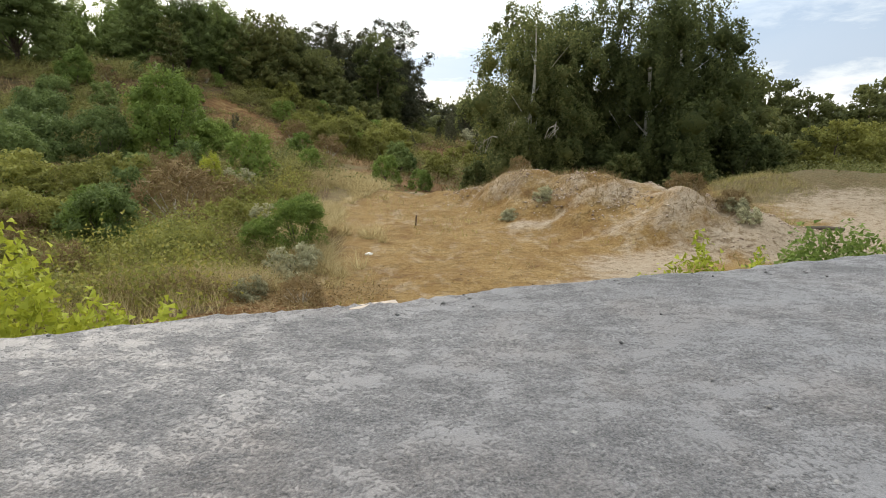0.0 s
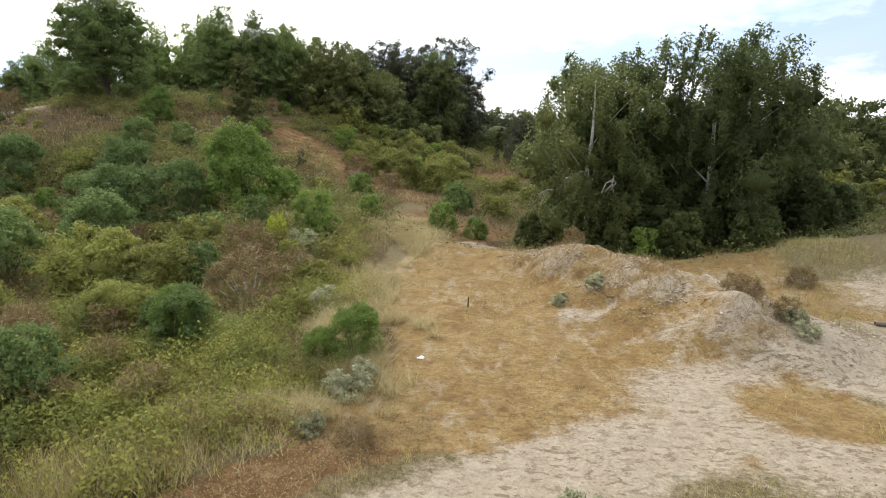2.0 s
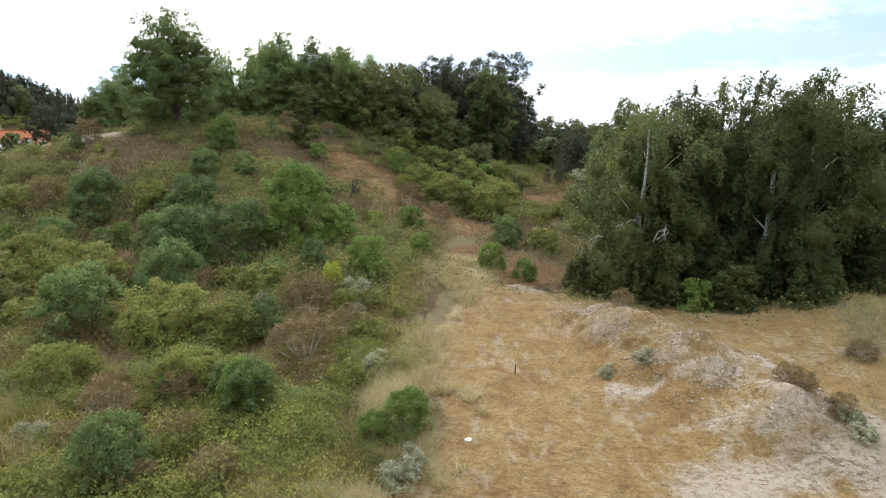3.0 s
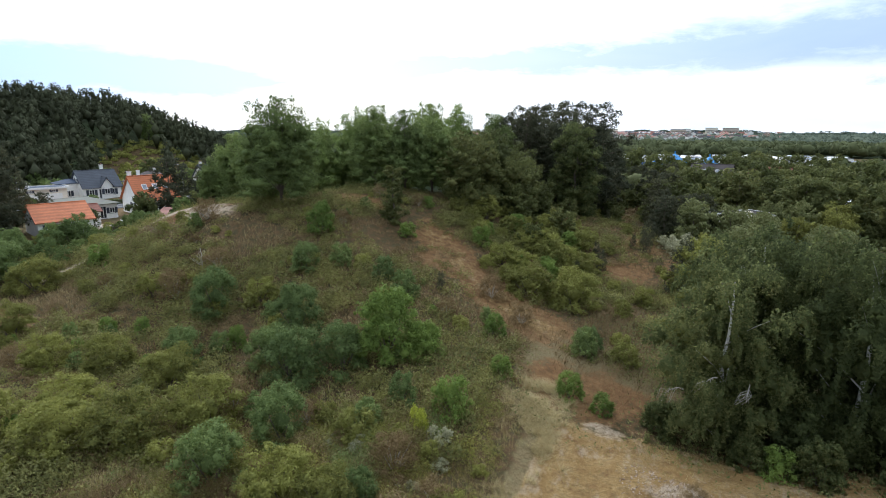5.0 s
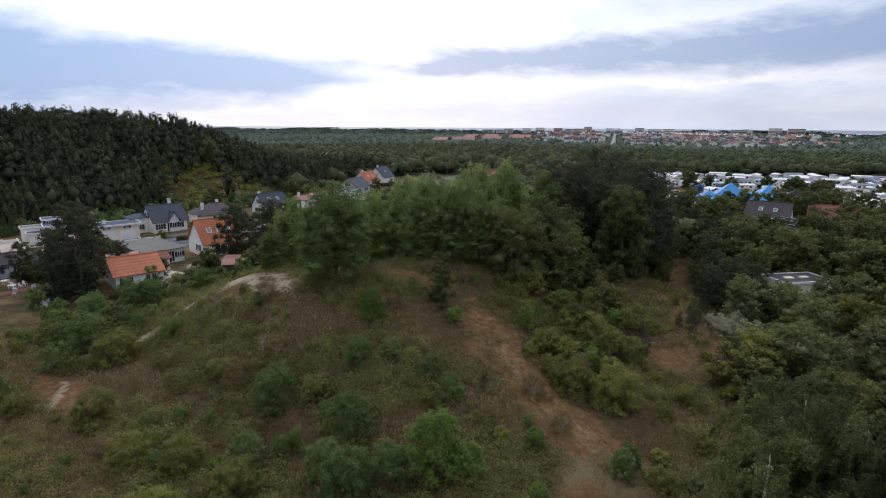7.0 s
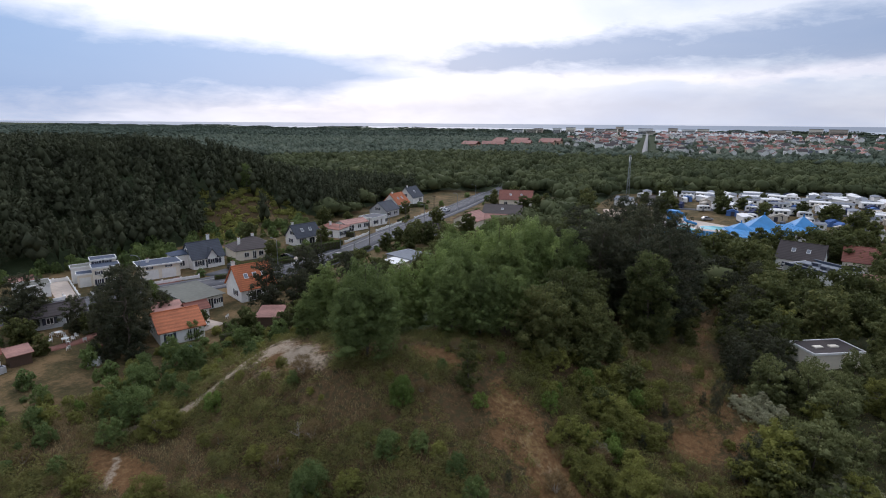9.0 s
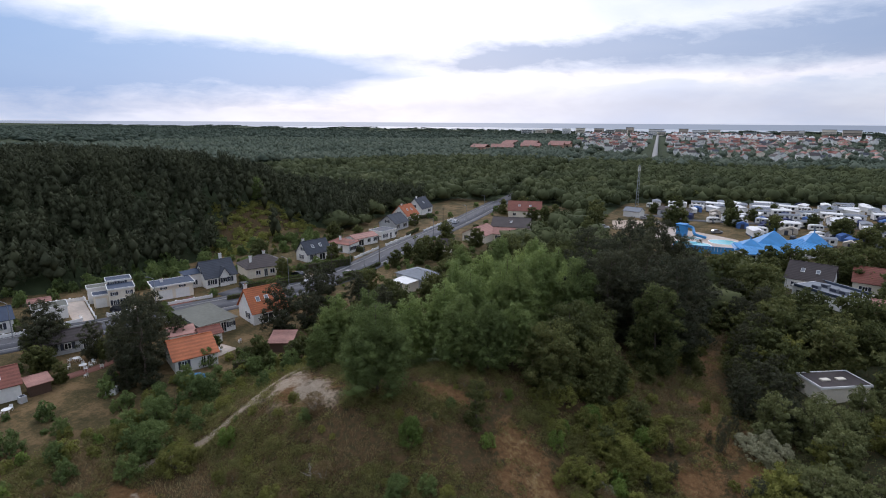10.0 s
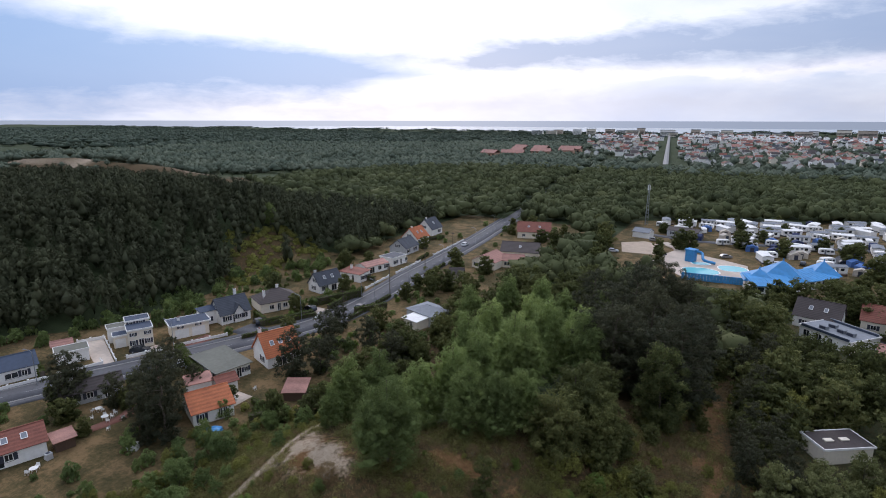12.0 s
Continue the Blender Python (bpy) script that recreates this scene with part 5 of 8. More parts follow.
def build_cover():
    rng = np.random.default_rng(60)
    veg = lambda x, y: ramp(-3.6, -6.5, x + 0.1 * (y - 14)) * ramp(4.5, 8, y) * (1 - open_sand(x, y))
    # bramble, weeds and heath over the slope, in low mounds
    close = lambda x, y: ramp(34, 26, np.hypot(x, y))
    c = strewn(rng, 400, -24, -3, 7, 30, lambda x, y: veg(x, y) * close(x, y) * ramp(0.44, 0.60, wave(x, y, 2.8, 21)))
    stuff("bramble_patch", [mounds(rng, c, 0.5, 1.5, 0.55, 100000, 0.066)], BRAMBLE, "bramble and nettles at the foot of the slope", "undergrowth")
    c = strewn(rng, 130, -13, -4.8, 8.8, 15, lambda x, y: ramp(-5.0, -6.2, x + 0.12 * (12 - y)) * ramp(8.8, 9.8, y) * ramp(0.36, 0.6, wave(x, y, 1.9, 40)))
    stuff("bramble_thicket", [mounds(rng, c, 0.45, 1.2, 0.65, 60000, 0.064)], BRAMBLE, "dense bramble thicket at the edge of the grass", "undergrowth")
    c = strewn(rng, 420, -24, -4.5, 8, 30, lambda x, y: veg(x, y) * close(x, y) * ramp(0.62, 0.74, wave(x, y, 2.6, 55)))
    stuff("nettles", [mounds(rng, c, 0.35, 1.1, 0.7, 40000, 0.06)], DEEP, "dark green nettles and elder shoots on the slope", "undergrowth")
    c = strewn(rng, 420, -24, -3.4, 6, 30, lambda x, y: veg(x, y) * close(x, y) * ramp(0.46, 0.64, wave(x, y, 4.2, 26)))
    stuff("weeds", [mounds(rng, c, 0.3, 1.0, 0.85, 90000, 0.055, 0.4)], OLIVE, "olive-green weeds at the foot of the slope", "undergrowth")
    c = strewn(rng, 900, -24, -3.4, 6, 30, lambda x, y: veg(x, y) * close(x, y) * ramp(0.40, 0.60, wave(x, y, 4.0, 28)))
    stuff("heath", [mounds(rng, c, 0.25, 1.0, 1.0, 110000, 0.10, 0.09, 0.1)], HEATH, "dry brown stalks among the weeds", "heath")
    away = lambda x, y: ramp(22, 27, np.hypot(x, y))
    c = strewn(rng, 6500, -72, -5, 10, 64, lambda x, y: veg(x, y) * away(x, y) * ramp(0.42, 0.60, wave(x, y, 5, 21)))
    stuff("bramble", [mounds(rng, c, 0.25, 1.2, 0.7, 235000, 0.12)], SLOPEGREEN, "low bramble and weeds over the slope", "undergrowth")
    c = strewn(rng, 5000, -72, -5, 10, 66, lambda x, y: veg(x, y) * away(x, y) * ramp(0.44, 0.62, wave(x, y, 6, 23)))
    stuff("heath", [mounds(rng, c, 0.2, 0.8, 0.55, 150000, 0.17, 0.14, 0.1)], HEATH, "dry brown heath and dead stalks on the dune", "heath")
    c = strewn(rng, 5000, -72, -6, 10, 66, lambda x, y: veg(x, y) * away(x, y) * ramp(0.52, 0.70, wave(x, y, 5, 25)))
    stuff("weeds", [mounds(rng, c, 0.25, 1.0, 0.8, 90000, 0.12)], SLOPEGREEN, "olive-green weeds over the dune", "undergrowth")
    c = strewn(rng, 2200, -74, -8, 10, 62, lambda x, y: veg(x, y) * away(x, y) * ramp(0.5, 0.68, wave(x, y, 5.5, 29)))
    stuff("thicket", [mounds(rng, c, 0.5, 1.7, 0.8, 150000, 0.13)], SLOPEGREEN, "low green thicket on the dune", "undergrowth")
    # brown heath along the sand
    c = strewn(rng, 900, -11, -1.2, 6.5, 12.5, lambda x, y: np.clip(masks(x, y)["soil"] * 1.2, 0, 1) * (1 - masks(x, y)["sand"]))
    k = rng.integers(0, len(c), 7000)
    at = c[k] + rng.normal(size=(len(k), 3)) * (0.25, 0.25, 0.04) + (0, 0, 0.05)
    stuff("sand_heath", [leaves(rng, at, np.tile((0, 0, 1.0), (len(k), 1)), 0.045, 0.35, 0.2)], HEATH, "low brown heath along the sand", "heath")
    # grass
    grassy = lambda x, y: (1 - open_sand(x, y)) * (1 - 0.93 * masks(x, y)["moss"])
    near = strewn(rng, 60000, -14, 16, 4, 34, lambda x, y: grassy(x, y) * ramp(0.3, 0.6, wave(x, y, 2.2, 31)))
    k = rng.integers(0, len(near), 60000)
    stuff("dry_grass", [blades(rng, near[k] + rng.normal(size=(len(k), 3)) * (0.05, 0.05, 0), 0.22, 0.010, 0.45)], STRAW, "dry straw-coloured dune grass", "grass")
    k = rng.integers(0, len(near), 20000)
    stuff("green_grass", [blades(rng, near[k] + rng.normal(size=(len(k), 3)) * (0.06, 0.06, 0), 0.24, 0.012, 0.4)], REED, "tufts of green grass among the dry grass", "grass")
    # a fringe of tall dry grass between the clearing and the scrub
    rim = lambda x, y: x + 4.3 + 0.05 * (y - 12) + 2.6 * (wave(x, y, 3.1, 37) - 0.5)
    tuft = strewn(rng, 5200, -8, -1.5, 8.5, 34, lambda x, y: np.exp(-(rim(x, y) / 1.1) ** 2) * ramp(0.3, 0.7, wave(x, y, 1.2, 38)))
    k = rng.integers(0, len(tuft), 60000)
    stuff("tall_grass", [blades(rng, tuft[k] + rng.normal(size=(len(k), 3)) * (0.09, 0.09, 0), 0.40, 0.011, 0.75)], STRAW, "tall dry grass along the edge of the clearing", "grass")
    meadow = strewn(rng, 26000, -26, -3.6, 5, 32, lambda x, y: veg(x, y) * close(x, y) * ramp(0.2, 0.55, wave(x, y, 2.6, 33)))
    for name, mat, n, h, text in (("slope_grass", STRAW, 80000, 0.42, "dry straw grass between the bushes"), ("slope_grass", REED, 50000, 0.34, "olive-green grass between the bushes"), ("slope_grass", HEATH, 40000, 0.40, "brown dead grass stalks between the bushes")):
        part_of = meadow[wave(meadow[:, 0], meadow[:, 1], 1.9, len(text)) > 0.42]
        k = rng.integers(0, len(part_of), n)
        stuff(name, [blades(rng, part_of[k] + rng.normal(size=(n, 3)) * (0.10, 0.10, 0), h, 0.013, 0.4)], mat, text, "grass")
    far = strewn(rng, 32000, -72, -6, 12, 64, lambda x, y: veg(x, y) * away(x, y) * ramp(0.25, 0.6, wave(x, y, 3, 33)))
    far = np.repeat(far, 2, 0) + rng.normal(size=(2 * len(far), 3)) * (0.2, 0.2, 0)
    stuff("slope_grass", [blades(rng, far, 0.45, 0.035, 0.5)], STRAW, "dry grass on the dune slope", "grass")
    far = strewn(rng, 110000, -72, -6, 12, 64, lambda x, y: veg(x, y) * away(x, y) * ramp(0.35, 0.6, wave(x, y, 3.5, 39)))
    stuff("slope_grass", [blades(rng, far, 0.42, 0.04, 0.5)], HEATH, "brown grass on the dune slope", "grass")
    # dead grass on the crest of the bank
    crest = strewn(rng, 16000, 0, 11, 14.5, 26, lambda x, y: ramp(0.45, 1.0, bank(x, y)) * ramp(0.40, 0.62, wave(x, y, 1.3, 54)))
    stuff("bank_grass", [blades(rng, crest, 0.20, 0.014, 0.6)], HEATH, "brown dead grass on the crest of the bank", "grass")
    # under the birches and in the hollow
    dell = lambda x, y: ramp(-16, -12, x) * ramp(8, 4, x) * ramp(32, 37, y) * ramp(138, 128, y) * (1 - 0.85 * open_sand(x, y))
    at = strewn(rng, 130000, -16, 8, 32, 138, lambda x, y: dell(x, y) * ramp(0.2, 0.5, wave(x, y, 3, 43)))
    stuff("hollow_grass", [blades(rng, at, 0.45, 0.04, 0.5)], HEATH, "dry brown grass in the hollow behind the clearing", "grass")
    c = strewn(rng, 2600, -16, 8, 32, 138, lambda x, y: dell(x, y) * ramp(0.4, 0.6, wave(x, y, 4, 44)))
    stuff("hollow_bramble", [mounds(rng, c, 0.3, 1.2, 0.8, 110000, 0.14)], SLOPEGREEN, "green bramble mounds in the hollow", "undergrowth")
    c = strewn(rng, 1300, -16, 8, 32, 138, lambda x, y: dell(x, y) * ramp(0.42, 0.6, wave(x, y, 4, 45)))
    stuff("hollow_heath", [mounds(rng, c, 0.3, 1.0, 0.6, 50000, 0.2, 0.16, 0.1)], HEATH, "brown heath in the hollow", "heath")
    # rough growth on the clearing of the ridge
    c = strewn(rng, 900, -172, -132, 112, 164, lambda x, y: np.maximum(spot(x, y, -150, 136, 10, 16), spot(x, y, -143, 122, 7, 14)) * 0.6)
    stuff("ridge_scrub", [mounds(rng, c, 0.5, 1.8, 0.7, 26000, 0.42)], OLIVE, "olive scrub on the clearing of the ridge", "undergrowth")
    low = strewn(rng, 5200, -14, 34, 26, 104, lambda x, y: ramp(27, 31, y + 0.2 * x) * ramp(0.3, 0.6, wave(x, y, 4, 35)) * (1 - open_sand(x, y)))
    k = rng.integers(0, len(low), 70000)
    at = low[k] + rng.normal(size=(len(k), 3)) * (0.6, 0.6, 0.25) + (0, 0, 0.3)
    stuff("hollow_scrub", [leaves(rng, at, np.tile((0, 0, 1.0), (len(k), 1)), 0.13, 0.6, 0.3)], OAK, "green scrub in the hollow under the birches", "undergrowth")


def canopy(rng, at, r, h, slips, size, lie=0.6, kind="round", inner=0.75):
    """Crowns of a wood seen from afar, no two alike: an uneven mass under a skin of leaf clumps over each place."""
    n = len(at)
    wide, tall = r * rng.uniform(0.5, 1.4, n), h * rng.uniform(0.62, 1.25, n)
    foot_z = at[:, 2]
    if kind == "pine":      # three tiers, rounded at the top
        tiers = [(0.40, 1.0, 0.42), (0.66, 0.85, 0.32), (0.86, 0.5, 0.20)]
    else:
        tiers = [(0.55, 1.0, 0.45)]
    rows = []
    for up_to, w, t in tiers:
        o = rng.normal(size=(n, 2)) * wide[:, None] * 0.18
        rows.append(np.stack((at[:, 0] + o[:, 0], at[:, 1] + o[:, 1], foot_z + tall * up_to, wide * w, wide * w, tall * t), 1))
    lobes = np.concatenate(rows)
    pieces = [cores(rng, lobes, inner, 0.25, BALL if kind == "round" else EIGHT)]
    if slips:
        k = np.repeat(np.arange(len(lobes)), max(1, slips // len(tiers)))
        d = rng.normal(size=(len(k), 3))
        d /= np.linalg.norm(d, axis=1)[:, None]
        d[:, 2] = np.abs(d[:, 2]) * 1.1 - 0.3
        p = lobes[k, :3] + d * lobes[k, 3:] * (0.88 + 0.24 * rng.random((len(k), 1)))
        pieces.append(leaves(rng, p, d, size, 0.7, lie))
    return joined(*pieces)


def build_woods():
    rng = np.random.default_rng(80)

    def sector(x, y):
        a = np.degrees(np.arctan2(-x, y))
        return (a > -36) & (a < 78)
    road = lambda x, y: 1 - track(x, y, ROAD + [(-290, 2030)], 5)
    free = lambda x, y: masks(x, y)["wood"] * sector(x, y) * road(x, y)
    avenue = lambda x, y: 1 - track(x, y, [(-88, 617), (-286, 2037)], 24)
    town = lambda x, y: 1 - 0.8 * ramp(560, 640, y) * ramp(1750, 1650, y) * ramp(-0.33, -0.28, x / np.maximum(y, 1)) * ramp(0.25, 0.12, x / np.maximum(y, 1))
    ridge = strewn(rng, 10500, -330, -118, -20, 240, lambda x, y: masks(x, y)["wood"] * ramp(0, 4, foot(y) - x) * 0.55)
    stuff("pine_wood", [canopy(rng, ridge, 2.2, 9.6, 135, 0.46, 0.15, "pine", 0.5)], RIDGEPINE, "dark pine wood on the ridge", "wood")
    near = strewn(rng, 34000, -330, 270, 120, 560, lambda x, y: free(x, y) * (x > -360) * (np.hypot(x, y) < 560) * ((foot(y) - x < 8) | (y > 215)) * ~((x > 5) & (x < 46) & (y < 192)) * ~((x > -24) & (x < 12) & (y > 158) & (y < 192)) * 0.34)
    stuff("mixed_wood", [canopy(rng, near, 3.9, 7.5, 60, 0.8, 0.4, inner=0.74)], FARWOOD, "broadleaf scrub wood beyond the village", "wood")
    # both coastal woods take leaf shades with the haze tinted in
    mid = strewn(rng, 34000, -900, 650, 250, 1150, lambda x, y: free(x, y) * avenue(x, y) * town(x, y) * (np.hypot(x, y) > 540) * (np.hypot(x, y) < 1150) * 0.85)
    stuff("mixed_wood", [canopy(rng, mid, 5.2, 8.0, 22, 1.5, kind="mass", inner=0.78)], HAZEDWOOD, "rolling green wood towards the coast, tinted for haze", "wood")
    far = strewn(rng, 16000, -3600, 1450, 500, 1950, lambda x, y: sector(x, y) * avenue(x, y) * town(x, y) * (np.hypot(x, y) > 1100))
    stuff("coastal_wood", [canopy(rng, far, 10.0, 9.5 - 6.0 * ramp(1150, 1650, far[:, 1]), 9, 4.2, kind="mass", inner=0.8)], HAZEDWOOD, "green coastal wood, its leaves tinted bluish for haze", "wood")


build_trees()
build_shrubs()
build_cover()
build_woods()


# ---- village ----
def frame_at(p0, p1, z=2.0):
    """Stands at p0 and looks along the front towards p1; y goes to the back. Returns the pose and the front's length."""
    dx, dy = p1[0] - p0[0], p1[1] - p0[1]
    return pose(p0[0], p0[1], z, 0, 0, math.degrees(math.atan2(dy, dx))), math.hypot(dx, dy)


def sheet(bm, corners, thick):
    """A slab over four (or three) corners, that thick, downwards."""
    c = [Vector(v) for v in corners]
    n = (c[1] - c[0]).cross(c[-1] - c[0]).normalized() * thick
    a, b = [bm.verts.new(v) for v in c], [bm.verts.new(v - n) for v in c]
    bm.faces.new(a)
    bm.faces.new(b[::-1])
    for i in range(len(c)):
        j = (i + 1) % len(c)
        bm.faces.new((a[i], b[i], b[j], a[j]))
    return bm


def window_part(root, side, u, z, w, h, L, D, kind="window", shutters=False):
    """A window or door on a side of the house (f front, l left end, r right end), u metres along it."""
    spin = {"f": Matrix.Identity(4), "l": pose(0, D, 0, 0, 0, -90), "r": pose(L, 0, 0, 0, 0, 90)}[side]

    def put(ob):
        ob.matrix_local = spin @ Matrix.Translation((u, 0, z))
        return ob
    t = 0.09
    if kind == "garage_door":
        bm = boxes((0, -0.03, 0, w, 0.04, h))
        for k in range(1, 5):
            box(bm, 0.03, -0.045, h * k / 5 - 0.02, w - 0.03, -0.02, h * k / 5 + 0.01)
        return put(part("garage_door", bm, WHITE, root, "white panelled garage door"))
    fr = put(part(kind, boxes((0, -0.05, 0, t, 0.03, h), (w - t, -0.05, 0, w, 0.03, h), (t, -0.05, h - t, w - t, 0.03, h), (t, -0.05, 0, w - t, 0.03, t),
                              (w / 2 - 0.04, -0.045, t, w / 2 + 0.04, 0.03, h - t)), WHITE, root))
    part("pane", boxes((t, -0.02, t, w - t, 0.02, h - t)), GLASS, fr)
    part("window_sill", boxes((-0.06, -0.12, -0.07, w + 0.06, 0.02, 0.0)), KERB, fr)
    if shutters:
        for a in (-w * 0.5 - 0.02, w + 0.02):
            part("shutter", boxes((a, -0.06, 0, a + w * 0.5, -0.015, h)), SHUTTER, fr, "dark painted shutter")
    return fr


def chimney_part(root, x, y, z0, z1, mat=None):
    c = part("chimney", boxes((x - 0.32, y - 0.25, z0, x + 0.32, y + 0.25, z1), (x - 0.38, y - 0.31, z1 - 0.12, x + 0.38, y + 0.31, z1)), mat or WHITE, root)
    part("chimney_pot", boxes((x - 0.12, y - 0.12, z1, x + 0.12, y + 0.12, z1 + 0.3), bevel=0.04), PINK, c, "clay chimney pot")


def house(name, p0, p1, D, eave, rise, style, wall, roof, label, openings=(), chimneys=(), skylights=0, group="houses along the village road", z=2.0, over=0.35, turn=False):
    """A house on a front line. style: gable (ridge along the front), cross (ridge front to back), hip, flat, shed."""
    m, L = frame_at(p0, p1, z)
    root = thing(name, m, label, "house", group)
    HOUSES.append(m @ Vector((L / 2, D / 2, 0)))
    top, o, bm = eave + rise, over, bmesh.new()
    if style in ("flat", "shed", "hip"):
        box(bm, 0, 0, -0.6, L, D, eave)
    else:
        pts = [(0, -0.6), (D, -0.6), (D, eave), (D / 2, top), (0, eave)] if style == "gable" else [(0, -0.6), (L, -0.6), (L, eave), (L / 2, top), (0, eave)]
        bm.free()
        bm = prism(pts, 0, L if style == "gable" else D)
        if style == "gable":     # turn the outline from x to y
            for v in bm.verts:
                v.co = Vector((v.co.y, v.co.x, v.co.z))
            bmesh.ops.recalc_face_normals(bm, faces=bm.faces)
    part("wall", bm, wall, root)
    bm = bmesh.new()
    if style == "gable":
        s = rise / (D / 2)
        e, h = eave - o * s + 0.1, top + 0.12
        sheet(bm, [(-o, -o, e), (L + o, -o, e), (L + o, D / 2, h), (-o, D / 2, h)], 0.14)
        sheet(bm, [(L + o, D + o, e), (-o, D + o, e), (-o, D / 2, h), (L + o, D / 2, h)], 0.14)
        ridge = boxes((-o, D / 2 - 0.12, h - 0.06, L + o, D / 2 + 0.12, h + 0.07), bevel=0.04)
    elif style == "cross":
        s = rise / (L / 2)
        e, h = eave - o * s + 0.1, top + 0.12
        sheet(bm, [(-o, D + o, e), (-o, -o, e), (L / 2, -o, h), (L / 2, D + o, h)], 0.14)
        sheet(bm, [(L + o, -o, e), (L + o, D + o, e), (L / 2, D + o, h), (L / 2, -o, h)], 0.14)
        ridge = boxes((L / 2 - 0.12, -o, h - 0.06, L / 2 + 0.12, D + o, h + 0.07), bevel=0.04)
    elif style == "hip":
        k = min(L, D) / 2
        a, b = ((k, D / 2, top), (L - k, D / 2, top)) if L >= D else ((L / 2, k, top), (L / 2, D - k, top))
        q = [(-o, -o, eave), (L + o, -o, eave), (L + o, D + o, eave), (-o, D + o, eave)]
        if L >= D:
            faces = [(q[0], q[1], b, a), (q[1], q[2], b), (q[2], q[3], a, b), (q[3], q[0], a)]
        else:
            faces = [(q[0], q[1], a), (q[1], q[2], b, a), (q[2], q[3], b), (q[3], q[0], a, b)]
        for f in faces:
            sheet(bm, f, 0.12)
        ridge = boxes((min(a[0], b[0]) - 0.1, min(a[1], b[1]) - 0.1, top - 0.04, max(a[0], b[0]) + 0.1, max(a[1], b[1]) + 0.1, top + 0.07), bevel=0.03)
    elif style == "shed":
        sheet(bm, [(-o, -o, eave + 0.05), (L + o, -o, eave + 0.05), (L + o, D + o, top), (-o, D + o, top)], 0.12)
        ridge = boxes((-o, D + o - 0.1, top - 0.2, L + o, D + o, top + 0.03))
    else:
        box(bm, -o * 0.6, -o * 0.6, eave, L + o * 0.6, D + o * 0.6, eave + 0.12)
        ridge = boxes((-o * 0.6 - 0.02, -o * 0.6 - 0.02, eave - 0.12, L + o * 0.6 + 0.02, -o * 0.6 + 0.12, eave + 0.22), (-o * 0.6 - 0.02, D + o * 0.6 - 0.12, eave - 0.12, L + o * 0.6 + 0.02, D + o * 0.6 + 0.02, eave + 0.22),
                      (-o * 0.6 - 0.02, -o * 0.6, eave - 0.12, -o * 0.6 + 0.12, D + o * 0.6, eave + 0.22), (L + o * 0.6 - 0.12, -o * 0.6, eave - 0.12, L + o * 0.6 + 0.02, D + o * 0.6, eave + 0.22))
    rf = part("roof", bm, roof, root)
    part("roof_ridge" if style != "flat" else "roof_edge", ridge, roof if style != "flat" else WHITE, rf)
    for side, u, h, w, t, kind in openings:
        window_part(root, side, u, h, w, t, L, D, kind, kind == "window" and w < 1.25)
    for x, y, zt in chimneys:
        chimney_part(root, x, y, eave, zt)
    if skylights and style == "gable":
        s = rise / (D / 2)
        tilt = math.degrees(math.atan(s))
        for k in range(skylights):
            x = L * (k + 1) / (skylights + 1)
            y = D * 0.24
            ob = part("skylight", boxes((-0.45, -0.6, 0, 0.45, 0.6, 0.1), bevel=0.02), WHITE, root, "pale roof window")
            ob.matrix_local = pose(x, y, eave + y * s + 0.2, tilt, 0, 0)
            part("pane", boxes((-0.35, -0.5, 0.09, 0.35, 0.5, 0.115)), GREYSHEET, ob)
    return root


HOUSES = []


def garden_wall(p, q, h=0.8, z=2.0, mat=None, label="low white garden wall with square posts"):
    m, L = frame_at(p, q, z)
    root = thing("garden_wall", m, label, "wall", "garden walls")
    n = max(1, round(L / 3.5))
    for i in range(n):
        part("panel", boxes((L * i / n + 0.12, -0.08, -0.3, L * (i + 1) / n - 0.12, 0.08, h * 0.85)), mat or WHITE, root)
    for i in range(n + 1):
        part("post", boxes((L * i / n - 0.15, -0.15, -0.3, L * i / n + 0.15, 0.15, h), (L * i / n - 0.19, -0.19, h, L * i / n + 0.19, 0.19, h + 0.06)), mat or WHITE, root)


def hedge(p, q, h=1.2, w=0.9, z=2.0, seed=0, label="clipped dark green garden hedge", mat=None):
    m, L = frame_at(p, q, z)
    root = thing("hedge", m, label, "hedge", "garden hedges")
    rng = np.random.default_rng(900 + seed)
    n = int(L * h * 130)
    at = np.stack((rng.uniform(0, L, n), rng.uniform(-w / 2, w / 2, n), rng.uniform(0.0, h, n)), 1)
    k = rng.integers(0, 3, n)
    at[k == 0, 2] = h
    at[k == 1, 1] = -w / 2
    at += rng.normal(size=at.shape) * 0.06
    out = np.where((k == 0)[:, None], (0, 0, 1.0), (0, -1.0, 0))
    child("foliage", mesh_of("foliage", *leaves(rng, at, out, 0.2, 0.7, 0.4), [mat or HEDGE]), root)
    part("core", boxes((0.1, -w * 0.4, -0.2, L - 0.1, w * 0.4, h * 0.92)), BARK, root, "woody hedge core")


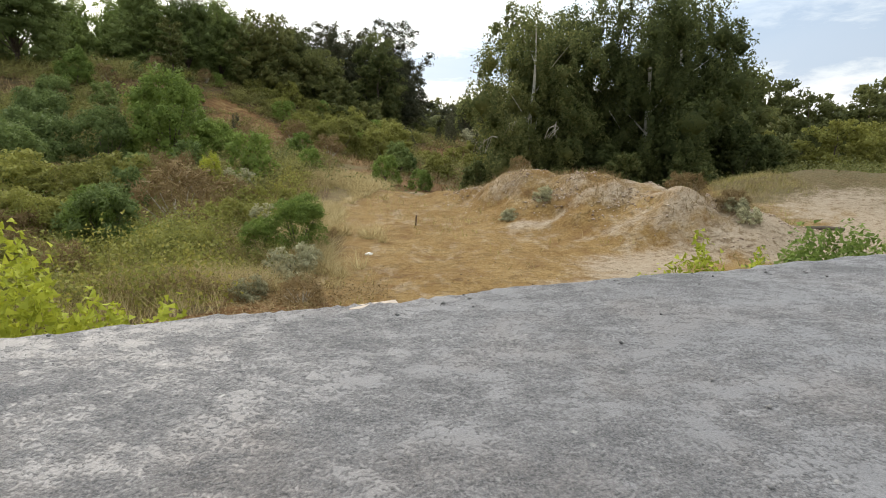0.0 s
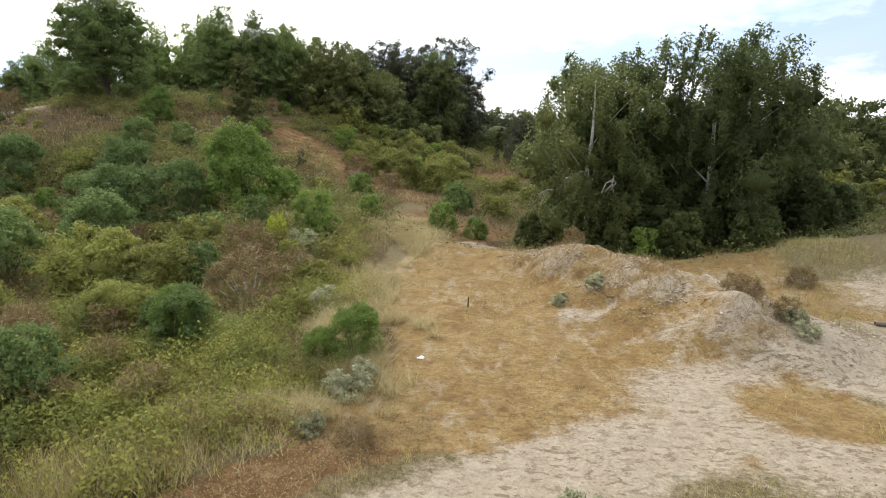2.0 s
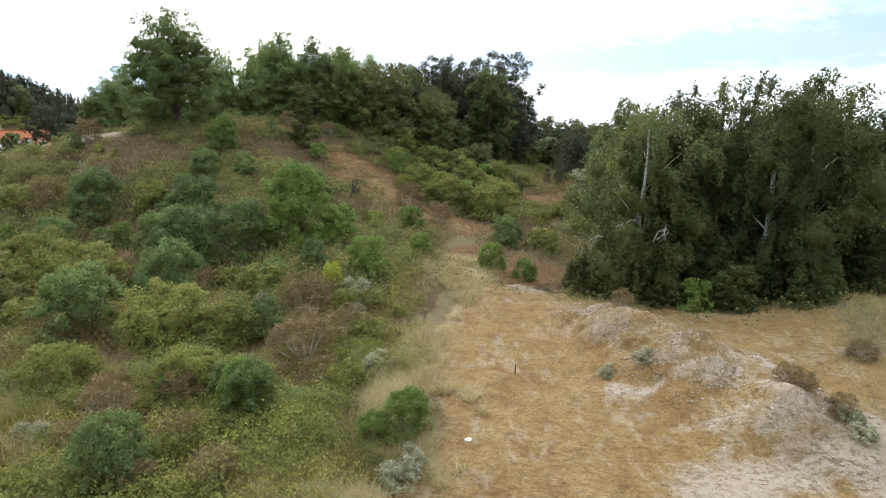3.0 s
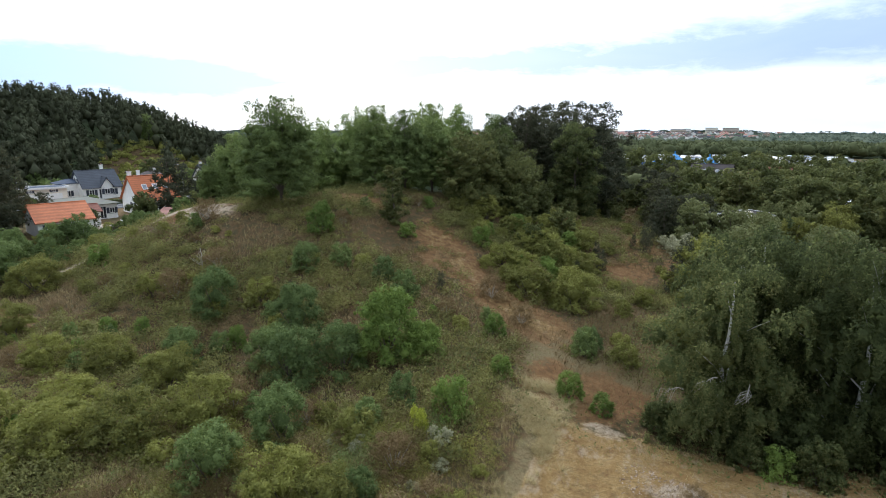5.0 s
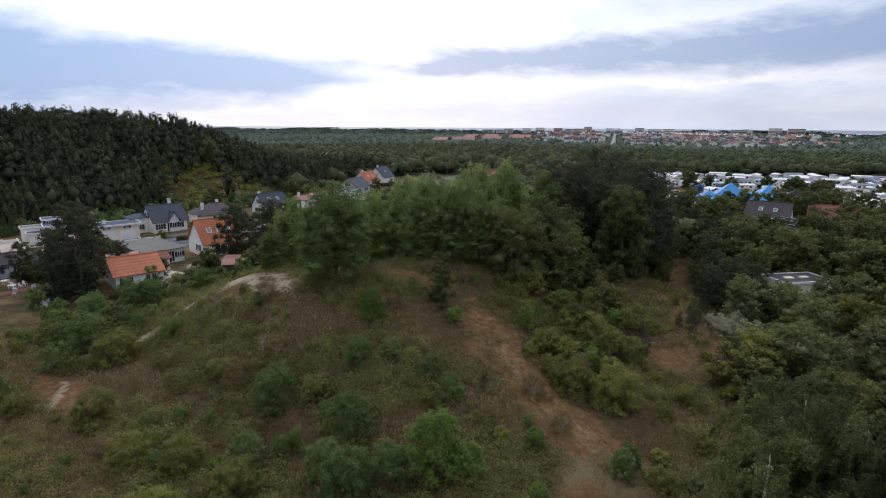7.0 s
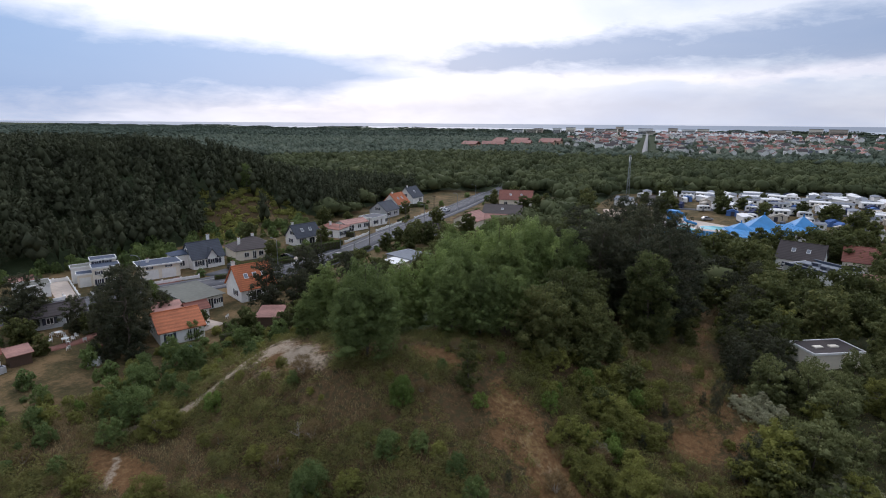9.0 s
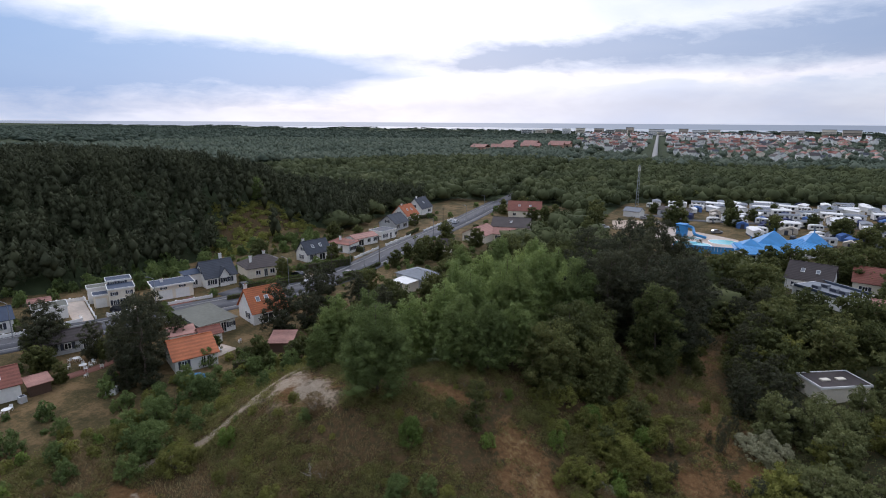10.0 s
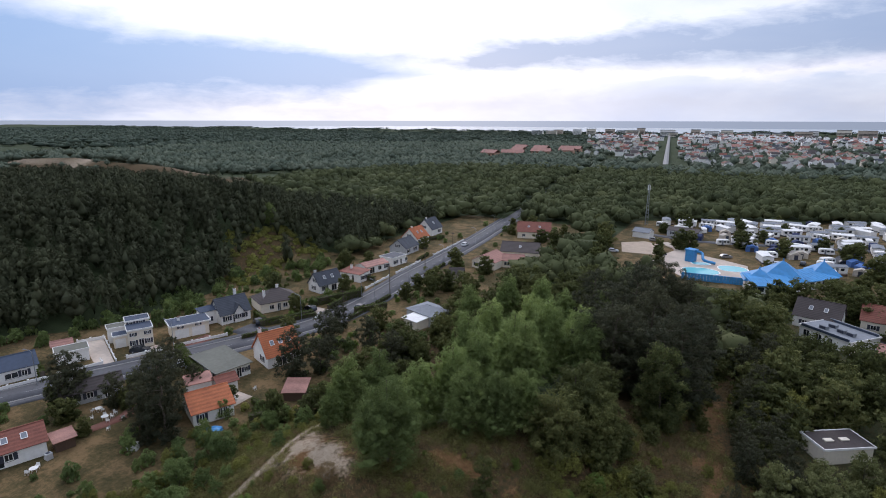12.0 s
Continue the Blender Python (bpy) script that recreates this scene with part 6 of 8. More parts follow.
def build_village():
    W, DR, G = "window", "door", "garage_door"
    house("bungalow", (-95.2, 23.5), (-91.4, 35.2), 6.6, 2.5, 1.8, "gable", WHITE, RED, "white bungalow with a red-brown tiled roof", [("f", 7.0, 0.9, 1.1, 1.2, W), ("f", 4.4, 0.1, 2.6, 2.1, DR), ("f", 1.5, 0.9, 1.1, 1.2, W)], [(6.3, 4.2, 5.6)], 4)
    house("shed", (-90.6, 36.0), (-90.0, 38.6), 2.6, 1.9, 0.5, "shed", WOODBROWN, PINK, "small brick-red garden shed", z=1.9)
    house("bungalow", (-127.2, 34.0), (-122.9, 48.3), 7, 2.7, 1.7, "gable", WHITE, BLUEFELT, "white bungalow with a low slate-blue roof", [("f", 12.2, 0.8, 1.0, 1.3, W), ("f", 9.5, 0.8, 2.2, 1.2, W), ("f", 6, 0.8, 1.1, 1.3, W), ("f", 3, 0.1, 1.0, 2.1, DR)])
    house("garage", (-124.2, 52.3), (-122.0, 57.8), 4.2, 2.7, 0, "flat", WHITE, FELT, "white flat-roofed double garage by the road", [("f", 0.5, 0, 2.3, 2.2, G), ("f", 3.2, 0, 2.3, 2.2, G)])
    house("shed", (-129.6, 54.2), (-128.2, 57.6), 2.6, 2.6, 0.7, "gable", CREAM, PINK, "small cream shed with a terracotta roof behind the garage")
    house("villa", (-119.6, 65.2), (-117.4, 69.7), 4.6, 4.4, 0, "flat", CREAM, BLUEFELT, "cream two-storey house with a flat dark roof", [("f", 0.7, 3.0, 0.7, 0.8, W), ("f", 3.6, 3.0, 0.7, 0.8, W), ("f", 0.6, 0.8, 0.8, 1.2, W), ("f", 2.0, 0.1, 1.1, 2.1, DR), ("f", 3.6, 0.8, 0.8, 1.2, W)])
    house("annexe", (-123.1, 63.8), (-121.9, 66.3), 3.0, 2.8, 0, "flat", CREAM, BLUEFELT, "cream flat-roofed garage beside the villa", [("f", 0.3, 0, 2.1, 2.1, G)])
    house("terrace_wing", (-127.2, 64.9), (-125.6, 68.4), 3.0, 3.5, 0, "flat", WHITE, FELT, "white wing with a walled roof terrace")
    house("pavilion", (-123.7, 67.3), (-121.6, 71.6), 3.4, 5.2, 0, "flat", CREAM, BLUEFELT, "cream rear storey of the villa under a flat roof", [("f", 0.6, 4.4, 0.9, 0.6, W), ("f", 2.6, 4.4, 0.9, 0.6, W)])
    house("villa", (-116.3, 73.6), (-112.9, 81.2), 5.2, 3.3, 0, "flat", CREAM, BLUEFELT, "cream house with wide garage doors and flat dark roof", [("f", 0.7, 0, 3.0, 2.2, G), ("f", 4.4, 0, 3.0, 2.2, G), ("f", 1.6, 2.5, 0.7, 0.5, W), ("f", 5.6, 2.5, 0.7, 0.5, W)], [(2.2, 3.4, 4.2)], over=0.8)
    house("annexe", (-118.3, 83.2), (-116.3, 88.6), 4, 3.6, 0.8, "hip", WHITE, BLUEFELT, "small white annexe with a dark hipped roof", [("f", 1.2, 0.8, 1.0, 1.2, W)])
    house("cottage", (-114.2, 85.8), (-112.0, 93.2), 6.8, 2.7, 3.4, "gable", WHITE, SLATE, "white house with a steep dark slate roof", [("f", 1.0, 0.8, 1.1, 1.3, W), ("f", 3.0, 0.1, 1.0, 2.1, DR), ("f", 5.2, 0.8, 1.1, 1.3, W), ("l", 3.2, 3.4, 1.0, 1.2, W)], [(6.2, 5.5, 7.2)])
    house("cottage", (-112.9, 89.0), (-112.2, 91.2), 4.2, 3.0, 1.7, "cross", WHITE, SLATE, "front gable of the slate-roofed house", [("f", 0.6, 1.0, 1.1, 1.2, W)])
    house("bungalow", (-112.1, 96.9), (-107.6, 106.9), 8.5, 2.7, 2.5, "hip", CREAM, BROWN, "cream bungalow with a brown hipped roof", [("f", 2.2, 0.8, 1.3, 1.2, W), ("f", 4.4, 0.1, 1.0, 2.1, DR), ("f", 6.0, 0.8, 1.3, 1.2, W), ("f", 8.6, 0.8, 1.3, 1.2, W)], [(1.8, 2.6, 5.6), (6.5, 5.6, 5.8)])
    house("cottage", (-110.5, 118.0), (-108.7, 126.2), 5.8, 2.6, 3.2, "gable", WHITE, SLATE, "white cottage with dormers and a dark roof", [("f", 1.4, 0.8, 1.1, 1.3, W), ("f", 4.2, 0.1, 2.0, 2.0, DR), ("l", 2.2, 0.8, 1.0, 1.2, W), ("l", 3.0, 3.3, 1.0, 1.0, W)], [(1.0, 3.5, 6.6)], 2)
    house("villa", (-115.8, 133.4), (-107.4, 133.2), 5.2, 2.7, 0.6, "shed", WHITE, RED, "white house with a low sloping roof", [("f", 1.4, 0.8, 1.2, 1.2, W), ("r", 1.0, 0.8, 1.2, 1.2, W), ("r", 3.6, 0.8, 1.2, 1.2, W), ("f", 5.0, 0.1, 1.0, 2.1, DR)], [(2.0, 3.5, 4.4)])
    house("bungalow", (-111.2, 141.8), (-109.2, 151.2), 6, 2.6, 0.9, "gable", WHITE, PINK, "long white bungalow with a faded terracotta roof", [("f", 1.2, 0.1, 2.2, 2.1, DR), ("f", 5.0, 0.8, 1.5, 1.3, W), ("f", 8.4, 0.8, 1.2, 1.3, W)])
    house("villa", (-109.7, 154.6), (-108.9, 162.2), 6, 3.0, 0, "flat", WHITE, SLATE, "white house with a flat dark roof", [("f", 1.2, 0.8, 1.2, 1.3, W), ("f", 4.2, 0.1, 1.0, 2.1, DR), ("f", 6.8, 0.8, 1.4, 1.3, W)])
    house("cottage", (-115.0, 171.2), (-115.3, 180.6), 7.5, 2.8, 2.9, "gable", GREYWALL, SLATE, "grey cottage with a slate roof", [("f", 1.2, 0.8, 1.2, 1.3, W), ("f", 6.2, 0.8, 1.2, 1.3, W), ("l", 3.2, 2.9, 1.0, 1.0, W)])
    house("cottage", (-120.8, 188.4), (-120.5, 197.0), 8, 2.8, 3.9, "gable", WHITE, ORANGE, "white cottage with an orange tiled roof", [("f", 1.2, 0.8, 1.2, 1.3, W), ("f", 5.8, 0.8, 1.2, 1.3, W), ("l", 3.4, 3.0, 1.0, 1.2, W)], [(1.6, 4, 7.4)], 2)
    house("cottage", (-125.1, 207.4), (-125.2, 216.6), 8, 3.0, 4.2, "gable", WHITE, SLATE, "tall white cottage with a dark roof", [("f", 5.8, 0.8, 1.2, 1.3, W), ("l", 3.4, 3.2, 1.0, 1.2, W)], [(1.6, 4, 8)], 1)
    house("workshop", (-87.9, 63.8), (-86.4, 70.6), 11.0, 2.6, 0.3, "shed", WHITE, FELT, "white building with a grey-green felt roof", [("f", 4.0, 0.1, 1.1, 2.1, DR), ("f", 5.6, 0.9, 0.9, 1.0, W), ("f", 1.2, 0.9, 1.2, 1.0, W), ("l", 9.0, 0.2, 1.6, 2.0, DR)], over=0.5)
    house("cottage", (-84.7, 73.8), (-82.2, 80.8), 7.6, 2.7, 4.0, "gable", WHITE, ORANGE, "white cottage with a steep orange tiled roof", [("f", 2.0, 0.1, 2.2, 2.0, DR), ("f", 5.2, 0.8, 1.1, 1.2, W), ("l", 4.2, 0.9, 1.1, 1.2, W)], [(0.5, 4.6, 7.6)], 3)
    house("bungalow", (-78.6, 51.6), (-75.9, 57.8), 8.6, 2.4, 2.0, "gable", WHITE, ORANGE, "white bungalow with a bright orange tiled roof", [("f", 4.1, 0.1, 0.7, 2.0, DR), ("f", 5.0, 0.1, 0.7, 2.0, DR), ("f", 1.0, 0.6, 0.9, 1.4, W)])
    house("cottage", (-104.2, 43.6), (-100.6, 52.6), 4.6, 2.4, 1.3, "gable", GREYWALL, BROWN, "grey-walled cottage with a dark brown roof among trees", [("f", 6.6, 0.1, 0.9, 2.1, DR), ("f", 3.8, 0.8, 1.1, 1.2, W), ("f", 1.2, 0.8, 1.1, 1.2, W)], [(2.0, 3.4, 5.0)])
    house("shed", (-71.9, 65.6), (-68.6, 67.6), 4.4, 1.9, 0.6, "shed", WOODBROWN, PINK, "garden shed with a patchy pink roof")
    house("carport", (-84.2, 61.2), (-83.0, 64.6), 3.6, 2.2, 0.9, "gable", WHITE, RED, "small red-roofed outbuilding beside a paved terrace")
    house("annexe", (-88.6, 57.8), (-86.6, 61.6), 3.4, 2.4, 0.5, "shed", WHITE, PINK, "low white annexe with a faded red roof")
    house("bungalow", (-76.4, 113.6), (-67.6, 111.2), 7.4, 2.9, 1.1, "hip", GREYWALL, GREYSHEET, "grey bungalow with a pale slate-grey roof", [("f", 2.0, 0.8, 1.2, 1.2, W), ("f", 5.0, 0.8, 1.2, 1.2, W)])
    house("annexe", (-74.2, 108.6), (-69.4, 107.4), 4.6, 2.4, 0.3, "shed", CREAM, WHITE, "small cream annexe with a white roof", [("f", 2.6, 0.1, 0.9, 2.0, DR)])
    house("kiosk", (-83.6, 149.0), (-79.4, 150.6), 4, 2.5, 1.6, "gable", CREAM, BROWN, "small cream house with a dark roof", [("f", 1.2, 0.8, 1.0, 1.0, W)])
    house("bungalow", (-85.4, 168.8), (-76.4, 168.4), 10, 2.8, 2.2, "cross", CREAM, PINK, "cream house with a red-brown gabled roof", [("f", 1.4, 0.8, 1.2, 1.2, W), ("f", 5.6, 0.8, 1.2, 1.2, W)])
    house("bungalow", (-76.0, 174.0), (-69.0, 176.0), 6, 2.6, 1.6, "gable", CREAM, PINK, "low cream house with faded red tiles", [("f", 1.4, 0.8, 1.2, 1.2, W)])
    house("bungalow", (-82.0, 186.0), (-68.5, 189.5), 11, 2.8, 2.6, "gable", CREAM, BROWN, "large house with a dark brown roof", [("f", 2.0, 0.8, 1.4, 1.2, W), ("f", 7.0, 0.8, 1.4, 1.2, W)], [], 1)
    house("bungalow", (-90.4, 223.0), (-77.0, 227.8), 11, 3.0, 3.4, "gable", CREAM, RED, "large house with a dark red roof", [("f", 2.0, 0.8, 1.4, 1.2, W), ("f", 8.0, 0.8, 1.4, 1.2, W)], [], 2)
    house("house", (11.2, 159.4), (20.6, 157.0), 8, 3.0, 3.6, "gable", WHITE, BROWN, "white house with a steep dark brown roof", [("f", 2.0, 0.8, 1.2, 1.2, W), ("f", 6.0, 0.8, 1.2, 1.2, W), ("r", 3.0, 3.4, 1.0, 1.0, W)], [], 2, "houses by the campsite")
    house("shop", (12.4, 151.8), (21.6, 143.8), 9.5, 2.9, 0, "flat", WHITE, GREYSHEET, "long white building with a flat grey roof", [("f", 1.0, 0.6, 1.6, 1.6, W), ("f", 4.0, 0.6, 1.6, 1.6, W), ("f", 7.0, 0.1, 1.2, 2.1, DR)], group="houses by the campsite")
    house("house", (25.6, 163.0), (36.0, 161.4), 9, 3.0, 3.0, "gable", CREAM, RED, "house with a dark red-brown roof and hedge", [("f", 2.0, 0.8, 1.2, 1.2, W), ("f", 6.0, 0.8, 1.2, 1.2, W)], [], 0, "houses by the campsite")
    house("house", (25.0, 136.0), (33.0, 134.0), 8, 3.0, 2.0, "gable", CREAM, PINK, "pale house with a faded roof", [("f", 2.0, 0.8, 1.2, 1.2, W)], [], 0, "houses by the campsite")
    for i, (p, q) in enumerate((((12.6, 151.2), (21.2, 143.8)), ((18.6, 158.4), (27.4, 150.8)))):
        m, L = frame_at(p, q, 4.95)
        u = thing("roof_parapet", m, "dark blue sheet-metal parapet along the flat roof", "parapet", "parapets of the shop")
        part("panel", boxes((0, -0.12, 0.0, L, 0.12, 0.6), bevel=0.02), BLUEFELT, u)
        part("coping", boxes((-0.05, -0.2, 0.6, L + 0.05, 0.2, 0.68), bevel=0.02), GREYSHEET, u)
    for x, y, a in ((17.0, 150.6, -40), (20.4, 149.6, -40), (22.0, 148.2, -40), (19.0, 152.6, -35)):
        u = thing("ventilation_unit", pose(x, y, 4.95, 0, 0, a), "grey ventilation unit on the flat roof", "ventilation", "units on the shop roof")
        part("casing", boxes((-0.9, -0.5, 0.1, 0.9, 0.5, 0.95), bevel=0.04), GREYSHEET, u)
        part("grille", boxes((-0.7, -0.54, 0.2, 0.7, -0.5, 0.8)), SHUTTER, u)
        part("base", boxes((-0.8, -0.4, 0.0, 0.8, 0.4, 0.1)), KERB, u)
    g = house("blockhouse", (13.2, 92.8), (19.8, 97.4), 4.8, 3.5, 0, "flat", CREAM, BROWN, "pale flat-roofed blockhouse with two roof lights", [("f", 5.6, 0.4, 1.0, 2.0, DR)], group="houses by the campsite", z=0.9)
    for x in (1.6, 4.2):
        part("roof_light", boxes((x, 1.8, 3.6, x + 1.4, 2.6, 3.85), bevel=0.05), CREAM, g, "pale domed roof light")
    for p, q in (((-125, 33), (-119.8, 48.6)), ((-119.6, 50.2), (-117.2, 57.8)), ((-115.6, 62.2), (-112.8, 69.2)), ((-112.2, 71.2), (-107.6, 82.0)), ((-101.6, 128.6), (-103.4, 143.4)), ((-103.6, 148), (-105.2, 166)), ((-105.6, 176), (-108.4, 206)), ((-96.4, 100.5), (-98.0, 103.8))):
        garden_wall(p, q)
    for i, (p, q, h) in enumerate((((-104.6, 91.5), (-98.4, 103.0), 1.1), ((-99.0, 108.5), (-101.4, 127), 1.4), ((-104.6, 114.0), (-99.8, 112.4), 1.6), ((-89.2, 83.2), (-86.0, 76.8), 1.2), ((-76.5, 62.5), (-67.5, 60.0), 1.1), ((-74.0, 60.6), (-68.8, 58.0), 1.0), ((-106, 165), (-108, 176), 1.2), ((-88.8, 105), (-90.6, 126), 1.0),
                                   ((26, 158), (38, 155), 1.6), ((-83.4, 82.0), (-84.8, 88.0), 1.4), ((-103, 82.5), (-100.6, 88.5), 0.9), ((-93.5, 150), (-95, 166), 1.0), ((-118.6, 165), (-117.5, 170), 1.4), ((-122.0, 197.5), (-118, 206), 1.4))):
        hedge(p, q, h, seed=i)
    for i, (p, q, h, w) in enumerate((((-108.2, 69.6), (-89.6, 62.0), 2.4, 1.8), ((-71.6, 57.2), (-67.6, 63.0), 1.6, 1.4), ((-105.6, 90.4), (-99.6, 103.4), 1.5, 1.2), ((-104.6, 110.0), (-98.6, 122.6), 2.2, 2.0), ((-128.6, 50.2), (-121.0, 48.2), 1.5, 1.2), ((-97, 33), (-104, 30), 1.6, 1.2), ((-112.6, 95.2), (-106.2, 92.6), 1.5, 1.2), ((-69.0, 68.6), (-62.6, 76.0), 1.8, 1.6), ((-91, 110), (-86, 118), 1.6, 1.3), ((-112, 136), (-104.6, 137.6), 1.4, 1.1))):
        hedge(p, q, h, w, seed=40 + i, label="tall dark green hedge between the gardens")
    flat_thing("yard", [(-117, 56.4), (-115.6, 59.5), (-131, 65.7), (-133, 62.2), (-122, 58.1)], 1.7, 2.06, PAVING, "pale gravel yard beside the garage", "yard", "structure")
    garden_wall((-116.0, 60.0), (-130.8, 65.9), 0.7)
    garden_wall((-131.2, 65.9), (-133.6, 61.2), 0.9)
    strip("driveway", [(-101.5, 60.5), (-96.5, 55.5), (-92.0, 47.5), (-93.5, 40.5)], 1.1, lambda x, y: 2.04, REDPAVE, "curved red gravel garden drive", "driveway")
    for x0, y0, x1, y1, mat, name, label in ((-112.4, 71.0, -108.8, 80.0, REDPAVE, "yard", "reddish paved forecourt"), (-108.8, 84.0, -103.0, 90.5, ASPHALT, "yard", "grey asphalt forecourt"),
                                             (-83.0, 58.2, -78.4, 64.0, PAVING, "terrace", "pale paved garden terrace"), (-103.6, 104.6, -98.6, 108.6, PAVING, "yard", "pale concrete drive"), (-117.0, 62.4, -114.4, 70.0, PAVING, "yard", "paved front yard"), (22, 148, 33, 158, ASPHALT, "yard", "grey asphalt yard behind the shop")):
        tagged(new(name, mesh_of(name, [(x0, y0, 2.06), (x1, y0, 2.06), (x1, y1, 2.06), (x0, y1, 2.06), (x0, y0, 1.7), (x1, y0, 1.7), (x1, y1, 1.7), (x0, y1, 1.7)], [(0, 1, 2, 3), (4, 5, 1, 0), (5, 6, 2, 1), (6, 7, 3, 2), (7, 4, 0, 3)], [mat])), label, "yard", kind="structure")


# ---- vehicles ----
def wheel_parts(root, xs, half, r):
    for x in xs:
        for s in (-1, 1):
            bm = bmesh.new()
            bmesh.ops.create_cone(bm, cap_ends=True, segments=14, radius1=r, radius2=r, depth=0.2, matrix=pose(x, s * half, r, 90, 0, 0))
            w = part("wheel", bm, SHUTTER, root)
            bm = bmesh.new()
            bmesh.ops.create_cone(bm, cap_ends=True, segments=10, radius1=r * 0.6, radius2=r * 0.5, depth=0.22, matrix=pose(x, s * half, r, 90, 0, 0))
            part("rim", bm, METAL, w)


def car(paint, label):
    root = thing("car", Matrix.Identity(4), label, "car", "parked cars")
    bm = prism([(-2.05, 0.28), (2.05, 0.28), (2.1, 0.62), (1.95, 0.85), (0.95, 0.95), (0.3, 1.42), (-1.35, 1.46), (-1.95, 0.98), (-2.1, 0.7)], -0.86, 0.86)
    bmesh.ops.bevel(bm, geom=bm.edges[:], offset=0.08, segments=2, affect="EDGES")
    part("body", bm, paint, root)
    part("windscreen", prism([(0.96, 0.97), (1.02, 0.97), (0.40, 1.36), (0.34, 1.36)], -0.68, 0.68), GLASS, root)
    part("rear_window", prism([(-1.93, 1.02), (-1.98, 1.04), (-1.48, 1.38), (-1.42, 1.38)], -0.66, 0.66), GLASS, root)
    for s in (-1, 1):
        part("side_window", prism([(0.75, 0.98), (0.25, 1.36), (-1.2, 1.39), (-1.55, 1.0)], s * 0.85, s * 0.875), GLASS, root)
        part("headlight", boxes((1.96, s * 0.62 - 0.16, 0.62, 2.08, s * 0.62 + 0.16, 0.76), bevel=0.02), WHITE, root)
    wheel_parts(root, (-1.3, 1.3), 0.8, 0.31)
    return root


def caravan(seed, L, label):
    rng = np.random.default_rng(seed)
    root = thing("caravan", Matrix.Identity(4), label, "caravan", "caravans on the campsite")
    bm = prism([(-L / 2, 0.55), (L / 2 - 0.2, 0.55), (L / 2, 1.2), (L / 2 - 0.35, 2.45), (L / 2 - 0.9, 2.65), (-L / 2 + 0.6, 2.65), (-L / 2, 2.3)], -1.1, 1.1)
    bmesh.ops.bevel(bm, geom=bm.edges[:], offset=0.1, segments=2, affect="EDGES")
    part("body", bm, WHITE, root)
    for x in (-L * 0.3, L * 0.05, L * 0.3):
        for s in (-1, 1):
            part("window", boxes((x - 0.45, s * 1.1 - 0.02, 1.45, x + 0.45, s * 1.1 + 0.02, 2.1), bevel=0.01), GLASS, root)
    part("door", boxes((-0.95, -1.13, 0.6, -0.3, -1.09, 2.3)), GREYSHEET, root)
    wheel_parts(root, (0.0,), 0.98, 0.32)
    part("drawbar", boxes((L / 2 - 0.2, -0.06, 0.5, L / 2 + 1.0, 0.06, 0.6)), METAL, root)
    return root


def mobile_home(label, roof):
    root = thing("mobile_home", Matrix.Identity(4), label, "mobile home", "mobile homes on the campsite")
    part("body", boxes((-4, -1.9, 0.5, 4, 1.9, 2.75), bevel=0.05), WHITE, root)
    bm = bmesh.new()
    sheet(bm, [(-4.2, -2.1, 2.75), (4.2, -2.1, 2.75), (4.2, 0, 3.25), (-4.2, 0, 3.25)], 0.1)
    sheet(bm, [(4.2, 2.1, 2.75), (-4.2, 2.1, 2.75), (-4.2, 0, 3.25), (4.2, 0, 3.25)], 0.1)
    part("roof", bm, roof, root)
    part("skirt", boxes((-3.9, -1.8, 0, 3.9, 1.8, 0.5)), SHUTTER, root)
    for x in (-2.8, -0.9, 2.4):
        part("window", boxes((x - 0.55, -1.93, 1.4, x + 0.55, -1.88, 2.3)), GLASS, root)
    part("door", boxes((0.4, -1.94, 0.55, 1.2, -1.88, 2.5)), GREYSHEET, root)
    part("deck", boxes((-1.0, -3.6, 0.1, 3.4, -1.92, 0.5)), WOODBROWN, root)
    return root


def awning(paint, label):
    root = thing("awning_tent", Matrix.Identity(4), label, "tent", "tents on the campsite")
    part("canvas", prism([(-2.2, 0), (2.2, 0), (2.1, 1.9), (0, 2.7), (-2.1, 1.9)], -1.4, 1.4), paint, root)
    part("doorway", boxes((-0.7, -1.43, 0, 0.7, -1.39, 1.8)), SHUTTER, root)
    return root


def lay(first, spots, z=2.0):
    """Puts a thing at the first of the spots (x, y, degrees), and copies of it at the others."""
    for k, (x, y, a) in enumerate(spots):
        m = pose(x, y, z, 0, 0, a)
        if k == 0:
            first.matrix_basis = m
        else:
            copy_thing_at(first, m)


DARKPAINT = plain("dark_car_paint", (0.03, 0.035, 0.045), 0.25, 0.3)
WHITEPAINT = plain("white_car_paint", (0.7, 0.7, 0.7), 0.25)
GREYPAINT = plain("silver_car_paint", (0.35, 0.36, 0.38), 0.3, 0.5)
CANVAS = plain("blue_canvas", (0.07, 0.15, 0.36), 0.9)
BEIGE = plain("beige_canvas", (0.52, 0.46, 0.38), 0.9)
NAVY = plain("navy_canvas", (0.03, 0.04, 0.10), 0.9)


